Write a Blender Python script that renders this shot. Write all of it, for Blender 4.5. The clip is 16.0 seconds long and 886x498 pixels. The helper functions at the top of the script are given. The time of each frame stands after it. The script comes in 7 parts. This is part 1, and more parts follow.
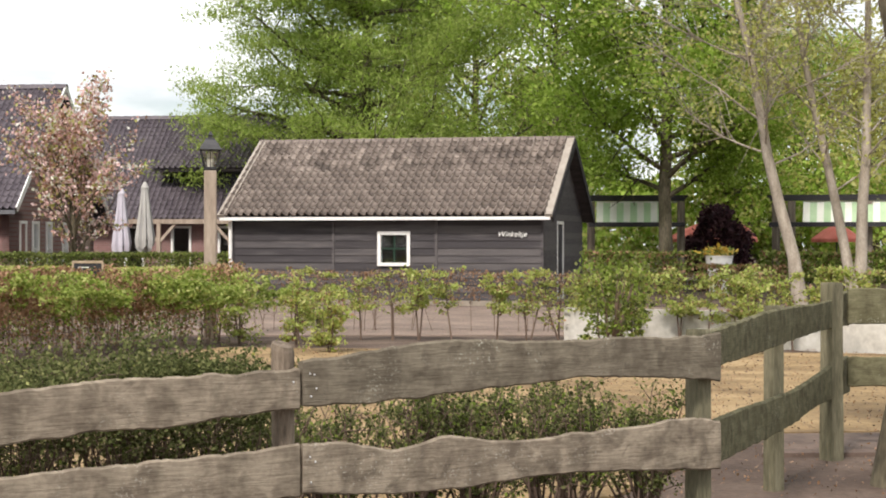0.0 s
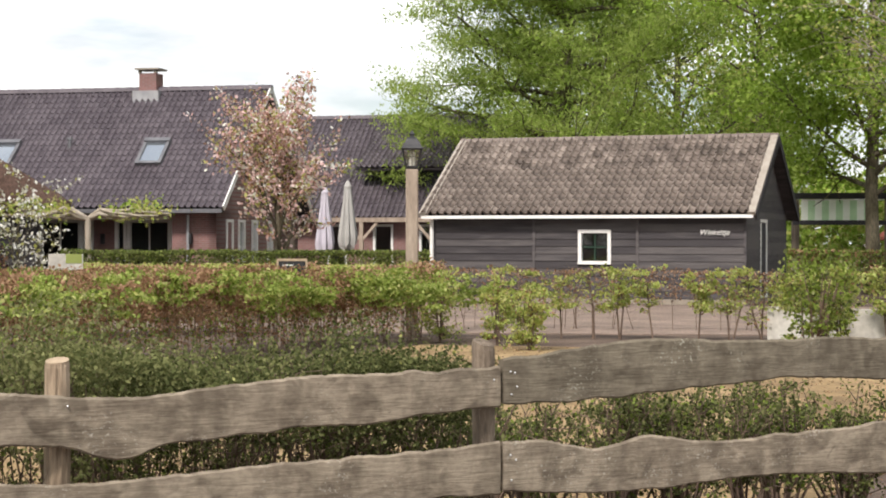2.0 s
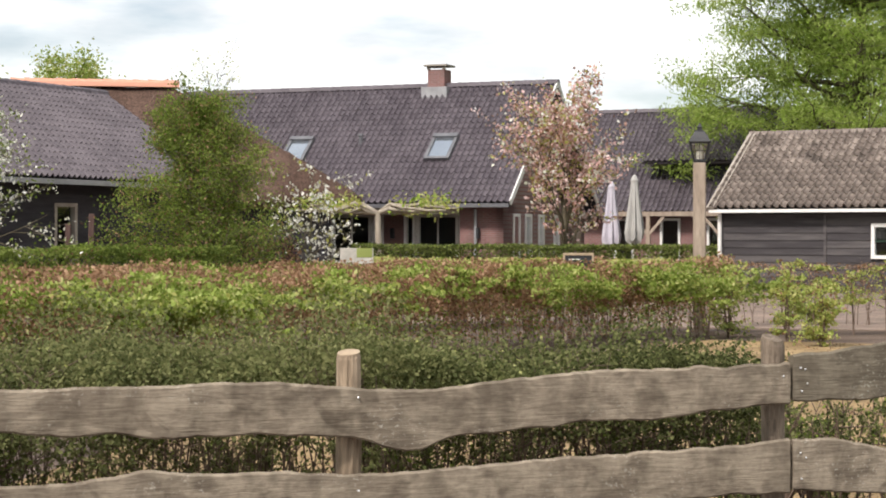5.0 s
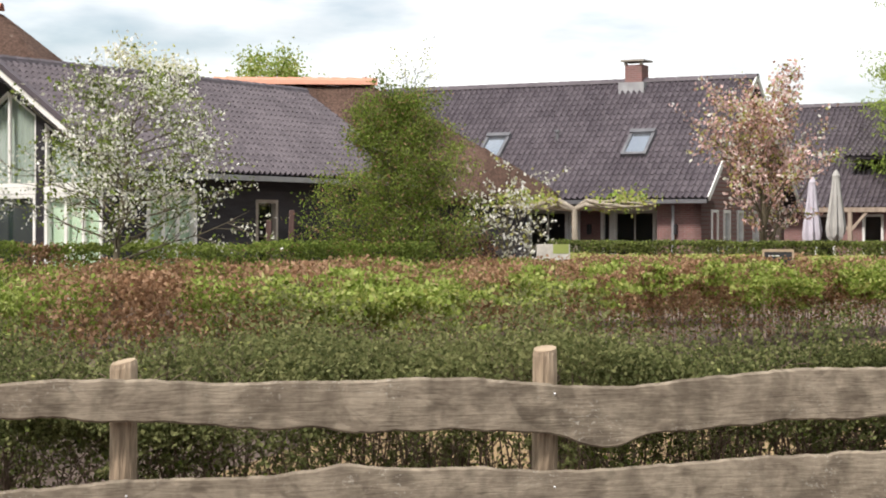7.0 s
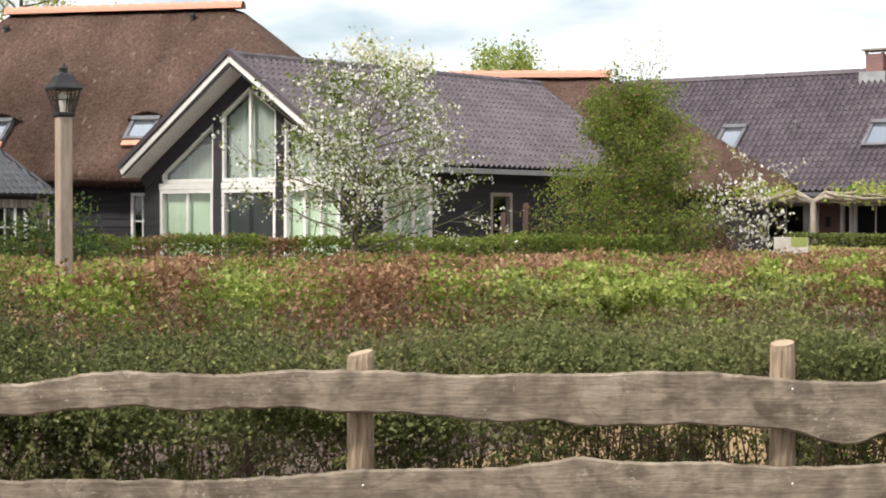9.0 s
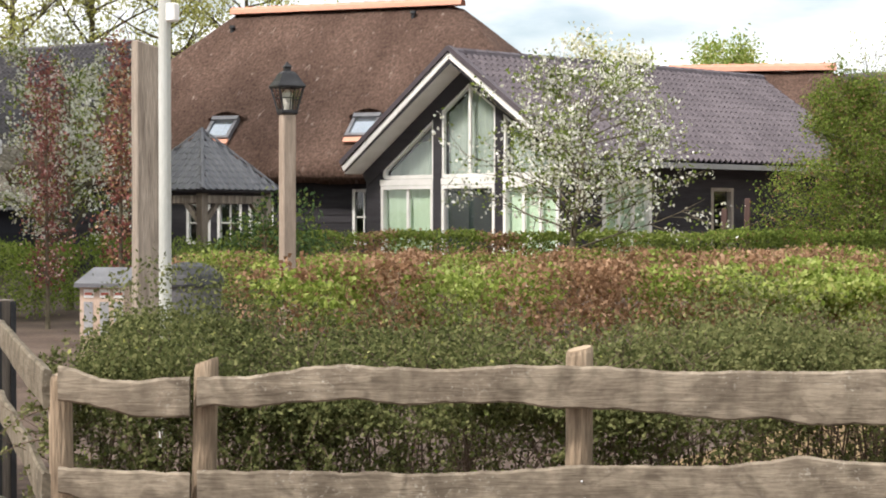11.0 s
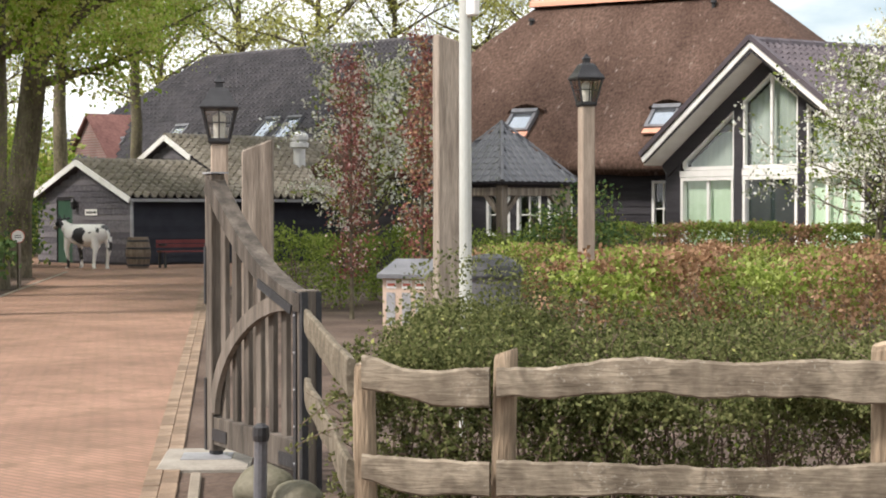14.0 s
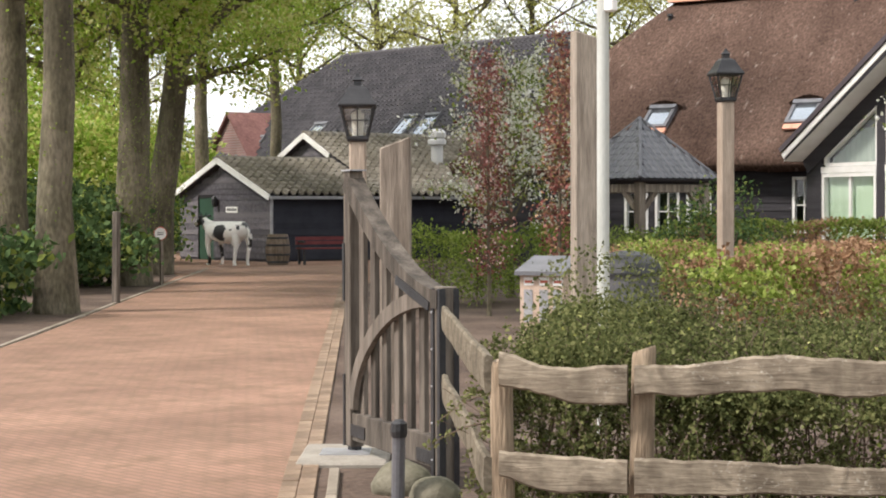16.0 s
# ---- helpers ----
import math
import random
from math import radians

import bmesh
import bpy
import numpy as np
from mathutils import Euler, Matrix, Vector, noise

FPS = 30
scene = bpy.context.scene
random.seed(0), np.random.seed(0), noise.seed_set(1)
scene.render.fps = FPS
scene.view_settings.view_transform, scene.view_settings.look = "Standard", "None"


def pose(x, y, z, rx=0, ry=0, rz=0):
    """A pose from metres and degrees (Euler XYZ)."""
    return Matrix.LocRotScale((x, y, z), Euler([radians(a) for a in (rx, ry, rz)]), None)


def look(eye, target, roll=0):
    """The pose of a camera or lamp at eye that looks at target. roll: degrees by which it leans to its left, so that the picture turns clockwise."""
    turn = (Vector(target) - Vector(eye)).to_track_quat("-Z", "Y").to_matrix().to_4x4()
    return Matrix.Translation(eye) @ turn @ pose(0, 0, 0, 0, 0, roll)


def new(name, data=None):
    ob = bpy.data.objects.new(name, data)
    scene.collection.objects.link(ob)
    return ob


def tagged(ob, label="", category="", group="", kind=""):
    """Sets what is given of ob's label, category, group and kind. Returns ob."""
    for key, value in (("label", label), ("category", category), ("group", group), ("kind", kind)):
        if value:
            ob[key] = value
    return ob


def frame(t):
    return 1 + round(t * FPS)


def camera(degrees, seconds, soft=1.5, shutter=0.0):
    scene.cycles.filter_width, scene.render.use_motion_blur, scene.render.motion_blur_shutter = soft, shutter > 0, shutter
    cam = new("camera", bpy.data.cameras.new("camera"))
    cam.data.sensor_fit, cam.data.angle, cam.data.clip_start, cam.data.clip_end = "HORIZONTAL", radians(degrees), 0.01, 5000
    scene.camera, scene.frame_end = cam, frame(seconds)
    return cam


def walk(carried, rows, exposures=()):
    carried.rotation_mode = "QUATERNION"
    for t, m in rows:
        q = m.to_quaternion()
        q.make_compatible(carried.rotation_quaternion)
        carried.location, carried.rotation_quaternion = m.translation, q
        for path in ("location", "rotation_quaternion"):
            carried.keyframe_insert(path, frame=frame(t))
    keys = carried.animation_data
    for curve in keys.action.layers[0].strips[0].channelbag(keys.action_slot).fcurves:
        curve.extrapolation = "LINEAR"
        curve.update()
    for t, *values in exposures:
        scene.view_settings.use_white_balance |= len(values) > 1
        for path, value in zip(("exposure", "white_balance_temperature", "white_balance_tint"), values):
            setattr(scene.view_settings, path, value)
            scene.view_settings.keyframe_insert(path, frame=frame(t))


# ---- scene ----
# A camera on a tripod, panning to its left.
cam = camera(27.125, 16.0, soft=1.9)
EYE = 1.5
ROWS = [
    (0.0, 0.000, -0.134, -0.044),
    (0.5, 1.345, -0.138, -0.077),
    (1.0, 3.095, -0.164, -0.077),
    (1.5, 4.784, -0.168, -0.088),
    (2.0, 6.251, -0.195, -0.075),
    (2.5, 7.327, -0.206, -0.075),
    (3.0, 9.090, -0.224, -0.056),
    (3.5, 10.548, -0.273, -0.056),
    (4.0, 12.060, -0.305, -0.051),
    (4.5, 13.525, -0.351, -0.052),
    (5.0, 15.170, -0.384, -0.045),
    (5.2, 15.914, -0.399, 0.014),
    (7.3, 22.214, -0.560, -0.054),
    (7.5, 22.892, -0.599, -0.031),
    (8.0, 24.876, -0.659, -0.058),
    (8.5, 26.543, -0.710, -0.051),
    (9.0, 28.593, -0.738, -0.018),
    (9.2, 29.528, -0.765, -0.041),
    (11.3, 36.213, -0.885, -0.017),
    (11.5, 36.812, -0.897, -0.044),
    (12.0, 38.994, -0.968, -0.005),
    (12.5, 40.671, -0.996, 0.095),
    (13.0, 42.589, -1.019, 0.135),
    (13.5, 43.943, -1.110, 0.095),
    (14.0, 44.722, -1.121, 0.100),
    (14.5, 45.319, -1.135, 0.115),
    (15.0, 46.486, -1.161, 0.148),
    (15.5, 47.831, -1.200, 0.136),
    (16.0, 49.008, -1.206, 0.186),
]
walk(cam, [(t, pose(0, 0, EYE, 90, 0, turn) @ pose(0, 0, 0, tilt, 0, 0) @ pose(0, 0, 0, 0, 0, -lean)) for t, turn, tilt, lean in ROWS],
     exposures=((0.0, 0.42), (5.0, 0.41), (9.0, 0.57), (12.5, 0.68), (16.0, 0.69)))

# ---- light ----
SUN_AZ, SUN_EL = 200.0, 48.0
world = bpy.data.worlds.new("world")
scene.world = world
world.use_nodes = True
wn, wl = world.node_tree.nodes, world.node_tree.links
wn.clear()
sky = wn.new("ShaderNodeTexSky")
sky.sky_type = "NISHITA"
sky.sun_disc = False
sky.sun_elevation, sky.sun_rotation = radians(SUN_EL), radians(SUN_AZ)
sky.air_density, sky.dust_density = 1.0, 1.5
geo = wn.new("ShaderNodeTexCoord")
stretch = wn.new("ShaderNodeMapping")
stretch.inputs["Scale"].default_value = (2.2, 2.2, 8.0)
cloud = wn.new("ShaderNodeTexNoise")
cloud.inputs["Scale"].default_value, cloud.inputs["Detail"].default_value, cloud.inputs["Roughness"].default_value = 2.6, 7.0, 0.52
cover = wn.new("ShaderNodeValToRGB")
cover.color_ramp.elements[0].position, cover.color_ramp.elements[1].position = 0.3, 0.54
shade = wn.new("ShaderNodeTexNoise")
shade.inputs["Scale"].default_value, shade.inputs["Detail"].default_value = 5.0, 6.0
grey = wn.new("ShaderNodeValToRGB")
grey.color_ramp.elements[0].position, grey.color_ramp.elements[1].position = 0.35, 0.62
grey.color_ramp.elements[0].color, grey.color_ramp.elements[1].color = (7.4, 7.6, 7.8, 1), (10.6, 10.6, 10.5, 1)
blend = wn.new("ShaderNodeMixRGB")
back = wn.new("ShaderNodeBackground")
back.inputs["Strength"].default_value = 0.1
wout = wn.new("ShaderNodeOutputWorld")
wl.new(geo.outputs["Generated"], stretch.inputs["Vector"])
wl.new(stretch.outputs["Vector"], cloud.inputs["Vector"])
wl.new(stretch.outputs["Vector"], shade.inputs["Vector"])
wl.new(cloud.outputs["Fac"], cover.inputs["Fac"])
wl.new(shade.outputs["Fac"], grey.inputs["Fac"])
wl.new(cover.outputs["Color"], blend.inputs["Fac"])
wl.new(sky.outputs["Color"], blend.inputs["Color1"])
wl.new(grey.outputs["Color"], blend.inputs["Color2"])
wl.new(blend.outputs["Color"], back.inputs["Color"])
wl.new(back.outputs["Background"], wout.inputs["Surface"])
sun_data = bpy.data.lights.new("sun", "SUN")
sun_data.energy, sun_data.angle, sun_data.color = 3.3, radians(9), (1.0, 0.92, 0.87)
sun = new("sun", sun_data)
# the sun stands behind the camera's right shoulder
sun_dir = Vector((math.sin(radians(SUN_AZ)) * math.cos(radians(SUN_EL)), math.cos(radians(SUN_AZ)) * math.cos(radians(SUN_EL)), math.sin(radians(SUN_EL))))
sun.matrix_world = look(sun_dir * 100, (0, 0, 0))

# ---- materials ----


def stuff(name, colours, rough=0.8, scale=6.0, bump=0.3, stretch=(1, 1, 1), island=0.0, per_object=0.0, metal=0.0, fine=40.0, spread=(0.3, 0.7), through_light=0.0, mottle=0.25, spec=0.3):
    """A material of two or three colours mixed by noise at two sizes, with fine relief."""
    m = bpy.data.materials.new(name)
    m.use_nodes = True
    n, l = m.node_tree.nodes, m.node_tree.links
    b = n["Principled BSDF"]
    b.inputs["Roughness"].default_value, b.inputs["Metallic"].default_value = rough, metal
    b.inputs["Specular IOR Level"].default_value = spec
    tc = n.new("ShaderNodeTexCoord")
    mp = n.new("ShaderNodeMapping")
    mp.inputs["Scale"].default_value = stretch
    l.new(tc.outputs["Object"], mp.inputs["Vector"])
    big = n.new("ShaderNodeTexNoise")
    big.inputs["Scale"].default_value, big.inputs["Detail"].default_value = scale, 6.0
    l.new(mp.outputs["Vector"], big.inputs["Vector"])
    ramp = n.new("ShaderNodeValToRGB")
    ramp.color_ramp.elements[0].position, ramp.color_ramp.elements[1].position = spread
    while len(ramp.color_ramp.elements) < len(colours):
        ramp.color_ramp.elements.new((spread[0] + spread[1]) / 2)
    for e, c in zip(ramp.color_ramp.elements, colours):
        e.color = (*c, 1)
    fac = big.outputs["Fac"]
    if island or per_object:
        src = n.new("ShaderNodeNewGeometry").outputs["Random Per Island"] if island else n.new("ShaderNodeObjectInfo").outputs["Random"]
        off = n.new("ShaderNodeMath")
        off.operation = "SUBTRACT"
        off.inputs[1].default_value = 0.5
        l.new(src, off.inputs[0])
        add = n.new("ShaderNodeMath")
        add.operation = "MULTIPLY_ADD"
        add.inputs[1].default_value = island or per_object
        l.new(off.outputs[0], add.inputs[0])
        l.new(fac, add.inputs[2])
        fac = add.outputs[0]
    l.new(fac, ramp.inputs["Fac"])
    small = n.new("ShaderNodeTexNoise")
    small.inputs["Scale"].default_value, small.inputs["Detail"].default_value = fine, 4.0
    l.new(mp.outputs["Vector"], small.inputs["Vector"])
    mix = n.new("ShaderNodeMixRGB")
    mix.blend_type = "OVERLAY"
    mix.inputs["Fac"].default_value = mottle
    l.new(ramp.outputs["Color"], mix.inputs["Color1"])
    l.new(small.outputs["Fac"], mix.inputs["Color2"])
    l.new(mix.outputs["Color"], b.inputs["Base Color"])
    if bump:
        bp = n.new("ShaderNodeBump")
        bp.inputs["Strength"].default_value, bp.inputs["Distance"].default_value = bump, 0.02
        l.new(small.outputs["Fac"], bp.inputs["Height"])
        l.new(bp.outputs["Normal"], b.inputs["Normal"])
    if through_light:
        tr = n.new("ShaderNodeBsdfTranslucent")
        l.new(mix.outputs["Color"], tr.inputs["Color"])
        ms = n.new("ShaderNodeMixShader")
        ms.inputs["Fac"].default_value = through_light
        l.new(b.outputs["BSDF"], ms.inputs[1])
        l.new(tr.outputs["BSDF"], ms.inputs[2])
        l.new(ms.outputs["Shader"], n["Material Output"].inputs["Surface"])
    return m


def bricks_of(name, one, two, mortar, size=(0.21, 0.06), gap=0.01, axes="XZ", rough=0.85):
    """Fine brickwork seen from afar."""
    m = bpy.data.materials.new(name)
    m.use_nodes = True
    n, l = m.node_tree.nodes, m.node_tree.links
    b = n["Principled BSDF"]
    b.inputs["Roughness"].default_value = rough
    b.inputs["Specular IOR Level"].default_value = 0.2
    tc, sp, cb = n.new("ShaderNodeTexCoord"), n.new("ShaderNodeSeparateXYZ"), n.new("ShaderNodeCombineXYZ")
    l.new(tc.outputs["Object"], sp.inputs[0])
    l.new(sp.outputs[axes[0]], cb.inputs["X"])
    l.new(sp.outputs[axes[1]], cb.inputs["Y"])
    br = n.new("ShaderNodeTexBrick")
    br.inputs["Scale"].default_value = 1.0
    br.inputs["Brick Width"].default_value, br.inputs["Row Height"].default_value = size
    br.inputs["Mortar Size"].default_value = gap
    br.inputs["Color1"].default_value, br.inputs["Color2"].default_value, br.inputs["Mortar"].default_value = (*one, 1), (*two, 1), (*mortar, 1)
    l.new(cb.outputs[0], br.inputs["Vector"])
    big = n.new("ShaderNodeTexNoise")
    big.inputs["Scale"].default_value, big.inputs["Detail"].default_value = 0.7, 8.0
    l.new(tc.outputs["Object"], big.inputs["Vector"])
    mix = n.new("ShaderNodeMixRGB")
    mix.blend_type = "OVERLAY"
    mix.inputs["Fac"].default_value = 0.55
    l.new(br.outputs["Color"], mix.inputs["Color1"])
    l.new(big.outputs["Fac"], mix.inputs["Color2"])
    dirt, amount, grime = n.new("ShaderNodeTexNoise"), n.new("ShaderNodeMapRange"), n.new("ShaderNodeMixRGB")
    dirt.inputs["Scale"].default_value, dirt.inputs["Detail"].default_value, dirt.inputs["Roughness"].default_value = 2.3, 10.0, 0.68
    amount.inputs["From Min"].default_value, amount.inputs["From Max"].default_value, amount.inputs["To Max"].default_value = 0.46, 0.72, 0.75
    grime.inputs["Color2"].default_value = (mortar[0] * 0.62, mortar[1] * 0.66, mortar[2] * 0.6, 1)
    l.new(tc.outputs["Object"], dirt.inputs["Vector"])
    l.new(dirt.outputs["Fac"], amount.inputs["Value"])
    l.new(amount.outputs["Result"], grime.inputs["Fac"])
    l.new(mix.outputs["Color"], grime.inputs["Color1"])
    l.new(grime.outputs["Color"], b.inputs["Base Color"])
    bp = n.new("ShaderNodeBump")
    bp.inputs["Strength"].default_value, bp.inputs["Distance"].default_value, bp.invert = 0.5, 0.01, True
    l.new(br.outputs["Fac"], bp.inputs["Height"])
    l.new(bp.outputs["Normal"], b.inputs["Normal"])
    return m


def glassy(name, tint=(0.9, 0.95, 0.95)):
    m = bpy.data.materials.new(name)
    m.use_nodes = True
    n, l = m.node_tree.nodes, m.node_tree.links
    n.remove(n["Principled BSDF"])
    tr, gl, ms, fr, pw, sc = n.new("ShaderNodeBsdfTransparent"), n.new("ShaderNodeBsdfGlossy"), n.new("ShaderNodeMixShader"), n.new("ShaderNodeLayerWeight"), n.new("ShaderNodeMath"), n.new("ShaderNodeMath")
    tr.inputs["Color"].default_value = (*tint, 1)
    gl.inputs["Roughness"].default_value = 0.02
    pw.operation, sc.operation = "POWER", "MULTIPLY_ADD"
    pw.inputs[1].default_value, sc.inputs[1].default_value, sc.inputs[2].default_value = 4.0, 0.9, 0.09
    fr.inputs["Blend"].default_value = 0.5
    l.new(fr.outputs["Facing"], pw.inputs[0])
    l.new(pw.outputs[0], sc.inputs[0])
    l.new(sc.outputs[0], ms.inputs[0])
    l.new(tr.outputs[0], ms.inputs[1])
    l.new(gl.outputs[0], ms.inputs[2])
    l.new(ms.outputs[0], n["Material Output"].inputs["Surface"])
    return m




def old_board(name, dark, mid, light, lichen):
    """Grey weathered board: long grain, darker upright stains, knots of colour and pale lichen specks."""
    m = bpy.data.materials.new(name)
    m.use_nodes = True
    n, l = m.node_tree.nodes, m.node_tree.links
    b = n["Principled BSDF"]
    b.inputs["Roughness"].default_value, b.inputs["Specular IOR Level"].default_value = 0.9, 0.12
    tc, rnd = n.new("ShaderNodeTexCoord"), n.new("ShaderNodeObjectInfo")
    shift = n.new("ShaderNodeVectorMath")
    shift.operation = "MULTIPLY_ADD"
    shift.inputs[1].default_value = (40, 7, 19)
    l.new(rnd.outputs["Random"], shift.inputs[0])
    l.new(tc.outputs["Object"], shift.inputs[2])

    def layer(stretch, scale, detail, lo, hi, distort=0.0):
        mp, ns, rp = n.new("ShaderNodeMapping"), n.new("ShaderNodeTexNoise"), n.new("ShaderNodeMapRange")
        mp.inputs["Scale"].default_value = stretch
        ns.inputs["Scale"].default_value, ns.inputs["Detail"].default_value, ns.inputs["Distortion"].default_value = scale, detail, distort
        rp.inputs["From Min"].default_value, rp.inputs["From Max"].default_value = lo, hi
        l.new(shift.outputs[0], mp.inputs["Vector"])
        l.new(mp.outputs["Vector"], ns.inputs["Vector"])
        l.new(ns.outputs["Fac"], rp.inputs["Value"])
        return rp.outputs["Result"]

    def over(fac, one, two, kind="MIX"):
        mx = n.new("ShaderNodeMixRGB")
        mx.blend_type = kind
        for sock, val in ((mx.inputs["Fac"], fac), (mx.inputs["Color1"], one), (mx.inputs["Color2"], two)):
            if isinstance(val, tuple):
                sock.default_value = (*val, 1)
            elif isinstance(val, float):
                sock.default_value = val
            else:
                l.new(val, sock)
        return mx.outputs["Color"]

    def knot():
        mp, vo, rp = n.new("ShaderNodeMapping"), n.new("ShaderNodeTexVoronoi"), n.new("ShaderNodeMapRange")
        mp.inputs["Scale"].default_value = (1.0, 0.0, 2.0)
        vo.inputs["Scale"].default_value = 1.9
        rp.inputs["From Min"].default_value, rp.inputs["From Max"].default_value = 0.02, 0.13
        rp.inputs["To Min"].default_value, rp.inputs["To Max"].default_value = 1.0, 0.0
        l.new(shift.outputs[0], mp.inputs["Vector"])
        l.new(mp.outputs["Vector"], vo.inputs["Vector"])
        l.new(vo.outputs["Distance"], rp.inputs["Value"])
        return rp.outputs["Result"]

    grain = layer((6, 40, 55), 1.5, 8, 0.2, 0.62, 0.6)
    stain = layer((6.0, 2, 1.6), 1.3, 6, 0.48, 0.72, 0.5)
    cloud_ = layer((3.2, 3, 5), 2.6, 9, 0.42, 0.58, 0.8)
    fleck = layer((14, 20, 24), 3.0, 5, 0.3, 0.7)
    swirl = layer((4.0, 4, 7), 1.1, 2, 0.6, 0.72, 2.5)
    speck = layer((1, 1, 1.4), 70, 5, 0.58, 0.72)
    patch = layer((1, 1, 1.5), 3.4, 5, 0.5, 0.68)
    blotch = layer((5, 6, 7), 1.6, 9, 0.5, 0.66, 0.4)
    c = over(cloud_, mid, light)
    c = over(0.46, c, over(grain, dark, c))
    c = over(knot(), c, over(0.75, c, dark))
    c = over(0.35, c, over(fleck, mid, light))
    c = over(swirl, c, over(0.55, c, dark))
    c = over(blotch, c, over(0.6, c, dark))
    dim = n.new("ShaderNodeMath")
    dim.operation = "MULTIPLY"
    dim.inputs[1].default_value = 0.55
    l.new(stain, dim.inputs[0])
    c = over(dim.outputs[0], c, dark)
    both = n.new("ShaderNodeMath")
    both.operation = "MULTIPLY"
    l.new(speck, both.inputs[0])
    l.new(patch, both.inputs[1])
    c = over(both.outputs[0], c, lichen)
    l.new(c, b.inputs["Base Color"])
    bp = n.new("ShaderNodeBump")
    bp.inputs["Strength"].default_value, bp.inputs["Distance"].default_value = 0.4, 0.005
    l.new(grain, bp.inputs["Height"])
    l.new(bp.outputs["Normal"], b.inputs["Normal"])
    return m




def thatching(name, dark, light, fleck):
    """Weathered reed: a fine speckle of cut ends, soft large stains and pale worn streaks down the slope."""
    m = bpy.data.materials.new(name)
    m.use_nodes = True
    n, l = m.node_tree.nodes, m.node_tree.links
    b = n["Principled BSDF"]
    b.inputs["Roughness"].default_value, b.inputs["Specular IOR Level"].default_value = 0.95, 0.1
    tc = n.new("ShaderNodeTexCoord")

    def layer(stretch, scale, detail, rough, lo, hi, to_lo=0.0, to_hi=1.0):
        mp, ns, rp = n.new("ShaderNodeMapping"), n.new("ShaderNodeTexNoise"), n.new("ShaderNodeMapRange")
        mp.inputs["Scale"].default_value = stretch
        ns.inputs["Scale"].default_value, ns.inputs["Detail"].default_value, ns.inputs["Roughness"].default_value = scale, detail, rough
        rp.inputs["From Min"].default_value, rp.inputs["From Max"].default_value = lo, hi
        rp.inputs["To Min"].default_value, rp.inputs["To Max"].default_value = to_lo, to_hi
        l.new(tc.outputs["Object"], mp.inputs["Vector"])
        l.new(mp.outputs["Vector"], ns.inputs["Vector"])
        l.new(ns.outputs["Fac"], rp.inputs["Value"])
        return rp.outputs["Result"]

    big, fine = layer((1, 0.5, 0.5), 0.7, 6, 0.55, 0.35, 0.65), layer((1.6, 1, 1), 9, 8, 0.75, 0.3, 0.7, 0.35, 1.75)
    worn = layer((2.4, 0.8, 0.8), 2.6, 5, 0.6, 0.63, 0.72, 0.0, 0.75)
    base, times, pale = n.new("ShaderNodeMixRGB"), n.new("ShaderNodeMixRGB"), n.new("ShaderNodeMixRGB")
    base.inputs["Color1"].default_value, base.inputs["Color2"].default_value = (*dark, 1), (*light, 1)
    pale.inputs["Color2"].default_value = (*fleck, 1)
    times.blend_type, times.inputs["Fac"].default_value = "MULTIPLY", 1.0
    l.new(big, base.inputs["Fac"])
    l.new(base.outputs["Color"], times.inputs["Color1"])
    l.new(fine, times.inputs["Color2"])
    l.new(worn, pale.inputs["Fac"])
    l.new(times.outputs["Color"], pale.inputs["Color1"])
    l.new(pale.outputs["Color"], b.inputs["Base Color"])
    bp = n.new("ShaderNodeBump")
    bp.inputs["Strength"].default_value, bp.inputs["Distance"].default_value = 0.8, 0.05
    l.new(fine, bp.inputs["Height"])
    l.new(bp.outputs["Normal"], b.inputs["Normal"])
    return m


M_FENCE = old_board("weathered_oak", (0.085, 0.068, 0.05), (0.185, 0.15, 0.112), (0.35, 0.295, 0.22), (0.46, 0.43, 0.36))
M_FENCE_DARK = old_board("weathered_oak_dark", (0.075, 0.062, 0.045), (0.142, 0.12, 0.088), (0.235, 0.202, 0.15), (0.4, 0.39, 0.32))
M_FENCE_MOSS = old_board("mossy_oak", (0.06, 0.054, 0.03), (0.125, 0.115, 0.064), (0.2, 0.186, 0.11), (0.48, 0.48, 0.38))
M_POST_MOSS = stuff("mossy_post", [(0.08, 0.074, 0.044), (0.15, 0.137, 0.085), (0.225, 0.205, 0.135)], 0.9, 2.5, 0.6, (5, 5, 1), fine=14, mottle=0.5)
M_GATE = stuff("gate_oak", [(0.05, 0.042, 0.034), (0.105, 0.088, 0.071), (0.175, 0.148, 0.121)], 0.85, 1.6, 0.5, (7, 7, 0.8), per_object=0.3, fine=10, mottle=0.5)
M_POST = stuff("round_post_wood", [(0.115, 0.083, 0.055), (0.3, 0.228, 0.155), (0.45, 0.355, 0.255)], 0.85, 2.2, 0.7, (9, 9, 1), fine=12, mottle=0.7)
M_POST_OLD = stuff("old_post_wood", [(0.1, 0.077, 0.056), (0.2, 0.157, 0.115), (0.3, 0.24, 0.18)], 0.9, 2.5, 0.7, (7, 7, 1.5), fine=14, mottle=0.6)
M_CUT = stuff("sawn_end", [(0.3, 0.225, 0.145), (0.46, 0.36, 0.25)], 0.8, 9, 0.3)
M_NAIL = stuff("zinc", [(0.55, 0.55, 0.55), (0.75, 0.75, 0.75)], 0.35, 9, 0.1, metal=0.6)
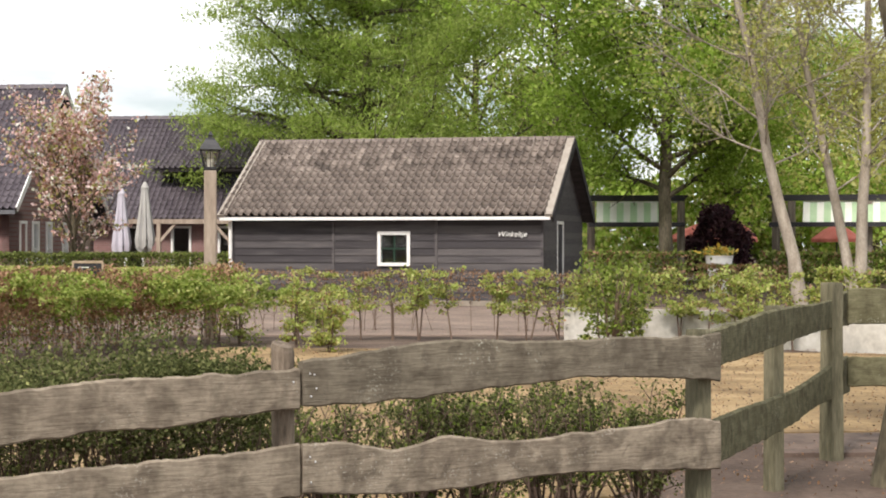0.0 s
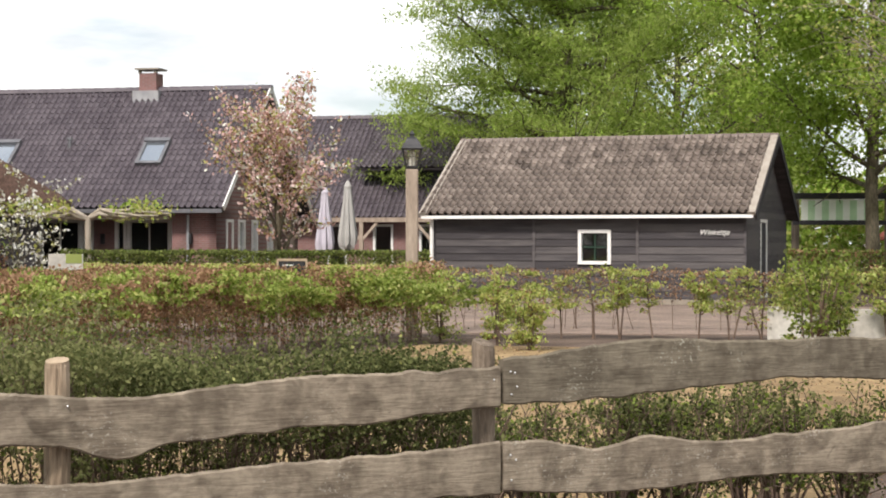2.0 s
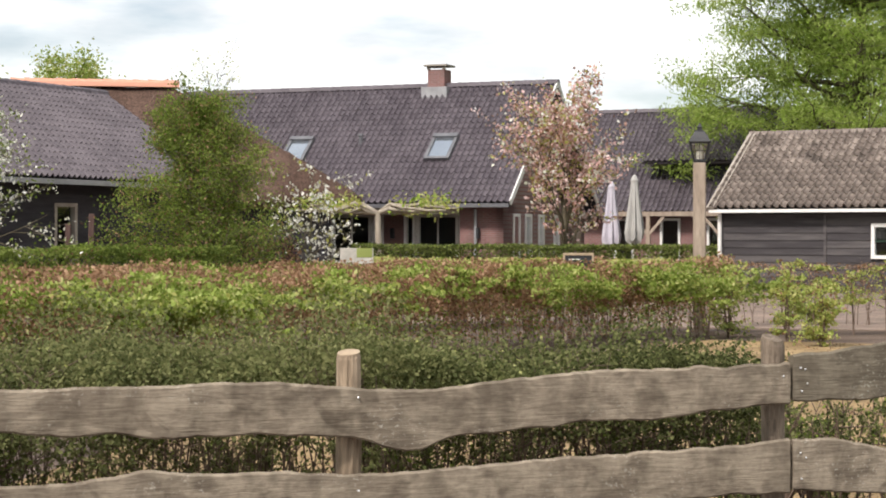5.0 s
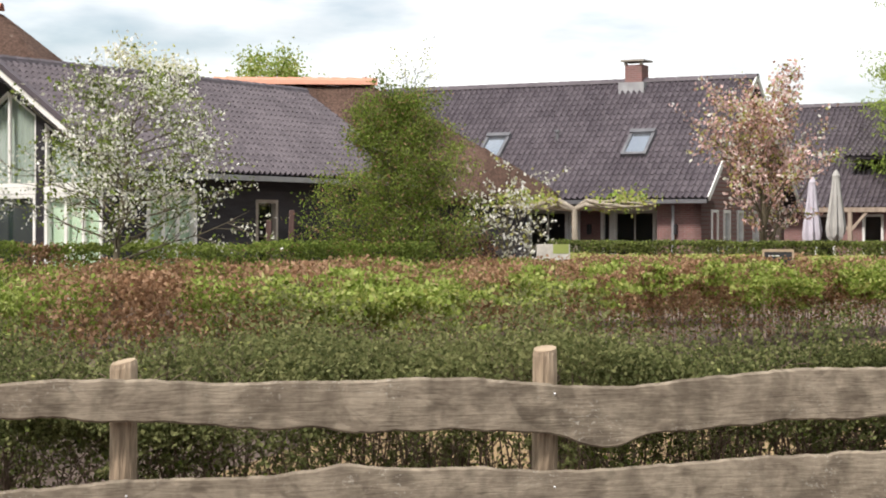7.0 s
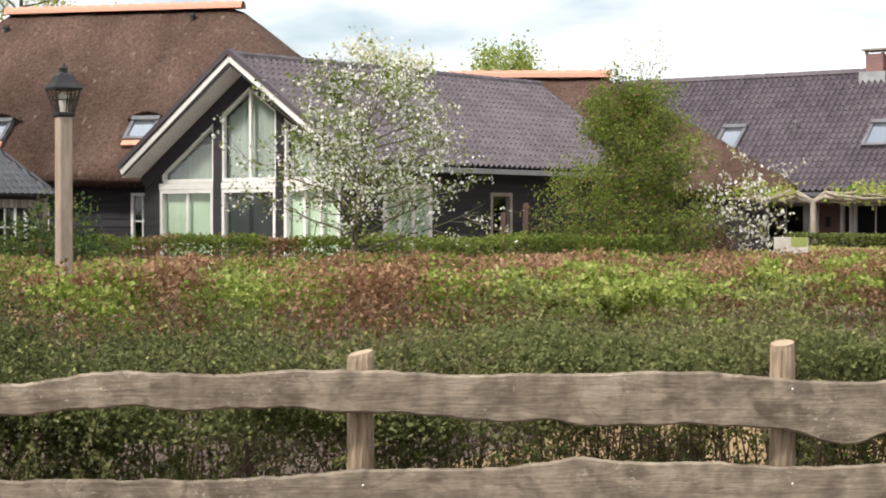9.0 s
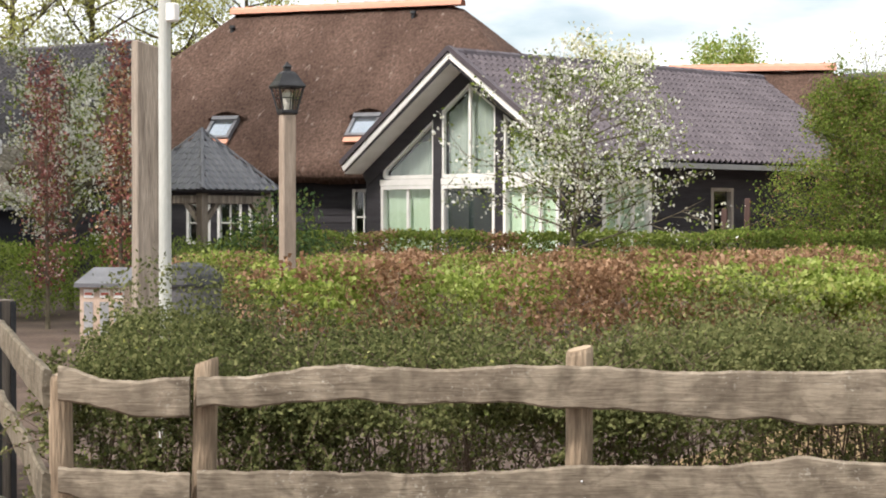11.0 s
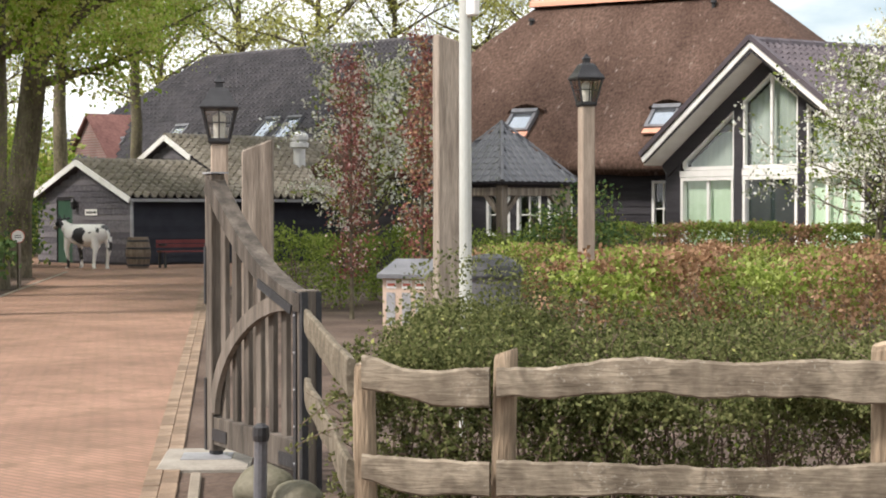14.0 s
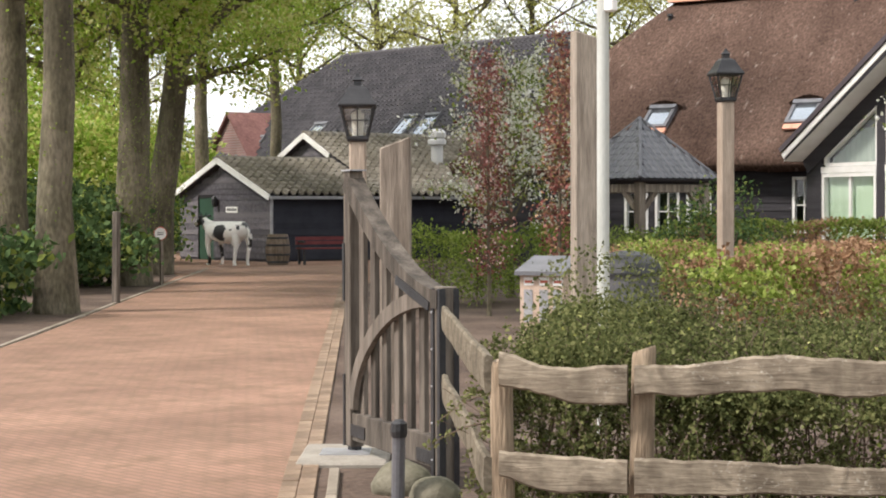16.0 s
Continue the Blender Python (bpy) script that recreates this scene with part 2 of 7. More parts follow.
M_BEAM = stuff("greyed_oak_beam", [(0.115, 0.092, 0.072), (0.225, 0.187, 0.15), (0.34, 0.288, 0.234)], 0.85, 1.6, 0.6, (9, 9, 0.8), per_object=0.3, fine=10, mottle=0.5)
M_LAMPPOST = stuff("lamp_post_wood", [(0.3, 0.238, 0.185), (0.44, 0.36, 0.285)], 0.8, 1.5, 0.4, (8, 8, 0.8), per_object=0.3, fine=10, mottle=0.4)
M_IRON = stuff("black_iron", [(0.012, 0.012, 0.014), (0.03, 0.03, 0.032)], 0.5, 9, 0.2, spec=0.5)
M_BLACKWOOD = stuff("black_weatherboard", [(0.024, 0.022, 0.026), (0.045, 0.042, 0.047)], 0.7, 1.2, 0.4, (1, 8, 9), per_object=0.5, fine=20, mottle=0.3)
M_SHEDWOOD = stuff("tarred_grey_weatherboard", [(0.045, 0.04, 0.042), (0.072, 0.065, 0.066), (0.1, 0.09, 0.088)], 0.72, 1.2, 0.4, (1, 8, 9), per_object=0.5, fine=20, mottle=0.35)
# purplish grey boards, colour lightened to offset the oak's shade on the gable
M_GABLEWOOD_LIT = stuff("lightened_grey_weatherboard", [(0.07, 0.065, 0.074), (0.1, 0.093, 0.103), (0.14, 0.13, 0.138)], 0.75, 1.2, 0.4, (1, 8, 9), per_object=0.5, fine=20, mottle=0.35)
M_BLUEWOOD = stuff("dark_blue_door_boards", [(0.02, 0.022, 0.032), (0.035, 0.038, 0.05)], 0.7, 2, 0.3, per_object=0.3)
M_GREENWOOD = stuff("dark_green_door_paint", [(0.02, 0.05, 0.032), (0.03, 0.07, 0.045)], 0.5, 2, 0.1)
M_WHITE = stuff("white_paint", [(0.72, 0.71, 0.67), (0.84, 0.83, 0.8)], 0.5, 3, 0.1, mottle=0.1)
M_LIMEWALL = stuff("weathered_limewash", [(0.4, 0.375, 0.325), (0.6, 0.58, 0.52)], 0.8, 1.2, 0.3, fine=9, mottle=0.4)
M_CREAM = stuff("greyed_barge_board", [(0.28, 0.245, 0.205), (0.4, 0.36, 0.31)], 0.7, 3, 0.2, mottle=0.2)
M_TILE_OLD = stuff("old_clay_tile", [(0.085, 0.069, 0.058), (0.17, 0.138, 0.117), (0.295, 0.248, 0.212)], 0.8, 2.4, 0.3, island=0.16, fine=22, mottle=0.45)
M_TILE_OLD_ONE = stuff("old_clay_tile_single", [(0.085, 0.069, 0.058), (0.17, 0.138, 0.117), (0.295, 0.248, 0.212)], 0.8, 2.4, 0.3, per_object=0.16, fine=22, mottle=0.45)
M_TILE_NEW = stuff("dark_glazed_tile", [(0.08, 0.067, 0.077), (0.122, 0.104, 0.116)], 0.55, 0.8, 0.15, island=0.35, fine=25, spec=0.3)
M_TILE_NEW_ONE = stuff("dark_glazed_tile_single", [(0.08, 0.067, 0.077), (0.122, 0.104, 0.116)], 0.55, 0.8, 0.15, per_object=0.35, fine=25, spec=0.3)
M_TILE_SHELTER = stuff("grey_shelter_tile", [(0.115, 0.118, 0.13), (0.17, 0.172, 0.185)], 0.42, 0.9, 0.15, island=0.3, fine=25, spec=0.4)
M_TILE_BARN = stuff("barn_tile", [(0.05, 0.046, 0.05), (0.085, 0.078, 0.083)], 0.5, 0.8, 0.15, island=0.35, fine=25, spec=0.4)
M_TILE_RED = stuff("faded_red_tile", [(0.16, 0.075, 0.068), (0.24, 0.12, 0.105)], 0.8, 1.5, 0.4, fine=8, mottle=0.5)
M_TILE_LOW = stuff("weathered_low_roof_tile", [(0.13, 0.115, 0.09), (0.21, 0.19, 0.155)], 0.8, 0.8, 0.2, island=0.4, fine=25)
M_THATCH = thatching("reed_thatch", (0.09, 0.056, 0.043), (0.158, 0.102, 0.079), (0.4, 0.32, 0.27))
M_TERRACOTTA = stuff("orange_ridge_tile", [(0.52, 0.22, 0.14), (0.66, 0.34, 0.24)], 0.75, 3, 0.2, island=0.3)
M_BRICKWALL = bricks_of("red_brick_wall", (0.27, 0.13, 0.12), (0.21, 0.1, 0.095), (0.27, 0.2, 0.185))
M_BRICKSIDE = bricks_of("red_brick_gable", (0.27, 0.13, 0.12), (0.21, 0.1, 0.095), (0.27, 0.2, 0.185), axes="YZ")
M_ROAD = bricks_of("brick_paving", (0.3, 0.177, 0.126), (0.26, 0.156, 0.112), (0.215, 0.14, 0.098), (0.2, 0.07), 0.012, "XY")
M_YARD = bricks_of("yard_paving", (0.27, 0.2, 0.162), (0.235, 0.174, 0.142), (0.2, 0.155, 0.125), (0.2, 0.07), 0.012, "XY")
M_PAVER = stuff("paver", [(0.17, 0.12, 0.082), (0.23, 0.163, 0.112), (0.29, 0.213, 0.147)], 0.85, 3, 0.3, per_object=0.4, fine=60)
M_PATH = stuff("worn_path_brick", [(0.085, 0.06, 0.046), (0.16, 0.115, 0.09)], 0.9, 2.0, 0.4, fine=12, mottle=0.5)
M_KERB = stuff("kerb_stone", [(0.2, 0.17, 0.13), (0.31, 0.265, 0.21)], 0.85, 4, 0.3, per_object=0.3)
M_SOIL = stuff("sandy_soil", [(0.052, 0.035, 0.026), (0.098, 0.068, 0.051), (0.15, 0.11, 0.085)], 0.95, 0.8, 1.0, fine=18, mottle=0.6)
M_SAND = stuff("dry_yellow_sand", [(0.14, 0.092, 0.045), (0.27, 0.185, 0.09), (0.38, 0.275, 0.145)], 0.95, 0.9, 0.8, fine=16, mottle=0.5)
M_STONE = stuff("mossy_boulder", [(0.085, 0.08, 0.048), (0.2, 0.182, 0.135)], 0.9, 4, 0.6, fine=30)
M_SLAB = stuff("concrete_slab", [(0.24, 0.215, 0.18), (0.36, 0.33, 0.28)], 0.85, 4, 0.3)
M_GLASS = glassy("window_glass")
M_CURTAIN = stuff("pale_green_blind", [(0.5, 0.63, 0.44), (0.62, 0.74, 0.56)], 0.9, 1.2, 0.0, (6, 6, 0.3), mottle=0.15)
M_NETCURTAIN = stuff("grey_green_net_curtain", [(0.3, 0.35, 0.3), (0.42, 0.46, 0.4)], 0.9, 1.2, 0.0, (6, 6, 0.3), mottle=0.15)
M_DOORDARK = stuff("very_dark_door_paint", [(0.018, 0.028, 0.026), (0.03, 0.042, 0.038)], 0.45, 2, 0.1)
M_DIMGLASS = stuff("dark_door_glass", [(0.05, 0.055, 0.055), (0.08, 0.085, 0.085)], 0.06, 1, 0.0, spec=0.9)
# shade of the unlit rooms, put into the colour of sheets behind windows
M_ROOM_SHADE = stuff("room_shade", [(0.05, 0.05, 0.05), (0.1, 0.095, 0.09)], 0.9, 1.0, 0.0)
M_BARK = stuff("oak_bark", [(0.06, 0.05, 0.033), (0.125, 0.108, 0.07), (0.2, 0.165, 0.12)], 0.95, 1.1, 1.0, (2.2, 2.2, 1.0), fine=9, mottle=0.8)
M_PALEBARK = stuff("pale_bark", [(0.26, 0.22, 0.17), (0.42, 0.37, 0.3)], 0.9, 2.0, 0.6, (3, 3, 1), fine=14, mottle=0.5)
M_TWIG = stuff("twigs", [(0.11, 0.075, 0.055), (0.19, 0.135, 0.1)], 0.9, 3, 0.2, island=0.4)


def leafy(name, a, b, c, back=0.45):
    return stuff(name, [a, b, c], 0.75, 0.35, 0.0, island=0.7, fine=3, spread=(0.2, 0.8), through_light=back, mottle=0.15, spec=0.1)


L_HEDGE = leafy("cotoneaster_leaf", (0.062, 0.073, 0.026), (0.132, 0.15, 0.053), (0.235, 0.24, 0.1), 0.38)
L_BEECH = leafy("young_hornbeam_leaf", (0.23, 0.285, 0.06), (0.35, 0.42, 0.105), (0.46, 0.52, 0.18))
L_BROWN = leafy("withered_beech_leaf", (0.19, 0.105, 0.055), (0.31, 0.183, 0.105), (0.46, 0.3, 0.19), 0.3)
L_LIME = leafy("fresh_green_leaf", (0.17, 0.27, 0.035), (0.29, 0.42, 0.065), (0.41, 0.54, 0.12))
L_OAK = leafy("oak_leaf", (0.21, 0.31, 0.045), (0.34, 0.48, 0.07), (0.46, 0.58, 0.14), 0.6)
L_FEATHER = leafy("larch_like_needles", (0.21, 0.29, 0.06), (0.34, 0.43, 0.1), (0.45, 0.54, 0.17), 0.62)
L_SHRUB = leafy("shrub_leaf", (0.12, 0.17, 0.026), (0.2, 0.27, 0.048), (0.29, 0.37, 0.085))
L_YELLOW = leafy("young_yellow_green_leaf", (0.36, 0.37, 0.09), (0.5, 0.5, 0.16), (0.6, 0.6, 0.26), 0.55)
L_PINK = leafy("pink_blossom", (0.5, 0.3, 0.25), (0.72, 0.48, 0.45), (0.85, 0.68, 0.64), 0.35)
L_WHITE = leafy("white_blossom", (0.6, 0.6, 0.47), (0.8, 0.79, 0.7), (0.9, 0.9, 0.86), 0.35)
L_RED = leafy("copper_leaf", (0.12, 0.04, 0.036), (0.23, 0.08, 0.07), (0.36, 0.17, 0.14), 0.3)
L_PURPLE = leafy("dark_purple_leaf", (0.035, 0.018, 0.022), (0.07, 0.032, 0.04), (0.12, 0.06, 0.068), 0.2)
L_DARK = leafy("rhododendron_leaf", (0.04, 0.07, 0.026), (0.075, 0.125, 0.045), (0.12, 0.18, 0.07), 0.25)
L_CLIP = leafy("clipped_hedge_leaf", (0.1, 0.14, 0.03), (0.18, 0.23, 0.05), (0.27, 0.31, 0.09), 0.3)

# ---- helpers of this scene ----


def P(az, r, z=0.0):
    """A place at a bearing (degrees, clockwise from the first view) and a distance."""
    return Vector((r * math.sin(radians(az)), r * math.cos(radians(az)), z))


def mesh_of(name, verts, faces, mats):
    me = bpy.data.meshes.new(name)
    me.from_pydata([tuple(v) for v in verts], [], faces)
    for m in mats if isinstance(mats, (list, tuple)) else [mats]:
        me.materials.append(m)
    me.update()
    return me


def part(name, bm, material, parent, label=""):
    me = bpy.data.meshes.new(name)
    bmesh.ops.recalc_face_normals(bm, faces=bm.faces)
    bm.to_mesh(me)
    bm.free()
    me.materials.append(material)
    ob = new(name, me)
    ob.parent = parent
    if label:
        ob["label"] = label
    return ob


def piece(name, me, parent, m=None):
    ob = new(name, me)
    ob.parent = parent
    if m is not None:
        ob.matrix_local = m
    return ob


def thing(name, m, label, category, group="", kind=""):
    ob = new(name)
    ob.matrix_world = m
    return tagged(ob, label, category, group, kind)


def block(bm, x0, x1, y0, y1, z0, z1, bevel=0.0):
    vs = [bm.verts.new((x, y, z)) for x in (x0, x1) for y in (y0, y1) for z in (z0, z1)]
    for q in ((0, 1, 3, 2), (4, 6, 7, 5), (0, 4, 5, 1), (2, 3, 7, 6), (0, 2, 6, 4), (1, 5, 7, 3)):
        bm.faces.new([vs[i] for i in q])
    if bevel:
        es = {e for v in vs for e in v.link_edges}
        bmesh.ops.bevel(bm, geom=list(es), offset=bevel, segments=1, affect="EDGES")
    return bm


def box(x0, x1, y0, y1, z0, z1, bevel=0.0):
    return block(bmesh.new(), x0, x1, y0, y1, z0, z1, bevel)


def bar(bm, a, b, w, h=None, up=(0, 0, 1)):
    """A squared bar from a to b."""
    a, b = Vector(a), Vector(b)
    d = (b - a).normalized()
    s = d.cross(Vector(up))
    s = s.normalized() if s.length > 1e-4 else Vector((1, 0, 0))
    u = s.cross(d).normalized()
    h = h or w
    vs = [bm.verts.new(p + s * i * w / 2 + u * j * h / 2) for p in (a, b) for i, j in ((-1, -1), (1, -1), (1, 1), (-1, 1))]
    for q in ((0, 1, 2, 3), (7, 6, 5, 4), (0, 4, 5, 1), (1, 5, 6, 2), (2, 6, 7, 3), (3, 7, 4, 0)):
        bm.faces.new([vs[i] for i in q])
    return bm


def slab_poly(bm, pts, thick):
    """A flat slab from a ring of points, given thickness against its normal."""
    pts = [Vector(p) for p in pts]
    n = sum(((a - pts[0]).cross(b - pts[0]) for a, b in zip(pts[1:], pts[2:])), Vector()).normalized()
    top = [bm.verts.new(p) for p in pts]
    low = [bm.verts.new(p - n * thick) for p in pts]
    bm.faces.new(top)
    bm.faces.new(low[::-1])
    k = len(pts)
    for i in range(k):
        bm.faces.new([top[i], low[i], low[(i + 1) % k], top[(i + 1) % k]])
    return bm


def lathe(bm, rings, sides=12, centre=(0, 0), cap=True):
    """Rings of (radius, z) turned round an axis."""
    rows = []
    for r, z in rings:
        rows.append([bm.verts.new((centre[0] + r * math.cos(2 * math.pi * i / sides), centre[1] + r * math.sin(2 * math.pi * i / sides), z)) for i in range(sides)])
    for a, b in zip(rows, rows[1:]):
        for i in range(sides):
            bm.faces.new([a[i], a[(i + 1) % sides], b[(i + 1) % sides], b[i]])
    if cap:
        bm.faces.new(rows[0][::-1])
        bm.faces.new(rows[-1])
    return bm


def sweep(bm, pts, w, h, side=(0, 1, 0)):
    """One bent bar of w (along side) by h through the points."""
    s = Vector(side)
    rows = []
    for k, p in enumerate(pts):
        d = (Vector(pts[min(k + 1, len(pts) - 1)]) - Vector(pts[max(k - 1, 0)])).normalized()
        u = d.cross(s).normalized()
        rows.append([bm.verts.new(Vector(p) + s * i * w / 2 + u * j * h / 2) for i, j in ((-1, -1), (1, -1), (1, 1), (-1, 1))])
    for a, b in zip(rows, rows[1:]):
        for i in range(4):
            bm.faces.new([a[i], a[(i + 1) % 4], b[(i + 1) % 4], b[i]])
    bm.faces.new(rows[0][::-1])
    bm.faces.new(rows[-1])
    return bm


class Tubes:
    """Collects tapered tubes (trunks, limbs, stems) into one mesh."""

    def __init__(self):
        self.v, self.f = [], []

    def add(self, pts, radii, sides=6):
        base = len(self.v)
        for k, (p, r) in enumerate(zip(pts, radii)):
            d = (pts[min(k + 1, len(pts) - 1)] - pts[max(k - 1, 0)]).normalized()
            s = d.cross(Vector((0.31, 0.95, 0.05)))
            s = s.normalized() if s.length > 1e-3 else Vector((1, 0, 0))
            u = d.cross(s)
            for i in range(sides):
                a = 2 * math.pi * i / sides
                self.v.append(p + (s * math.cos(a) + u * math.sin(a)) * r)
        for k in range(len(pts) - 1):
            for i in range(sides):
                j = (i + 1) % sides
                self.f.append((base + k * sides + i, base + k * sides + j, base + (k + 1) * sides + j, base + (k + 1) * sides + i))

    def mesh(self, name, mat):
        me = mesh_of(name, self.v, self.f, mat)
        me.polygons.foreach_set("use_smooth", [True] * len(me.polygons))
        return me


def leaf_mesh(name, centres, size, mats, weights=None, seed=1, droop=0.0, long=1.5, zone=None):
    """Many small folded leaves, each its own island, in one mesh."""
    g = np.random.default_rng(seed)
    c = np.asarray(centres, dtype=np.float64)
    n = len(c)
    a = g.normal(size=(n, 3))
    a[:, 2] -= droop
    a /= np.linalg.norm(a, axis=1)[:, None]
    b = g.normal(size=(n, 3))
    b -= a * (a * b).sum(1)[:, None]
    b /= np.linalg.norm(b, axis=1)[:, None]
    s = size * g.uniform(0.55, 1.25, n)[:, None]
    nrm = np.cross(a, b)
    v = np.stack([c - a * s * long / 2, c + b * s * 0.5 + nrm * s * 0.18, c + a * s * long / 2, c - b * s * 0.5 + nrm * s * 0.18], 1).reshape(-1, 3)
    me = bpy.data.meshes.new(name)
    me.vertices.add(4 * n)
    me.vertices.foreach_set("co", v.ravel())
    me.loops.add(4 * n)
    me.loops.foreach_set("vertex_index", np.arange(4 * n))
    me.polygons.add(n)
    me.polygons.foreach_set("loop_start", np.arange(n) * 4)
    me.polygons.foreach_set("loop_total", np.full(n, 4))
    for m in mats:
        me.materials.append(m)
    if len(mats) > 1:
        if zone is None:
            pick = g.choice(len(mats), n, p=weights)
        else:
            rank = np.argsort(np.argsort(zone)) / n
            pick = np.minimum(np.searchsorted(np.cumsum(weights), rank), len(mats) - 1)
        me.polygons.foreach_set("material_index", pick.astype(np.int32))
    me.update(calc_edges=True)
    return me


def tree(name, at, height, trunk_r, reach, first, limbs, leaves, size, mats, weights=None, seed=1, bark=M_BARK, lean=(0, 0), rise=0.5, droop=0.0, spread=0.35, label="", category="tree", group="", twigs=6, bend=0.25, shape=lambda f: 1.0, crown_top=None, crown_low=0.1, flat_z=0.75, long=1.5, limb_r=0.4, twig_len=(0.18, 0.42)):
    """A tree: tapered trunk, limbs that fork twice, and a crown of single leaves along the outer twigs."""
    rnd = random.Random(seed)
    root = thing(name, pose(*at), label, category, group)
    t = Tubes()
    K = 9
    pts, rad = [], []
    wx, wy = 0.0, 0.0
    for k in range(K + 1):
        f = k / K
        wx += rnd.uniform(-1, 1) * bend * trunk_r
        wy += rnd.uniform(-1, 1) * bend * trunk_r
        pts.append(Vector((lean[0] * f + wx, lean[1] * f + wy, height * f - (0.15 if k == 0 else 0))))
        rad.append(trunk_r * (1.35 if k == 0 else (1 - f) ** 0.75 + 0.04))
    t.add(pts, rad, 10)
    tips = []

    def on_trunk(f):
        x = f * K
        k = min(int(x), K - 1)
        return pts[k].lerp(pts[k + 1], x - k), trunk_r * ((1 - f) ** 0.75 + 0.04)

    for i in range(limbs):
        f = first + (0.97 - first) * (i + rnd.random()) / limbs
        p, r = on_trunk(f)
        ang = i * 2.4 + rnd.uniform(-0.5, 0.5)
        ln = reach * shape((f - first) / (1 - first)) * rnd.uniform(0.75, 1.15)
        d = Vector((math.cos(ang), math.sin(ang), rise * rnd.uniform(0.6, 1.4))).normalized()
        q, line, rr = p.copy(), [p.copy()], [min(r * 0.6, trunk_r * limb_r)]
        for s in range(5):
            d = (d + Vector((rnd.uniform(-1, 1), rnd.uniform(-1, 1), rnd.uniform(-0.6, 0.9))) * 0.22).normalized()
            q = q + d * ln / 5
            line.append(q.copy())
            rr.append(rr[0] * (1 - (s + 1) / 5.6))
        t.add(line, rr, 5)
        for w in range(twigs):
            u = rnd.uniform(0.25, 1.0) * 5
            k = min(int(u), 4)
            b0 = line[k].lerp(line[k + 1], u - k)
            dd = (d + Vector((rnd.gauss(0, 1), rnd.gauss(0, 1), rnd.gauss(0.1, 0.7)))).normalized()
            tl = ln * rnd.uniform(*twig_len)
            mid = b0 + dd * tl * 0.5 + Vector((0, 0, rnd.uniform(-0.1, 0.1) * tl))
            end = b0 + dd * tl
            t.add([b0, mid, end], [rr[k] * 0.45 + 0.004, rr[k] * 0.25 + 0.003, 0.003], 3)
            tips += [b0.lerp(end, 0.4), mid, end, b0.lerp(end, 0.75)]
    piece("trunk", t.mesh("trunk", bark), root)
    if leaves:
        g = np.random.default_rng(seed)
        T = np.array([tuple(v) for v in tips])
        idx = g.integers(0, len(T), leaves)
        c = T[idx] + g.normal(size=(leaves, 3)) * spread * np.array([1, 1, flat_z])
        if crown_top:
            c = c[c[:, 2] < crown_top]
        c = c[c[:, 2] > crown_low]
        me = leaf_mesh("crown", c, size, mats, weights, seed, droop, long)
        piece("crown", me, root)
    return root


def clump(c0, c1, n, rng, width, z0, z1, rough=0.12, top_noise=0.1, shell=0.65, gaps=-0.9):
    """Points of a hedge body along a line from c0 to c1."""
    a, b = np.array(c0[:2]), np.array(c1[:2])
    d = b - a
    ln = np.linalg.norm(d)
    d = d / ln
    s = np.array([-d[1], d[0]])
    t = rng.uniform(0, ln, n)
    w = rng.uniform(-1, 1, n)
    h = rng.uniform(0, 1, n) ** 0.75
    on = rng.random(n) < shell
    side = rng.integers(0, 3, n)
    h = np.where(on & (side == 0), 1 - rng.random(n) * 0.08, h)
    w = np.where(on & (side == 1), -1 + rng.random(n) * 0.15, w)
    w = np.where(on & (side == 2), 1 - rng.random(n) * 0.15, w)
    bump = top_noise * (np.sin(t * 2.1 + 1) * 0.4 + np.sin(t * 5.3) * 0.3 + np.sin(t * 0.7 + w * 2) * 0.5)
    z = z0 + h * (z1 - z0 + bump) + rng.normal(size=n) * rough * 0.5
    xy = a + t[:, None] * d + (w * width / 2 + rng.normal(size=n) * rough)[:, None] * s
    c = np.column_stack([xy, z])
    k = 2.4 / max(0.25, (z1 - z0) * 0.42)
    gap = np.sin(c[:, 0] * k + 2 * np.sin(c[:, 1] * k * 0.6)) + np.sin(c[:, 1] * k * 1.1 + 2 * np.sin(c[:, 2] * k)) + np.sin(c[:, 2] * k * 1.6 + c[:, 0] * k * 0.7)
    return c[gap > gaps + rng.normal(size=n) * 0.4]


def tile_profile():
    """One S-shaped pan tile of unit width and length, lying in x (across) and y (up the slope)."""
    xs = [0.0, 0.12, 0.3, 0.45, 0.75, 1.0]
    zs = [0.03, 0.24, 0.31, 0.12, 0.0, 0.03]
    v = [(x, 0.0, z + 0.11) for x, z in zip(xs, zs)] + [(x, 1.12, z) for x, z in zip(xs, zs)] + [(x, 0.0, z - 0.02) for x, z in zip(xs, zs)]
    f = [(i, i + 1, i + 7, i + 6) for i in range(5)] + [(12 + i, 13 + i, i + 1, i) for i in range(5)]
    return np.array(v), f


TILE_V, TILE_F = tile_profile()


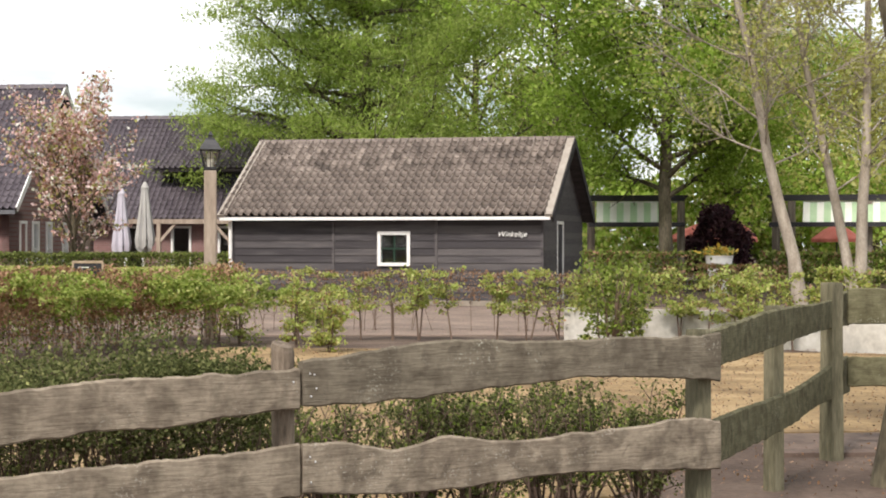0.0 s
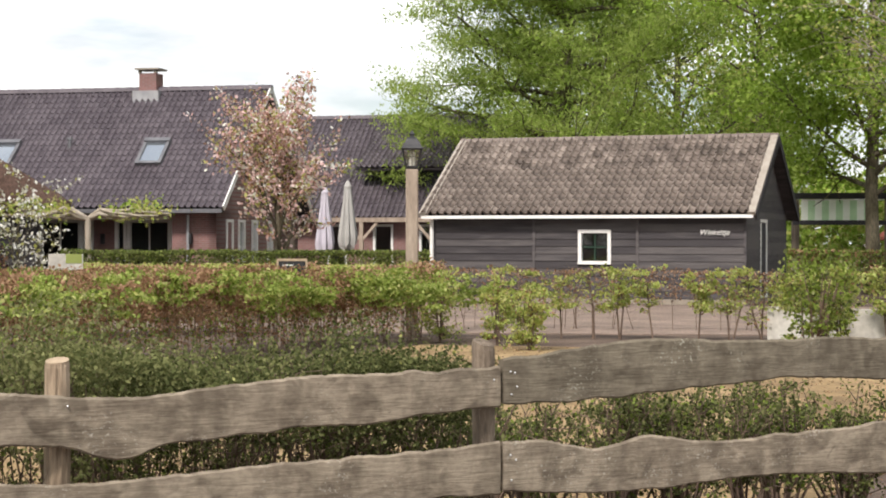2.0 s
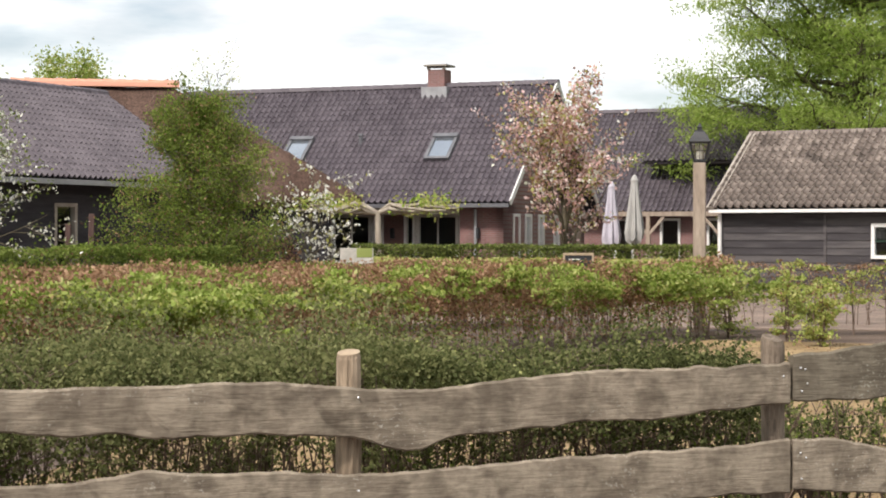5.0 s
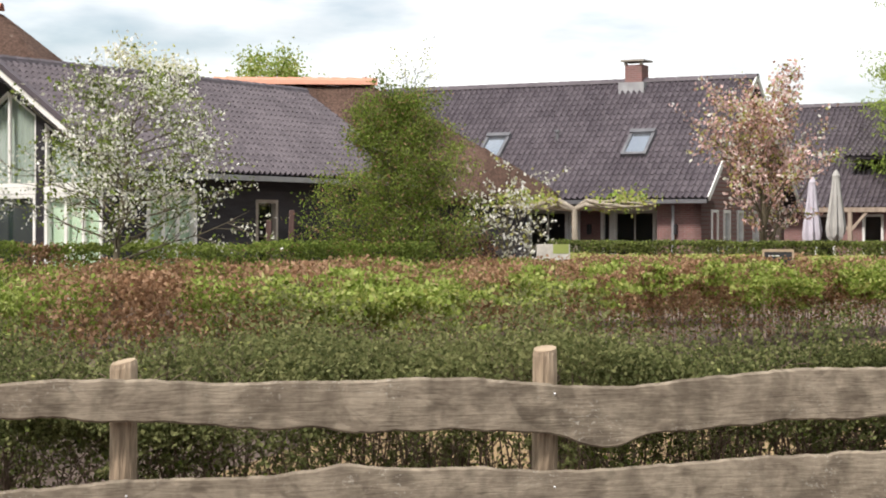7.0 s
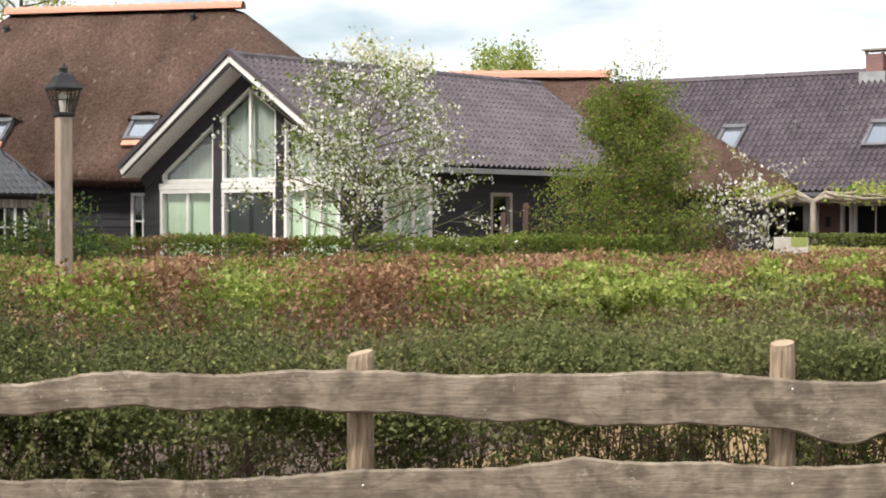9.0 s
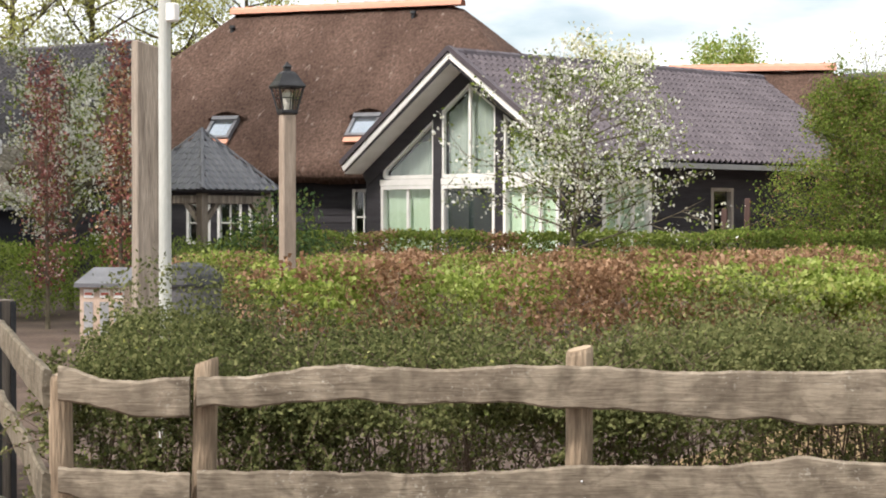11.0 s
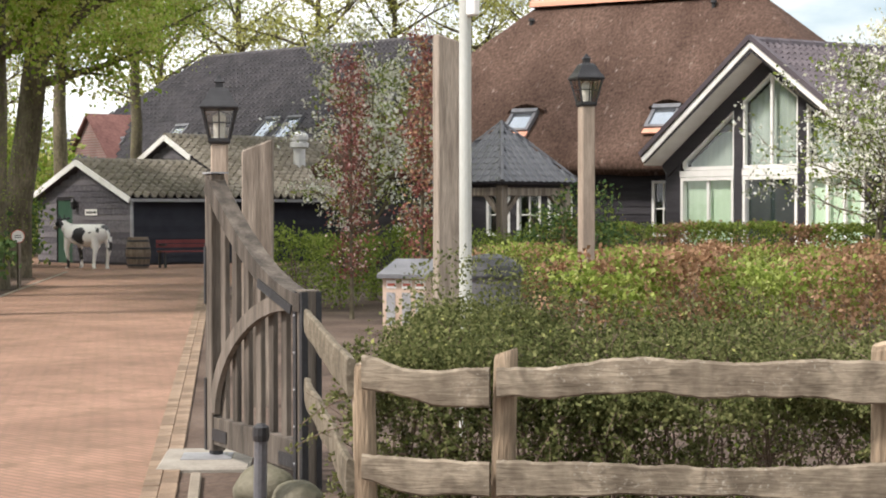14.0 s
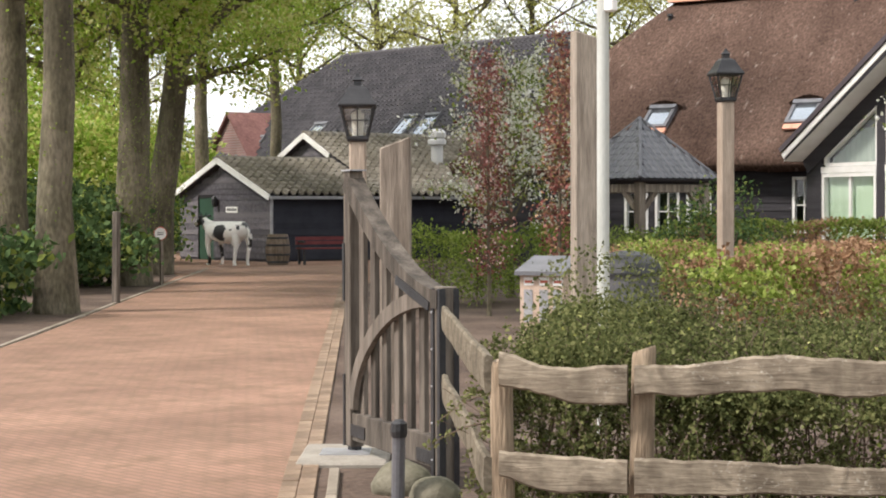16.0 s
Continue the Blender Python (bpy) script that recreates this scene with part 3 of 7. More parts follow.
def roof_tiles(parent, origin, along, up, length, slope, w, h, joined, single=None, singles=0, left=None, right=None, name="roof_tiles", relief=1.35):
    """Rows of pan tiles on a roof plane: the lowest rows as single tiles, the rest joined."""
    origin, along, up = Vector(origin), Vector(along).normalized(), Vector(up).normalized()
    nrm = along.cross(up)
    rows, cols = int(slope / h), int(length / w)
    w, h = length / cols, slope / rows
    basis = Matrix((along, up, nrm)).transposed().to_4x4()
    tm = None
    sc = np.array([w, h, w * relief])
    if single and singles:
        tm = mesh_of("roof_tile", TILE_V * sc, TILE_F, single)
    R3 = np.array(basis.to_3x3())
    vs, fs, made, k = [], [], 0, 0
    for j in range(rows):
        lo = left(j / rows) if left else 0.0
        hi = right(j / rows) if right else length
        for i in range(cols):
            x = i * w
            if x < lo - w * 0.5 or x + w > hi + w * 0.5:
                continue
            o = origin + along * x + up * (j * h)
            if made < singles:
                piece("roof_tile", tm, parent, Matrix.Translation(o) @ basis)
                made += 1
            else:
                vs.append((TILE_V * sc) @ R3.T + np.array(o))
                fs += [tuple(a + k * 18 for a in f) for f in TILE_F]
                k += 1
    if vs:
        ob = piece(name, mesh_of(name, np.concatenate(vs), fs, joined), parent)
        ob["kind"] = "stuff"


def boards(parent, p0, along, length, z0, z1, h, mat, holes=(), span=None, name="weatherboard", tilt=0.018):
    """Lapped weatherboards, one object each, from p0 along a wall; holes are (x0, x1, z0, z1); span(z) gives a gable's reach."""
    p0, along = Vector(p0), Vector(along).normalized()
    out = Vector((along.y, -along.x, 0))
    rows = max(1, round((z1 - z0) / h))
    h = (z1 - z0) / rows
    for j in range(rows):
        za, zb = z0 + j * h, z0 + (j + 1) * h
        lo, hi = span((za + zb) / 2) if span else (0.0, length)
        cuts = [(lo, hi)]
        for x0, x1, a, b in holes:
            if a < (za + zb) / 2 < b:
                cuts = [c for s, e in cuts for c in ((s, min(e, x0)), (max(s, x1), e)) if c[1] - c[0] > 0.02]
        for s, e in cuts:
            if e - s < 0.03:
                continue
            A, B = p0 + along * s, p0 + along * e
            vs = []
            for q in (A, B):
                vs += [q + Vector((0, 0, za - 0.012)), q + out * (tilt + 0.014) + Vector((0, 0, za - 0.012)), q + out * 0.012 + Vector((0, 0, zb)), q + Vector((0, 0, zb))]
            piece(name, mesh_of(name, vs, [(0, 1, 2, 3), (7, 6, 5, 4), (0, 4, 5, 1), (1, 5, 6, 2), (2, 6, 7, 3)], mat), parent)

# ---- buildings: helpers ----


def frame_at(p0, along):
    """Local axes of a wall: x along it, y out of it, z up."""
    along = Vector((along[0], along[1], 0)).normalized()
    out = Vector((along.y, -along.x, 0))
    m = Matrix((along, out, Vector((0, 0, 1)))).transposed().to_4x4()
    return Matrix.Translation(Vector(p0)) @ m


def flat(pts):
    bm = bmesh.new()
    bm.faces.new([bm.verts.new(p) for p in pts])
    return bm


def wall(parent, p0, along, length, z0, z1, mat, holes=(), thick=0.22, name="wall"):
    xs = sorted({0.0, length, *[min(max(v, 0), length) for hh in holes for v in hh[:2]]})
    zs = sorted({z0, z1, *[min(max(v, z0), z1) for hh in holes for v in hh[2:]]})
    bm = bmesh.new()
    for a, b in zip(xs, xs[1:]):
        for c, d in zip(zs, zs[1:]):
            if not any(h[0] < (a + b) / 2 < h[1] and h[2] < (c + d) / 2 < h[3] for h in holes):
                block(bm, a, b, -thick, 0, c, d)
    bmesh.ops.remove_doubles(bm, verts=bm.verts, dist=0.0005)
    ob = part(name, bm, mat, parent)
    ob.matrix_local = frame_at(p0, along)
    return ob


def gable(parent, p0, along, length, z0, z1, mat, thick=0.22, name="gable"):
    bm = bmesh.new()
    a = [bm.verts.new((x, y, z)) for y in (0, -thick) for x, z in ((0, z0), (length, z0), (length / 2, z1))]
    for q in ((0, 1, 2), (5, 4, 3), (0, 3, 4, 1), (1, 4, 5, 2), (2, 5, 3, 0)):
        bm.faces.new([a[i] for i in q])
    ob = part(name, bm, mat, parent)
    ob.matrix_local = frame_at(p0, along)
    return ob


def window(parent, p0, along, x0, x1, z0, z1, cols=1, rows=1, mat=M_WHITE, fw=0.07, bar_w=0.03, proud=0.04, behind=None, name="window", back=0.14, bar_mat=None, label=""):
    """A framed window in a wall: outer frame, glazing bars and pane, with what hangs behind it."""
    bm = bmesh.new()
    block(bm, x0, x1, -0.1, proud, z1 - fw, z1)
    block(bm, x0, x1, -0.1, proud + 0.01, z0, z0 + fw)
    block(bm, x0, x0 + fw, -0.1, proud - 0.003, z0 + fw, z1 - fw)
    block(bm, x1 - fw, x1, -0.1, proud - 0.003, z0 + fw, z1 - fw)
    ob = part(name, bm, mat, parent, label)
    ob.matrix_local = frame_at(p0, along)
    ia, ib, ja, jb = x0 + fw, x1 - fw, z0 + fw, z1 - fw
    if cols > 1 or rows > 1:
        for i in range(1, cols):
            x = ia + (ib - ia) * i / cols
            part("glazing_bar", box(x - bar_w / 2, x + bar_w / 2, -0.06, -0.005, ja, jb), bar_mat or mat, ob)
        for j in range(1, rows):
            z = ja + (jb - ja) * j / rows
            part("glazing_bar", box(ia, ib, -0.057, -0.008, z - bar_w / 2, z + bar_w / 2), bar_mat or mat, ob)
    pane = part("pane", flat([(ia, -0.042, ja), (ib, -0.042, ja), (ib, -0.042, jb), (ia, -0.042, jb)]), M_GLASS, ob)
    pane.visible_shadow = False
    if behind:
        part("blind", box(ia - 0.1, ib + 0.1, -back - 0.02, -back, ja - 0.1, jb + 0.1), behind, ob)
    return ob


def gable_span(length, z_eave, z_ridge):
    def f(z):
        if z <= z_eave:
            return 0.0, length
        k = (z - z_eave) / (z_ridge - z_eave)
        return length / 2 * k, length - length / 2 * k
    return f


def roof(parent, L, W, he, hr, mat, over=0.0, thick=0.09):
    """Two roof slabs over a plan that runs from x = -L to 0 and y = 0 to W."""
    for name, y0, y1 in (("roof", 0.0, W / 2), ("roof", W, W / 2)):
        bm = bmesh.new()
        pts = [(-L, y0, he), (0, y0, he), (0, y1, hr), (-L, y1, hr)]
        slab_poly(bm, pts if y0 < y1 else pts[::-1], thick)
        part(name, bm, mat, parent)


def barge(parent, x, W, he, hr, mat, w=0.18, t=0.04, lift=0.05):
    """Barge boards up both sides of a gable at x."""
    for y0, y1 in ((0.0, W / 2), (W, W / 2)):
        bm = bmesh.new()
        bar(bm, (x, y0, he + lift - w / 2), (x, y1, hr + lift - w / 2), t, w)
        part("barge_board", bm, mat, parent)


def ridge_caps(parent, a, b, mat, size=0.14, step=0.35, name="ridge_tile"):
    """Half-round ridge tiles in a row."""
    a, b = Vector(a), Vector(b)
    n = max(1, int((b - a).length / step))
    d = (b - a) / n
    s = d.normalized().cross(Vector((0, 0, 1)))
    u = s.cross(d.normalized())
    vs = []
    for end, k in ((0, 1.12), (1.06, 1.0)):
        vs += [d * end + (s * math.cos(t) + u * math.sin(t)) * size * k for t in (0, 0.6, 1.2, 1.9, 2.5, math.pi)]
    me = mesh_of(name, vs, [(i, i + 1, i + 7, i + 6) for i in range(5)] + [(0, 1, 2, 3, 4, 5)], mat)
    for i in range(n):
        piece(name, me, parent, Matrix.Translation(a + d * i))


def skylight(parent, p, along, up, w, h):
    """A roof window lying in the slope: frame, flashing and pane."""
    along, up = Vector(along).normalized(), Vector(up).normalized()
    n = along.cross(up)
    m = Matrix.Translation(Vector(p)) @ Matrix((along, up, n)).transposed().to_4x4()
    bm = bmesh.new()
    f = 0.09
    block(bm, 0, w, 0, f, 0.0, 0.12)
    block(bm, 0, w, h - f, h + 0.06, 0.0, 0.16)
    block(bm, 0, f, f, h - f, 0.0, 0.118)
    block(bm, w - f, w, f, h - f, 0.0, 0.118)
    ob = part("skylight", bm, M_SKYFRAME, parent, "grey metal framed roof window")
    ob.matrix_local = m
    part("pane", box(f, w - f, f, h - f, 0.06, 0.075), M_SKYGLASS, ob)
    return ob


M_SKYFRAME = stuff("grey_flashing", [(0.13, 0.13, 0.14), (0.2, 0.2, 0.21)], 0.45, 4, 0.1, metal=0.3)
# pale blue metallic base carries the sky's reflection in the pane
M_SKYGLASS = stuff("sky_tinted_roof_glass", [(0.42, 0.47, 0.52), (0.5, 0.55, 0.6)], 0.05, 1, 0.0, spec=1.0, metal=0.75)
M_SKYGLASS.node_tree.nodes["Principled BSDF"].inputs["IOR"].default_value = 2.4
M_GUTTER = stuff("zinc_gutter", [(0.3, 0.3, 0.31), (0.42, 0.42, 0.43)], 0.5, 4, 0.1, metal=0.4)
M_ZINCPALE = stuff("pale_galvanised_sheet", [(0.5, 0.5, 0.49), (0.62, 0.62, 0.61)], 0.45, 4, 0.1, metal=0.2)
M_PLASTER = stuff("light_beam", [(0.5, 0.44, 0.36), (0.62, 0.56, 0.48)], 0.8, 3, 0.1)

# ---- ground ----
bm = bmesh.new()
bmesh.ops.create_circle(bm, cap_ends=True, segments=64, radius=1500)
me = bpy.data.meshes.new("ground")
bm.to_mesh(me)
bm.free()
me.materials.append(M_SOIL)
tagged(new("ground", me), "sandy grey-brown earth round the farm", "ground", kind="structure")


def sheet(name, pts, z, mat, label, category):
    """A thin laid surface with a soft irregular outline."""
    bm = bmesh.new()
    area = sum(a[0] * b[1] - b[0] * a[1] for a, b in zip(pts, pts[1:] + pts[:1]))
    slab_poly(bm, [(x, y, z) for x, y in (pts if area > 0 else pts[::-1])], 0.2)
    me = bpy.data.meshes.new(name)
    bm.to_mesh(me)
    bm.free()
    me.materials.append(mat)
    return tagged(new(name, me), label, category, kind="structure")


ROAD_U = Vector((-0.783, 0.622, 0))
ROAD_V = Vector((0.622, 0.783, 0))
ROAD_O = Vector((-8.07, 5.95, 0))


def on_road(along, across):
    p = ROAD_O + ROAD_U * along + ROAD_V * across
    return p.x, p.y


road = sheet("road", [on_road(-14, 0.1), on_road(24, 0.1), on_road(43, 2.0), on_road(55, 4.0), on_road(55, -9), on_road(40, -5.5), on_road(33, -3.9), on_road(24, -3.6), on_road(12, -3.55), on_road(7, -3.7), on_road(-14, -5.0)], 0.012, M_ROAD, "reddish brick-paved farm drive", "road")
sheet("pavement", [(-30, 30.2), (14, 30.2), (16, 43.6), (3, 43.8), (-6, 45.6), (-24, 40)], 0.014, M_YARD, "brick-paved yard in front of the dark shed", "pavement")
sheet("yellow_ground", [(-5.2, 8.2), (-2.0, 10.2), (1.0, 10.8), (2.5, 14.5), (8, 15.2), (16, 16.5), (16, 23.8), (9, 24.6), (-3.2, 26.5), (-6, 16)], 0.02, M_SAND, "dry yellow sand and straw-coloured grass", "ground")
sheet("path", [(2.25, 12.95), (2.5, 14.3), (9, 15.1), (9, 13.5)], 0.03, M_PATH, "narrow stone path behind the fence", "path")

# ---- dark shed with the shop sign ----
shed = thing("shed", pose(2.62, 44.3, 0, 0, 0, -13.94), "dark tarred weatherboard shed with a brown tiled roof", "shed")
SL, SW, SE, SR = 8.52, 6.27, 2.18, 4.16
o = 0.28
WX0, WX1, WY0, WY1 = -SL + o, -o, o, SW - o
win_s = (3.8, 4.64, 0.97, 1.83)
wall(shed, (WX0, WY0, 0), (1, 0, 0), WX1 - WX0, 0.12, SE + 0.05, M_SHEDWOOD, [win_s], 0.15)
wall(shed, (WX1, WY0, 0), (0, 1, 0), WY1 - WY0, 0.12, SE + 0.15, M_SHEDWOOD, [(1.85, 2.75, 0.12, 2.1)], 0.15)
wall(shed, (WX1, WY1, 0), (-1, 0, 0), WX1 - WX0, 0.12, SE + 0.05, M_SHEDWOOD, [], 0.15)
wall(shed, (WX0, WY1, 0), (0, -1, 0), WY1 - WY0, 0.12, SE + 0.15, M_SHEDWOOD, [], 0.15)
gable(shed, (WX1, WY0, 0), (0, 1, 0), WY1 - WY0, SE + 0.15, SR - 0.12, M_SHEDWOOD, 0.15)
gable(shed, (WX0, WY1, 0), (0, -1, 0), WY1 - WY0, SE + 0.15, SR - 0.12, M_SHEDWOOD, 0.15)
third = (WX1 - WX0) / 3
for i in range(3):
    boards(shed, (WX0 + third * i + 0.03, WY0, 0), (1, 0, 0), third - 0.06, 0.15, SE - 0.02, 0.185, M_SHEDWOOD, [(win_s[0] - third * i - 0.03, win_s[1] - third * i - 0.03, win_s[2], win_s[3])])
for i in range(4):
    x = WX0 + third * i
    part("corner_board", box(x - 0.035, x + 0.035, WY0 - 0.045, WY0 - 0.001, 0.12, SE), M_SHEDWOOD, shed)
boards(shed, (WX1, WY0 + 0.03, 0), (0, 1, 0), WY1 - WY0 - 0.06, 0.15, SR - 0.2, 0.155, M_SHEDWOOD, [(1.82, 2.72, 0.12, 2.1)], gable_span(WY1 - WY0 - 0.06, SE + 0.1, SR - 0.12))
roof(shed, SL, SW, SE, SR, M_SHEDWOOD)
up_f = Vector((0, SW / 2, SR - SE))
up_b = Vector((0, -SW / 2, SR - SE))
for x in (-0.07, -SL + 0.07):
    for y in (-0.08, SW + 0.08):
        part("verge_board", bar(bmesh.new(), (x, y, SE + 0.03), (x, SW / 2, SR + 0.1), 0.19, 0.09), M_CREAM, shed, "greyed pale verge board")
barge(shed, 0.03, SW, SE, SR + 0.03, M_BLACKWOOD, 0.2)
part("fascia", box(-SL + 0.03, -0.03, -0.06, -0.02, SE - 0.075, SE + 0.005), M_WHITE, shed, "white painted eaves board")
part("plinth", box(WX0 - 0.02, WX1 + 0.02, WY0 - 0.08, WY1 + 0.08, 0, 0.13), M_KERB, shed, "pale stone plinth")
part("downpipe", lathe(bmesh.new(), [(0.05, 0.05), (0.05, SE - 0.1)], 8, (WX0 - 0.05, WY0 - 0.09)), M_WHITE, shed, "white downpipe")
# added dark sheet that stands for the unlit room
part("inside", box(WX0 + 0.3, WX1 - 0.3, WY0 + 1.2, WY0 + 1.25, 0.15, SE), M_ROOM_SHADE, shed)
window(shed, (WX0, WY0, 0), (1, 0, 0), *win_s, 2, 2, M_WHITE, 0.085, 0.03, 0.05, None, bar_mat=M_GREENWOOD)
door = part("door", box(1.95, 2.65, -0.08, 0.01, 0.14, 2.02), M_BLACKWOOD, shed)
door.matrix_local = frame_at((WX1, WY0, 0), (0, 1, 0))
window(shed, (WX1, WY0, 0), (0, 1, 0), 1.85, 2.75, 0.13, 2.1, 1, 1, M_WHITE, 0.08, name="door_frame")
txt = bpy.data.curves.new("shop_sign", "FONT")
txt.body, txt.size, txt.extrude, txt.align_x, txt.shear, txt.offset = "Winkeltje", 0.185, 0.01, "CENTER", 0.25, 0.0
txt.materials.append(M_WHITE)
sign = new("shop_sign", txt)
sign.parent = shed
sign.matrix_local = pose(-1.02, WY0 - 0.065, 1.7, 90, 0, 0)
sign["label"] = "white cut-out letters"
roof_tiles(shed, (-SL + 0.04, -0.06, SE + 0.03), (1, 0, 0), up_f, SL - 0.08, up_f.length + 0.02, 0.2, 0.3, M_TILE_OLD, M_TILE_OLD_ONE, 300, relief=1.6)
roof_tiles(shed, (-0.04, SW + 0.06, SE + 0.03), (-1, 0, 0), up_b, SL - 0.08, up_b.length, 0.235, 0.24, M_TILE_OLD)
ridge_caps(shed, (-SL, SW / 2, SR + 0.04), (0, SW / 2, SR + 0.04), M_TILE_OLD_ONE, 0.11)

# ---- brick house with the dark roof ----
house = thing("brick_house", pose(-11.42, 49.11, 0, 0, 0, -7.06), "red brick house with a dark grey tiled roof", "house")
HL, HW, HE, HR = 12.6, 8.1, 2.41, 5.96
hx0, hx1, hy0, hy1 = -HL + 0.3, -0.35, 1.5, HW - 0.35
fdoors = [(8.5, 8.86, 0.1, 2.15), (8.88, 10.2, 0.1, 2.15), (10.22, 10.58, 0.1, 2.15), (7.48, 7.84, 0.1, 2.15), (6.15, 7.46, 0.1, 2.15), (3.2, 3.6, 0.1, 2.15)]
flen = hx1 - hx0
wall(house, (hx0, hy0, 0), (1, 0, 0), flen, 0, HE + 0.55, M_BRICKWALL, [(h[0], h[1], h[2], h[3]) for h in fdoors])
gw = [(0.75, 1.3), (1.75, 2.3), (2.9, 3.4), (4.3, 4.8)]
wall(house, (hx1, 0.45, 0), (0, 1, 0), hy1 - 0.45, 0, HE + 0.15, M_BRICKSIDE, [(a, b, 0.6, 2.15) for a, b in gw])
wall(house, (hx1, hy1, 0), (-1, 0, 0), flen, 0, HE, M_BRICKWALL, [])
wall(house, (hx0, hy1, 0), (0, -1, 0), hy1 - hy0, 0, HE, M_BRICKSIDE, [])
gable(house, (hx1, 0.45, 0), (0, 1, 0), hy1 - 0.45, HE + 0.15, HR - 0.25, M_BRICKSIDE)
gable(house, (hx0, hy1, 0), (0, -1, 0), hy1 - hy0, HE + 0.15, HR - 0.25, M_BRICKSIDE)
part("porch_wall", box(hx1 - 1.3, hx1, 0.45, hy0 - 0.004, 0, HE), M_BRICKWALL, house)
roof(house, HL, HW, HE, HR, M_BLACKWOOD)
hup, hdn = Vector((0, HW / 2, HR - HE)), Vector((0, -HW / 2, HR - HE))
barge(house, 0.02, HW, HE + 0.05, HR + 0.1, M_WHITE, 0.16)
part("gutter", box(-HL, 0.0, -0.1, -0.02, HE - 0.1, HE + 0.01), M_SKYFRAME, house)
part("porch_beam", box(-HL + 0.3, -1.7, 0.3, 0.5, HE - 0.28, HE - 0.03), M_PLASTER, house)
part("downpipe", lathe(bmesh.new(), [(0.045, 0.05), (0.045, HE - 0.15)], 8, (-1.15, 0.36)), M_GUTTER, house)
for h in fdoors:
    window(house, (hx0, hy0, 0), (1, 0, 0), *h, 2 if h[1] - h[0] > 1 else 1, 1, M_WHITE, 0.09, name="french_door" if h[1] - h[0] > 1 else "window")
for a, b in gw:
    window(house, (hx1, 0.45, 0), (0, 1, 0), a, b, 0.6, 2.15, 1, 2, M_WHITE, 0.08)
# dark-coloured sheet in place of the porch rooms' shade
part("inside", box(hx0 + 0.3, hx1 - 0.3, hy0 + 2.0, hy0 + 2.05, 0.1, HE), M_ROOM_SHADE, house)
for k, (px, pw) in enumerate(((-7.75, 0.78), (-3.1, 0.78))):
    sl = 1.08
    p = Vector((px, 0, HE)) + hup.normalized() * 1.75 + Vector((0, -0.02, 0.02))
    skylight(house, p + Vector((0, 0, 0.08)), (1, 0, 0), hup, pw, 1.05)
ch = part("chimney", box(-4.02, -3.48, HW / 2 - 0.27, HW / 2 + 0.27, HR - 0.5, HR + 0.57), M_BRICKWALL, house)
part("chimney_cap", box(-4.12, -3.38, HW / 2 - 0.37, HW / 2 + 0.37, HR + 0.67, HR + 0.72), M_SLAB, ch)
for sx in (-4.0, -3.5):
    part("chimney_leg", box(sx - 0.04, sx + 0.04, HW / 2 - 0.3, HW / 2 - 0.2, HR + 0.57, HR + 0.67), M_SLAB, ch)
part("flashing", box(-4.16, -3.34, HW / 2 - 0.45, HW / 2 + 0.45, HR - 0.34, HR + 0.04), M_GUTTER, ch)
for x in (-4.15, -1.1):
    part("wall_lamp", box(x - 0.06, x + 0.06, (hy0 if x < -2 else 0.45) - 0.12, (hy0 if x < -2 else 0.45), 1.45, 1.75, 0.02), M_IRON, house)
part("roof_vent", lathe(bmesh.new(), [(0.06, 0), (0.06, 0.25), (0.1, 0.26), (0.09, 0.33)], 8, (-5.4, 1.95)), M_SKYFRAME, house).location.z = HE + 1.8
roof_tiles(house, (-HL, -0.05, HE + 0.03), (1, 0, 0), hup, HL, hup.length, 0.185, 0.25, M_TILE_NEW, M_TILE_NEW_ONE, 120)
roof_tiles(house, (0, HW + 0.05, HE + 0.03), (-1, 0, 0), hdn, HL, hdn.length, 0.185, 0.25, M_TILE_NEW)
ridge_caps(house, (-HL, HW / 2, HR + 0.05), (0.03, HW / 2, HR + 0.05), M_TILE_NEW_ONE, 0.13)

# ---- rear wing of the house with its terrace ----
wing = thing("house_wing", pose(*P(-5.2, 60.5), 0, 0, -7.06), "rear wing of the brick house with dark tiled roof and terrace", "house")
GL, GW, GE, GR = 7.6, 9.0, 2.3, 5.9
wall(wing, (-GL + 0.3, 0.6, 0), (1, 0, 0), GL - 0.6, 0, GE + 0.4, M_BRICKWALL, [(2.0, 2.7, 0.1, 2.1), (3.6, 4.3, 0.1, 2.1), (5.2, 6.6, 0.1, 2.15)])
for a, b in ((2.0, 2.7), (3.6, 4.3), (5.2, 6.6)):
    window(wing, (-GL + 0.3, 0.6, 0), (1, 0, 0), a, b, 0.1, 2.12, 1, 1, M_WHITE, 0.08)
# wing rooms: only a sheet coloured as their shade
part("inside", box(-GL + 0.6, -0.6, 2.6, 2.65, 0.1, GE), M_ROOM_SHADE, wing)
wall(wing, (-0.3, 0.6, 0), (0, 1, 0), GW - 1.0, 0, GE, M_BRICKSIDE)
roof(wing, GL, GW, GE, GR, M_BLACKWOOD)
gup = Vector((0, GW / 2, GR - GE))
roof_tiles(wing, (-GL, -0.05, GE + 0.03), (1, 0, 0), gup, GL, gup.length, 0.185, 0.25, M_TILE_NEW)
ridge_caps(wing, (-GL, GW / 2, GR + 0.05), (0, GW / 2, GR + 0.05), M_TILE_NEW_ONE, 0.13)
dorm = part("dormer", box(-3.2, -0.9, 1.2, 4.4, GE + 0.6, GE + 1.75), M_BLACKWOOD, wing, "black boarded dormer")
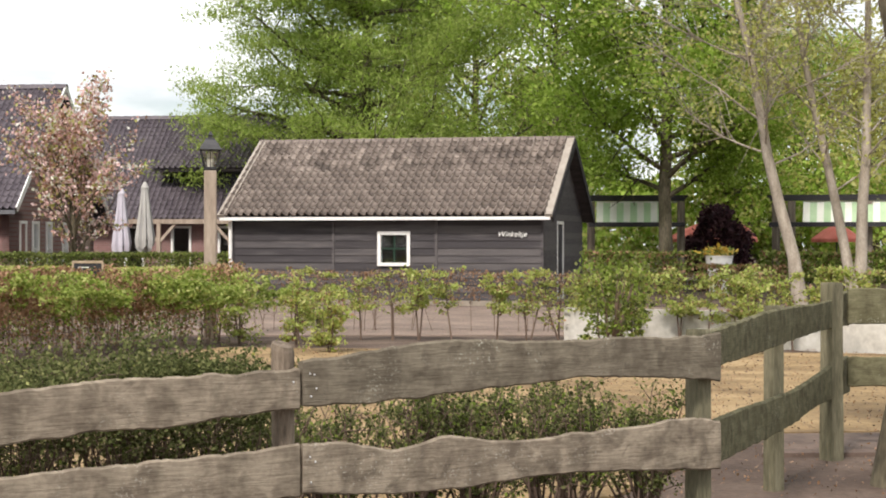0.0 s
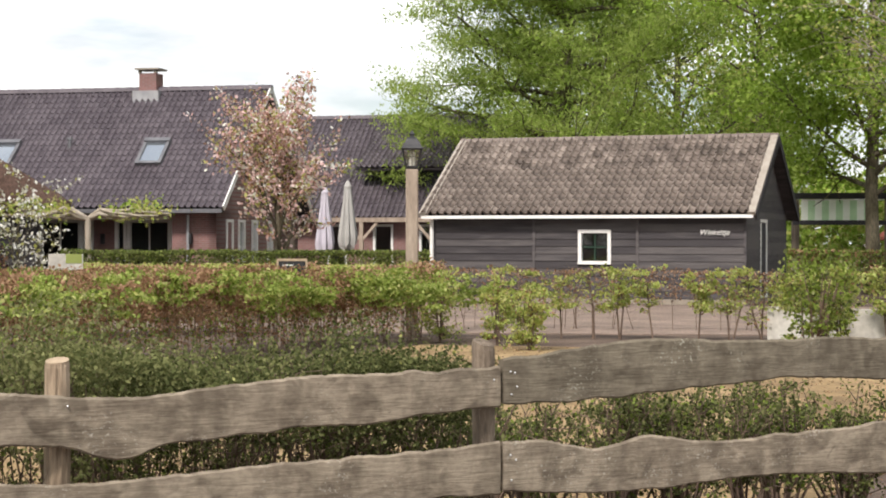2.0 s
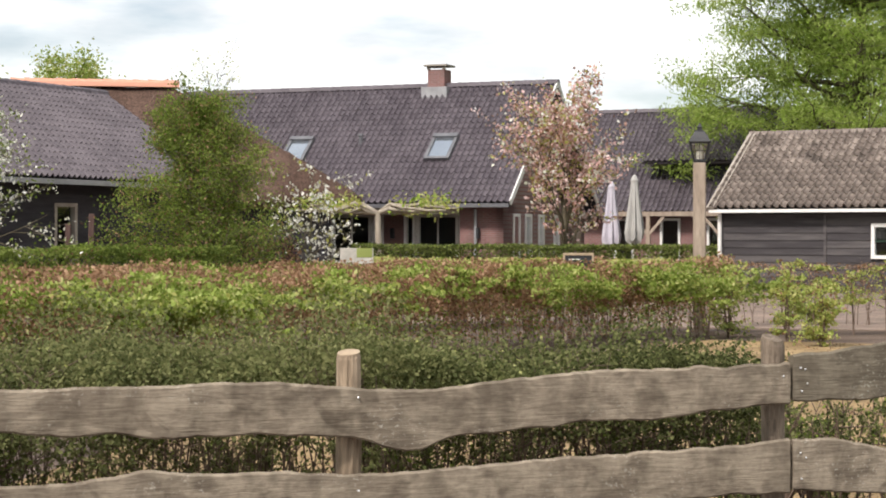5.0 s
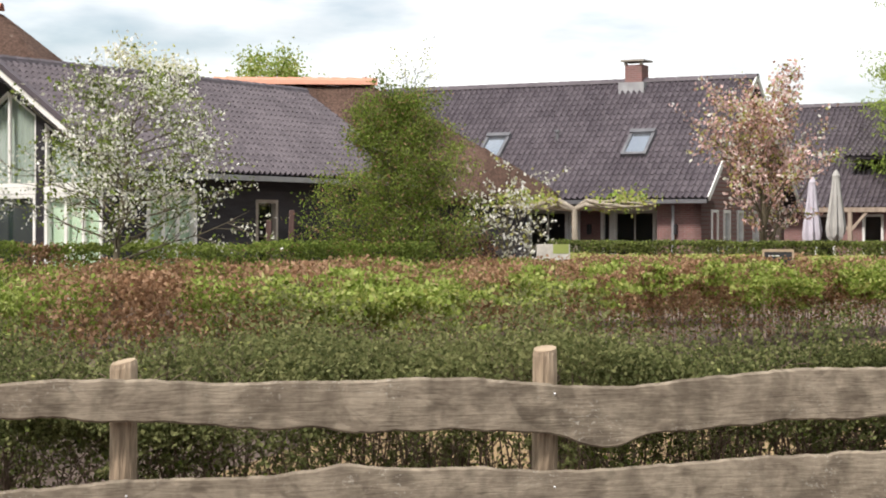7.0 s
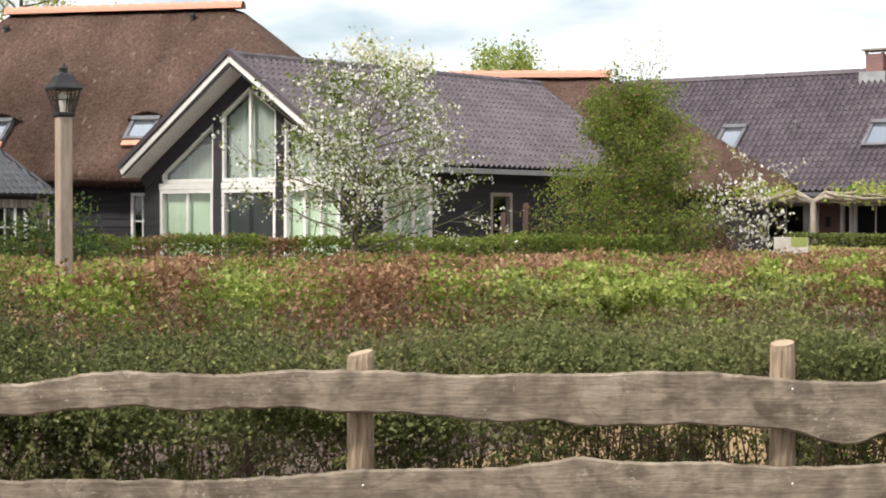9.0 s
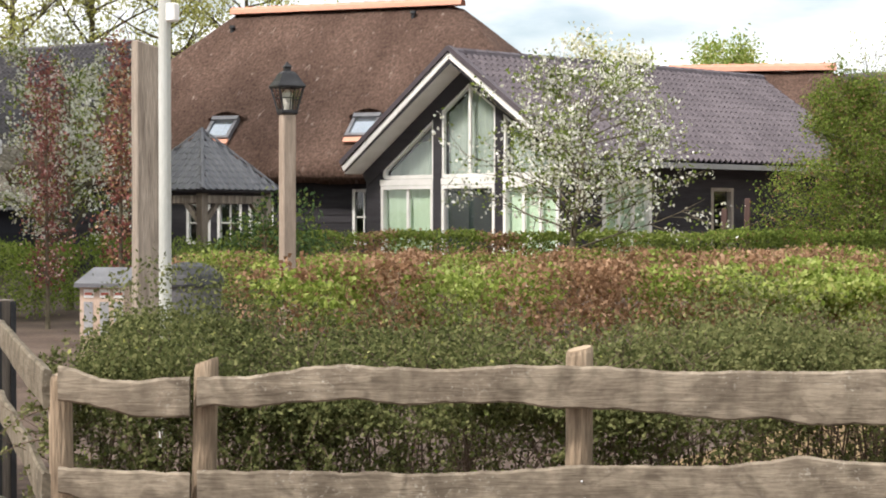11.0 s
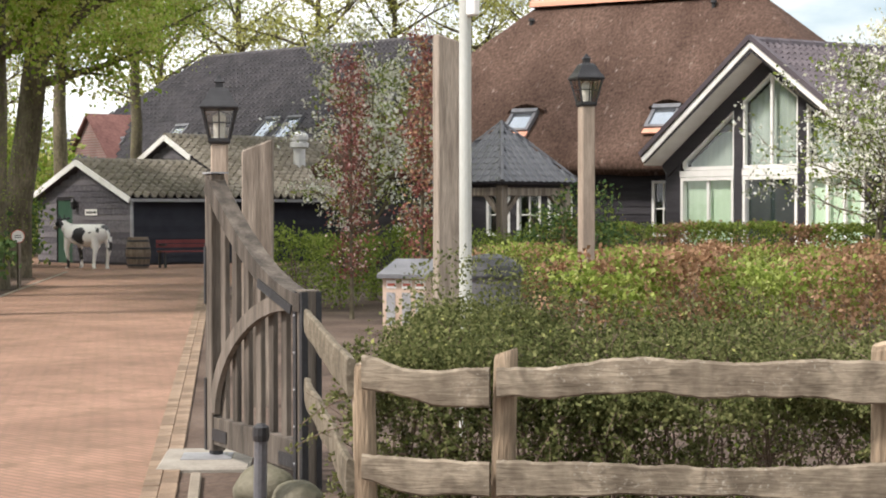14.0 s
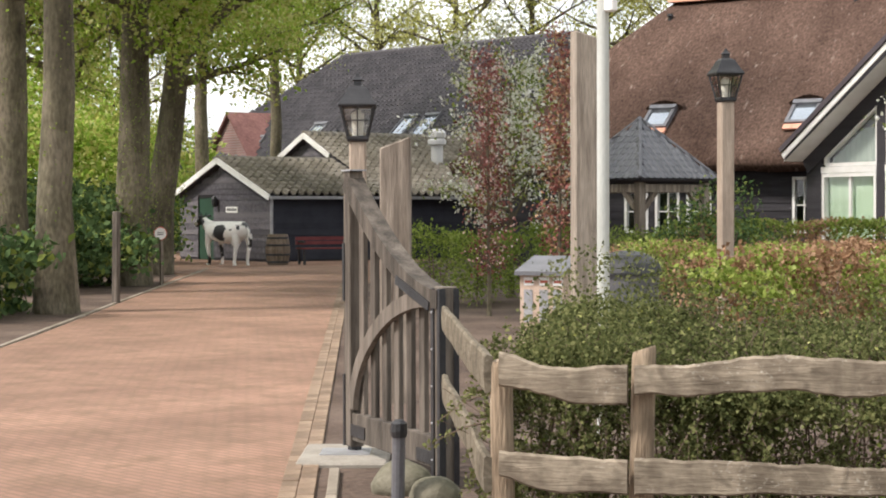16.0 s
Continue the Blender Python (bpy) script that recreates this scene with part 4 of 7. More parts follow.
window(dorm, (-0.9, 1.2, 0), (0, 1, 0), 0.3, 1.0, GE + 0.95, GE + 1.7, 1, 2, M_WHITE, 0.06)
bm = bmesh.new()
slab_poly(bm, [(-4.4, 0.8, GE + 1.72), (-0.6, 0.8, GE + 1.72), (-0.6, 4.5, GE + 3.5), (-4.4, 4.5, GE + 3.5)], 0.09)
part("dormer_roof", bm, M_TILE_NEW, dorm)
dup = Vector((0, 3.7, 1.78))
roof_tiles(dorm, (-4.4, 0.75, GE + 1.74), (1, 0, 0), dup, 3.8, dup.length, 0.185, 0.25, M_TILE_NEW)

perg = thing("pergola", pose(*P(-6.9, 55.2), 0, 0, -7.06), "pale timber pergola along the terrace", "pergola")
part("beam", box(-4.3, 3.0, -0.06, 0.06, 2.12, 2.26), M_LAMPPOST, perg)
for x in (-4.1, -1.9, 0.3, 2.6):
    part("post", box(x - 0.06, x + 0.06, -0.055, 0.055, 0, 2.12), M_LAMPPOST, perg)
    for s in (-1, 1):
        part("brace", bar(bmesh.new(), (x, 0, 1.55), (x + s * 0.5, 0, 2.12), 0.06, 0.08), M_LAMPPOST, perg)

# ---- black annex with the white glazed gable ----
annex = thing("black_annex", pose(-17.27, 42.67, 0, 0, 0, 78.3), "black weatherboard annex with a glazed white-trimmed gable", "house")
AL, AW, AE, AR = 11.0, 7.2, 2.74, 5.08
ao = 0.6
ax0, ax1, ay0, ay1 = -AL + ao, -0.3, 0.75, AW - 0.15
gl = ay1 - ay0
apex = ay1 - AW / 2
wall(annex, (ax0, ay0, 0), (1, 0, 0), ax1 - ax0, 0, AE + 0.4, M_BLACKWOOD, [(1.15, 2.75, 0.2, 2.4), (4.8, 5.6, 0.1, 2.25)])
boards(annex, (ax0, ay0, 0), (1, 0, 0), ax1 - ax0, 0.1, AE + 0.35, 0.21, M_BLACKWOOD, [(1.15, 2.75, 0.2, 2.4), (4.8, 5.6, 0.1, 2.25)])
window(annex, (ax0, ay0, 0), (1, 0, 0), 1.15, 2.75, 0.2, 2.4, 3, 1, M_WHITE, 0.1, 0.1, behind=M_CURTAIN)
window(annex, (ax0, ay0, 0), (1, 0, 0), 4.8, 5.6, 0.1, 2.25, 1, 1, M_CREAM, 0.08, name="glazed_door")
wall(annex, (ax1, ay1, 0), (-1, 0, 0), ax1 - ax0, 0, AE + 0.4, M_BLACKWOOD)
wall(annex, (ax1, ay0, 0), (0, 1, 0), gl, 0, AE + 0.4, M_BLACKWOOD)
gable(annex, (ax1, 0.5, 0), (0, 1, 0), AW - 1.0, AE + 0.4, AR - 0.25, M_BLACKWOOD)
# glazed front: wall frame runs from the far side (x = 0) to the near side (x = gl)
front = (ax0, ay1, 0)
fal = (0, -1, 0)


def front_part(name, bm, mat, label=""):
    ob = part(name, bm, mat, annex, label)
    ob.matrix_local = frame_at(front, fal)
    return ob


front_part("corner_post", box(-0.02, 0.5, -0.25, 0.02, 0, AE + 0.1), M_BLACKWOOD)
front_part("corner_post", box(gl - 0.1, gl + 0.02, -0.25, 0.02, 0, AE + 0.3), M_BLACKWOOD)
front_part("middle_post", box(2.3, 2.57, -0.25, 0.03, 0, 4.15), M_BLACKWOOD)
front_part("side_post", box(4.28, 4.52, -0.25, 0.03, 0, 4.15), M_BLACKWOOD)
pitch = (AR - AE) / (AW / 2)
under = lambda x: AR - 0.22 - pitch * abs(x - apex)
for xa in (-0.05, gl + 0.05):
    front_part("rafter", bar(bmesh.new(), (xa, -0.1, under(xa) - 0.1), (apex, -0.1, under(apex) - 0.1), 0.3, 0.4), M_BLACKWOOD)
for a, b, cols, hung in ((0.52, 2.29, 2, M_CURTAIN), (2.58, 4.27, 1, None), (4.53, gl - 0.12, 3, M_CURTAIN)):
    window(annex, front, fal, a, b, 0.1, 2.3, cols, 1, M_WHITE, 0.08, 0.08, behind=hung)
dd = front_part("double_door", box(2.68, 4.17, -0.16, -0.08, 0.15, 2.2), M_DOORDARK, "dark green glazed double door")
for x in (2.76, 3.49):
    front_pane = part("pane", box(x, x + 0.6, -0.079, -0.07, 0.35, 2.08), M_DIMGLASS, dd)


def raked(xa, xb, z0, mullions=()):
    """A gable light whose head follows the roof slope."""
    ztop = lambda x: under(x) - 0.36
    xs = [xa, apex, xb] if xa < apex < xb else [xa, xb]
    ring = [(xa, z0), (xb, z0)] + [(x, max(ztop(x), z0 + 0.02)) for x in reversed(xs)]
    bm = bmesh.new()
    for (x1, z1), (x2, z2) in zip(ring, ring[1:] + ring[:1]):
        if abs(x1 - x2) + abs(z1 - z2) > 0.05:
            bar(bm, (x1, -0.03, z1), (x2, -0.03, z2), 0.1, 0.08)
    ob = front_part("gable_window", bm, M_WHITE)
    for x in mullions:
        part("glazing_bar", box(x - 0.035, x + 0.035, -0.06, 0.0, z0, ztop(x)), M_WHITE, ob)
    pane = part("pane", flat([(x, -0.05, z) for x, z in ring]), M_GLASS, ob)
    pane.visible_shadow = False
    folds = max(6, int((xb - xa) / 0.09))
    bm = bmesh.new()
    rows = []
    for i in range(folds + 1):
        x = xa + (xb - xa) * i / folds
        zt = max(ztop(x) - 0.05, z0 + 0.01) if mullions else min(z0 + 0.8, max(ztop(x) - 0.05, z0 + 0.01))
        y = -0.2 + 0.03 * (i % 2)
        rows.append((bm.verts.new((x, y, z0 - 0.05)), bm.verts.new((x, y, zt))))
    for (p, q), (r, t) in zip(rows, rows[1:]):
        bm.faces.new((p, r, t, q))
    part("curtain", bm, M_NETCURTAIN, ob)


raked(0.62, 2.29, 2.5)
raked(2.58, 4.27, 2.5, (apex,))
raked(4.53, 5.9, 2.5)
for a, b in ((0.5, 2.3), (2.57, 4.28), (4.52, gl - 0.1)):
    front_part("transom", box(a, b, -0.1, 0.045, 2.31, 2.45), M_WHITE)
# added sheet, its dim colour standing for the shade behind the glazed front
part("inside", box(ax0 + 2.5, ax0 + 2.55, ay0 + 0.3, ay1 - 0.3, 0.1, AE + 0.8), M_ROOM_SHADE, annex)
roof(annex, AL, AW, AE, AR, M_BLACKWOOD, thick=0.12)
aup, adn = Vector((0, AW / 2, AR - AE)), Vector((0, -AW / 2, AR - AE))
barge(annex, -AL, AW, AE - 0.02, AR + 0.04, M_WHITE, 0.13, 0.05)
for y0, y1 in ((0.0, AW / 2), (AW, AW / 2)):
    bm = bmesh.new()
    pts = [(-AL + 0.03, y0, AE - 0.125), (ax0, y0, AE - 0.125), (ax0, y1, AR - 0.125), (-AL + 0.03, y1, AR - 0.125)]
    slab_poly(bm, pts if y0 < y1 else pts[::-1], 0.03)
    part("soffit", bm, M_WHITE, annex, "white boarded soffit")
for y0, y1 in ((-0.05, AW / 2), (AW + 0.05, AW / 2)):
    part("verge_tile", bar(bmesh.new(), (-AL - 0.01, y0, AE + 0.1), (-AL - 0.01, y1, AR + 0.18), 0.12, 0.11), M_TILE_NEW_ONE, annex)
part("gutter", box(-AL + 0.1, -0.1, -0.12, -0.02, AE - 0.1, AE + 0.01), M_GUTTER, annex)
roof_tiles(annex, (-AL, -0.05, AE + 0.04), (1, 0, 0), aup, AL, aup.length, 0.185, 0.25, M_TILE_NEW, M_TILE_NEW_ONE, 150)
roof_tiles(annex, (0, AW + 0.05, AE + 0.04), (-1, 0, 0), adn, AL, adn.length, 0.185, 0.25, M_TILE_NEW)
ridge_caps(annex, (-AL, AW / 2, AR + 0.06), (0, AW / 2, AR + 0.06), M_TILE_NEW_ONE, 0.13)

# ---- thatched farmhouse ----


def thatched(name, right, phi, ridge_len, half, hip, he, hr, label, seed, far_hip):
    """A hipped thatched roof with rounded, uneven eaves on black boarded walls; origin under the ridge's right end."""
    root = thing(name, pose(right[0], right[1], 0, 0, 0, -phi), label, "house")
    bm = bmesh.new()
    x0, x1 = -ridge_len - far_hip, hip
    grid = {}
    nX, nY = 46, 26
    for i in range(nX + 1):
        for j in range(nY + 1):
            x, y = x0 + (x1 - x0) * i / nX, -half + 2 * half * j / nY
            fy = 1 - abs(y) / half
            fx = min((x - x0) / far_hip, (x1 - x) / hip, 1.0)
            k = max(0.0, min(fy, fx))
            z = he + (hr - he) * (k ** 0.96)
            z += 0.05 * noise.noise(Vector((x * 1.2, y * 1.2, seed))) + 0.025 * noise.noise(Vector((x * 5, y * 5, seed)))
            grid[i, j] = bm.verts.new((x, y, z))
    for i in range(nX):
        for j in range(nY):
            bm.faces.new([grid[i, j], grid[i + 1, j], grid[i + 1, j + 1], grid[i, j + 1]])
    geom = bmesh.ops.extrude_face_region(bm, geom=list(bm.faces))
    for v in geom["geom"]:
        if isinstance(v, bmesh.types.BMVert):
            v.co.z -= 0.32
            v.co.x += 0.1 if v.co.x < x0 + 0.2 else -0.1 if v.co.x > x1 - 0.2 else 0
            v.co.y += 0.1 if v.co.y < -half + 0.2 else -0.1 if v.co.y > half - 0.2 else 0
    ob = part("thatch_roof", bm, M_THATCH, root)
    ob.data.polygons.foreach_set("use_smooth", [True] * len(ob.data.polygons))
    ridge_caps(root, (-ridge_len - 0.1, 0, hr + 0.0), (0.1, 0, hr + 0.0), M_TERRACOTTA, 0.2, 0.4)
    return root


farm = thatched("thatched_farmhouse", (-28.9, 41.4), -15.05, 6.8, 5.5, 5.0, 2.75, 7.42, "large thatched farmhouse with an orange tile ridge and black walls", 3, 4.15)
fx0 = -10.37
fwin = [(9.3, 9.9, 0.9, 2.3), (4.6, 5.3, 0.9, 2.0), (5.5, 6.2, 0.9, 2.0), (6.4, 7.1, 0.9, 2.0)]
wall(farm, (fx0, -4.9, 0), (1, 0, 0), 12.4, 0, 2.7, M_BLACKWOOD, fwin)
boards(farm, (fx0, -4.9, 0), (1, 0, 0), 12.4, 0.1, 2.65, 0.2, M_BLACKWOOD, fwin)
for h in fwin:
    window(farm, (fx0, -4.9, 0), (1, 0, 0), *h, 2, 2, M_WHITE, 0.07)
# farmhouse room shade, painted on one added sheet
part("inside", box(fx0 + 0.4, 1.6, -3.5, -3.45, 0, 2.6), M_ROOM_SHADE, farm)
wall(farm, (fx0, 4.9, 0), (0, -1, 0), 9.8, 0, 2.7, M_BLACKWOOD)
wall(farm, (1.2, 4.9, 0), (-1, 0, 0), 12, 0, 2.7, M_BLACKWOOD)
fup = Vector((0, 5.5, 4.67))
for x in (-5.45, -1.4):
    sk = skylight(farm, Vector((x, -5.5, 2.75)) + fup * 0.168 + Vector((0, -0.05, 0.05)), (1, 0, 0), fup, 0.76, 0.82)
    for t in range(3):
        part("sill_tile", box(0.0 + t * 0.26, 0.25 + t * 0.26, -0.2, -0.01, 0.02, 0.07), M_TERRACOTTA, sk)
    brow = [(-0.14 + 1.06 * i / 8, 0.92 + 0.1 * math.sin(i * math.pi / 8), 0.02 + 0.16 * math.sin(i * math.pi / 8)) for i in range(9)]
    part("thatch_brow", sweep(bmesh.new(), brow, 0.14, 0.12), M_THATCH, sk)
for x, s in ((-6.6, 0.88), (-1.2, 0.93)):
    q = Vector((x, -5.5, 2.75)) + fup * s
    part("vent_pipe", lathe(bmesh.new(), [(0.06, -0.2), (0.06, 0.1), (0.1, 0.11), (0.08, 0.18)], 8, (q.x, q.y)), M_IRON, farm).location.z = q.z

barn2 = thatched("thatched_barn", (-19.9, 45.8), -25.0, 4.2, 3.9, 4.6, 2.5, 5.5, "smaller thatched building with an orange tile ridge", 8, 4.6)
wall(barn2, (-7.2, -3.4, 0), (1, 0, 0), 11.0, 0, 2.45, M_BLACKWOOD)
boards(barn2, (-7.2, -3.4, 0), (1, 0, 0), 11.0, 0.1, 2.4, 0.2, M_BLACKWOOD)
wall(barn2, (3.8, -3.4, 0), (0, 1, 0), 6.8, 0, 2.45, M_BLACKWOOD)
boards(barn2, (3.8, -3.4, 0), (0, 1, 0), 6.8, 0.1, 2.4, 0.2, M_BLACKWOOD)

# ---- roofed shelter on oak posts ----
pav = thing("shelter", pose(-25.86, 27.84, 0, 0, 0, -2), "small hipped shelter with a dark tiled roof on oak posts", "shelter")
for k in range(4):
    a = Matrix.Rotation(k * math.pi / 2, 4, "Z")
    e0, e1, ap = a @ Vector((-1.14, -1.14, 2.1)), a @ Vector((1.14, -1.14, 2.1)), Vector((0, 0, 3.34))
    part("roof", slab_poly(bmesh.new(), [e0, e1, ap], 0.06), M_BLACKWOOD, pav)
    mid = (e0 + e1) / 2
    u = ap - mid
    roof_tiles(pav, e0 + Vector((0, 0, 0.02)), e1 - e0, u, 2.28, u.length, 0.17, 0.155, M_TILE_SHELTER, left=lambda f: 1.14 * f + 0.08, right=lambda f: 2.2 - 1.14 * f, relief=0.6)
    ridge_caps(pav, e0 + Vector((0, 0, 0.03)), ap + Vector((0, 0, 0.03)), M_SKYFRAME, 0.055)
    c = a @ Vector((-0.93, -0.93, 0))
    part("post", box(c.x - 0.08, c.x + 0.08, c.y - 0.08, c.y + 0.08, 0, 2.05), M_BEAM, pav)
    for d in (Vector((1, 0, 0)), Vector((0, 1, 0))):
        dd2 = a @ d
        part("brace", bar(bmesh.new(), c + Vector((0, 0, 1.4)), c + dd2 * 0.5 + Vector((0, 0, 1.93)), 0.08, 0.1), M_BEAM, pav)
    b0, b1 = a @ Vector((-0.93, -0.93, 1.93)), a @ Vector((0.93, -0.93, 1.93))
    part("beam", bar(bmesh.new(), b0, b1, 0.12, 0.16), M_BEAM, pav)

# ---- low black building by the drive ----
low = thing("low_black_barn", pose(-43.3, 31.0, 0, 0, 0, 87.6), "low black weatherboard barn with white barge boards", "barn")
# local x runs away from the camera along the eave; y towards the far left
BL_, BW_, BE_, BR_ = 15.0, 5.7, 1.92, 3.0
for off, Wd, hr_, x0, x1 in ((0.0, BW_, BR_, 0.0, 4.6), (0.02, 8.8, 3.9, 4.2, BL_)):
    for y0, y1 in ((off, Wd / 2), (Wd, Wd / 2)):
        pts = [(x0, y0, BE_), (x1, y0, BE_), (x1, y1, hr_), (x0, y1, hr_)]
        part("roof", slab_poly(bmesh.new(), pts if y0 < y1 else pts[::-1], 0.08), M_BLACKWOOD, low)
    lup = Vector((0, Wd / 2, hr_ - BE_))
    roof_tiles(low, (x0, -0.04 + off, BE_ + 0.03), (1, 0, 0), lup, x1 - x0, lup.length, 0.28, 0.28, M_TILE_LOW)
    lud = Vector((0, -Wd / 2, hr_ - BE_))
    roof_tiles(low, (x1, Wd + 0.04, BE_ + 0.03), (-1, 0, 0), lud, x1 - x0, lud.length, 0.28, 0.28, M_TILE_LOW)
    ridge_caps(low, (x0, Wd / 2, hr_ + 0.05), (x1, Wd / 2, hr_ + 0.05), M_TILE_LOW, 0.12)
    y_in = 0.0 if x0 == 0 else BW_ / 2 + 0.12
    z_in = BE_ + (hr_ - BE_) * y_in / (Wd / 2)
    for ya in (y_in, Wd - y_in):
        part("barge_board", bar(bmesh.new(), (x0 - 0.02, ya, z_in - 0.03), (x0 - 0.02, Wd / 2, hr_ + 0.02), 0.04, 0.17), M_WHITE, low)
    gable(low, (x0 + 0.25, Wd - 0.25, 0), (0, -1, 0), Wd - 0.5, BE_ - 0.02, hr_ - 0.1, M_BLACKWOOD, 0.15)
    boards(low, (x0 + 0.25, Wd - 0.25, 0), (0, -1, 0), Wd - 0.5, 0.1 if x0 == 0 else BE_, hr_ - 0.12, 0.17, M_GABLEWOOD_LIT, [(1.1, 2.0, 0, 1.98)] if x0 == 0 else [], gable_span(Wd - 0.5, BE_ + 0.05, hr_ - 0.1))
wall(low, (0.25, BW_ - 0.25, 0), (0, -1, 0), BW_ - 0.5, 0, BE_, M_BLACKWOOD, [(1.1, 2.0, 0, 1.9)], 0.15)
wall(low, (0.25, 0.25, 0), (1, 0, 0), BL_ - 0.5, 0, BE_, M_BLACKWOOD, [(7.6, 12.5, 0, 1.75)], 0.15)
boards(low, (0.25, 0.25, 0), (1, 0, 0), BL_ - 0.5, 0.08, BE_ - 0.05, 0.18, M_BLUEWOOD, [(7.6, 12.5, 0, 1.8)])
gd = part("door", box(1.12, 1.98, -0.08, -0.02, 0.02, 1.95), M_GREENWOOD, low, "dark green plank door")
gd.matrix_local = frame_at((0.25, BW_ - 0.25, 0), (0, -1, 0))
part("gutter", box(0.0, BL_, -0.1, -0.02, BE_ - 0.08, BE_ + 0.01), M_GUTTER, low)
part("downpipe", lathe(bmesh.new(), [(0.05, 0), (0.05, BE_ - 0.08)], 8, (0.16, 0.13)), M_GUTTER, low)
sg = part("name_board", box(2.75, 3.4, 0.03, 0.05, 1.45, 1.63), M_WHITE, low, "small white board with dark lettering")
sg.matrix_local = frame_at((0.25, BW_ - 0.25, 0), (0, -1, 0))
for k in range(6):
    part("lettering", box(2.82 + k * 0.09, 2.88 + k * 0.09, 0.051, 0.056, 1.5, 1.58), M_IRON, sg)
# dark sheet painted as the shade in the open bay
part("inside", box(7.0, 13.0, 2.2, 2.25, 0, BE_), M_ROOM_SHADE, low)
wl_ = part("wall_lamp", lathe(bmesh.new(), [(0.05, 1.62), (0.09, 1.72), (0.1, 1.86), (0.04, 1.95)], 8, (2.25, 0.14)), M_IRON, low)
wl_.matrix_local = frame_at((0.25, BW_ - 0.25, 0), (0, -1, 0))
part("vent", lathe(bmesh.new(), [(0.2, 2.7), (0.2, 3.6), (0.31, 3.64), (0.31, 3.78), (0.23, 3.83), (0.3, 3.88), (0.3, 4.02), (0.18, 4.14)], 14, (8.0, 2.3)), M_ZINCPALE, low, "galvanised roof ventilator")

# ---- large barn roof behind ----
big = thing("large_barn", pose(-55.3, 49.0, 0, 0, 0, 2.1), "large barn with a dark tiled half-hipped roof", "barn")
QL, QW, QE, QR = 15.4, 14.0, 2.8, 9.0
bm = bmesh.new()
slab_poly(bm, [(-QL - 7.5, 0, QE), (0.4, 0, QE), (0, QW / 2, QR), (-QL, QW / 2, QR)], 0.1)
slab_poly(bm, [(0.4, QW, QE), (-QL - 7.5, QW, QE), (-QL, QW / 2, QR), (0, QW / 2, QR)], 0.1)
slab_poly(bm, [(-QL - 7.5, QW, QE), (-QL - 7.5, 0, QE), (-QL, QW / 2, QR)], 0.1)
part("roof", bm, M_TILE_BARN, big)
qup = Vector((0, QW / 2, QR - QE))
roof_tiles(big, (-QL - 7.5, -0.04, QE + 0.03), (1, 0, 0), qup, QL + 7.9, qup.length, 0.3, 0.33, M_TILE_BARN, left=lambda f: 7.5 * f, right=lambda f: QL + 7.9 - 0.4 * f)
ridge_caps(big, (-QL, QW / 2, QR + 0.04), (0, QW / 2, QR + 0.04), M_TILE_BARN, 0.14)
ridge_caps(big, (-QL - 7.5, 0, QE + 0.04), (-QL, QW / 2, QR + 0.04), M_TILE_BARN, 0.14)
wall(big, (-QL - 7, 0.5, 0), (1, 0, 0), QL + 7, 0, QE, M_BLACKWOOD)
wall(big, (0, 0.5, 0), (0, 1, 0), QW - 1, 0, QE, M_BLACKWOOD)
gable(big, (0, 0.5, 0), (0, 1, 0), QW - 1, QE, QR - 0.3, M_BLACKWOOD)
for x, s in ((-18.2, 0.17), (-16.6, 0.17), (-12.6, 0.25), (-6.6, 0.27), (-5.2, 0.27)):
    skylight(big, Vector((x, 0, QE)) + qup * s + Vector((0, -0.06, 0.1)), (1, 0, 0), qup, 0.95, 1.5)
part("roof_vent", lathe(bmesh.new(), [(0.08, 0), (0.08, 0.4), (0.14, 0.42), (0.1, 0.55)], 8, (-10.4, 2.2)), M_IRON, big).location.z = 4.6

far_house = thing("far_house", pose(*P(-52.3, 88), 0, 0, 85), "distant red brick house with a red tiled roof", "house")
part("wall", box(-4.4, -0.2, 0.3, 4.7, 0, 3.7), M_BRICKWALL, far_house)
roof(far_house, 4.6, 5.0, 3.6, 6.2, M_TILE_RED)
gable(far_house, (-4.4, 4.7, 0), (0, -1, 0), 4.4, 3.7, 6.0, M_BRICKSIDE)

# ---- wavy plank fence ----


def spline(vals, f):
    """Smooth curve through evenly spaced values."""
    n = len(vals) - 1
    x = min(max(f, 0), 1) * n
    k = min(int(x), n - 1)
    u = x - k
    p0, p1, p2, p3 = vals[max(k - 1, 0)], vals[k], vals[k + 1], vals[min(k + 2, n)]
    return p1 + 0.5 * u * (p2 - p0 + u * (2 * p0 - 5 * p1 + 4 * p2 - p3 + u * (3 * (p1 - p2) + p3 - p0)))


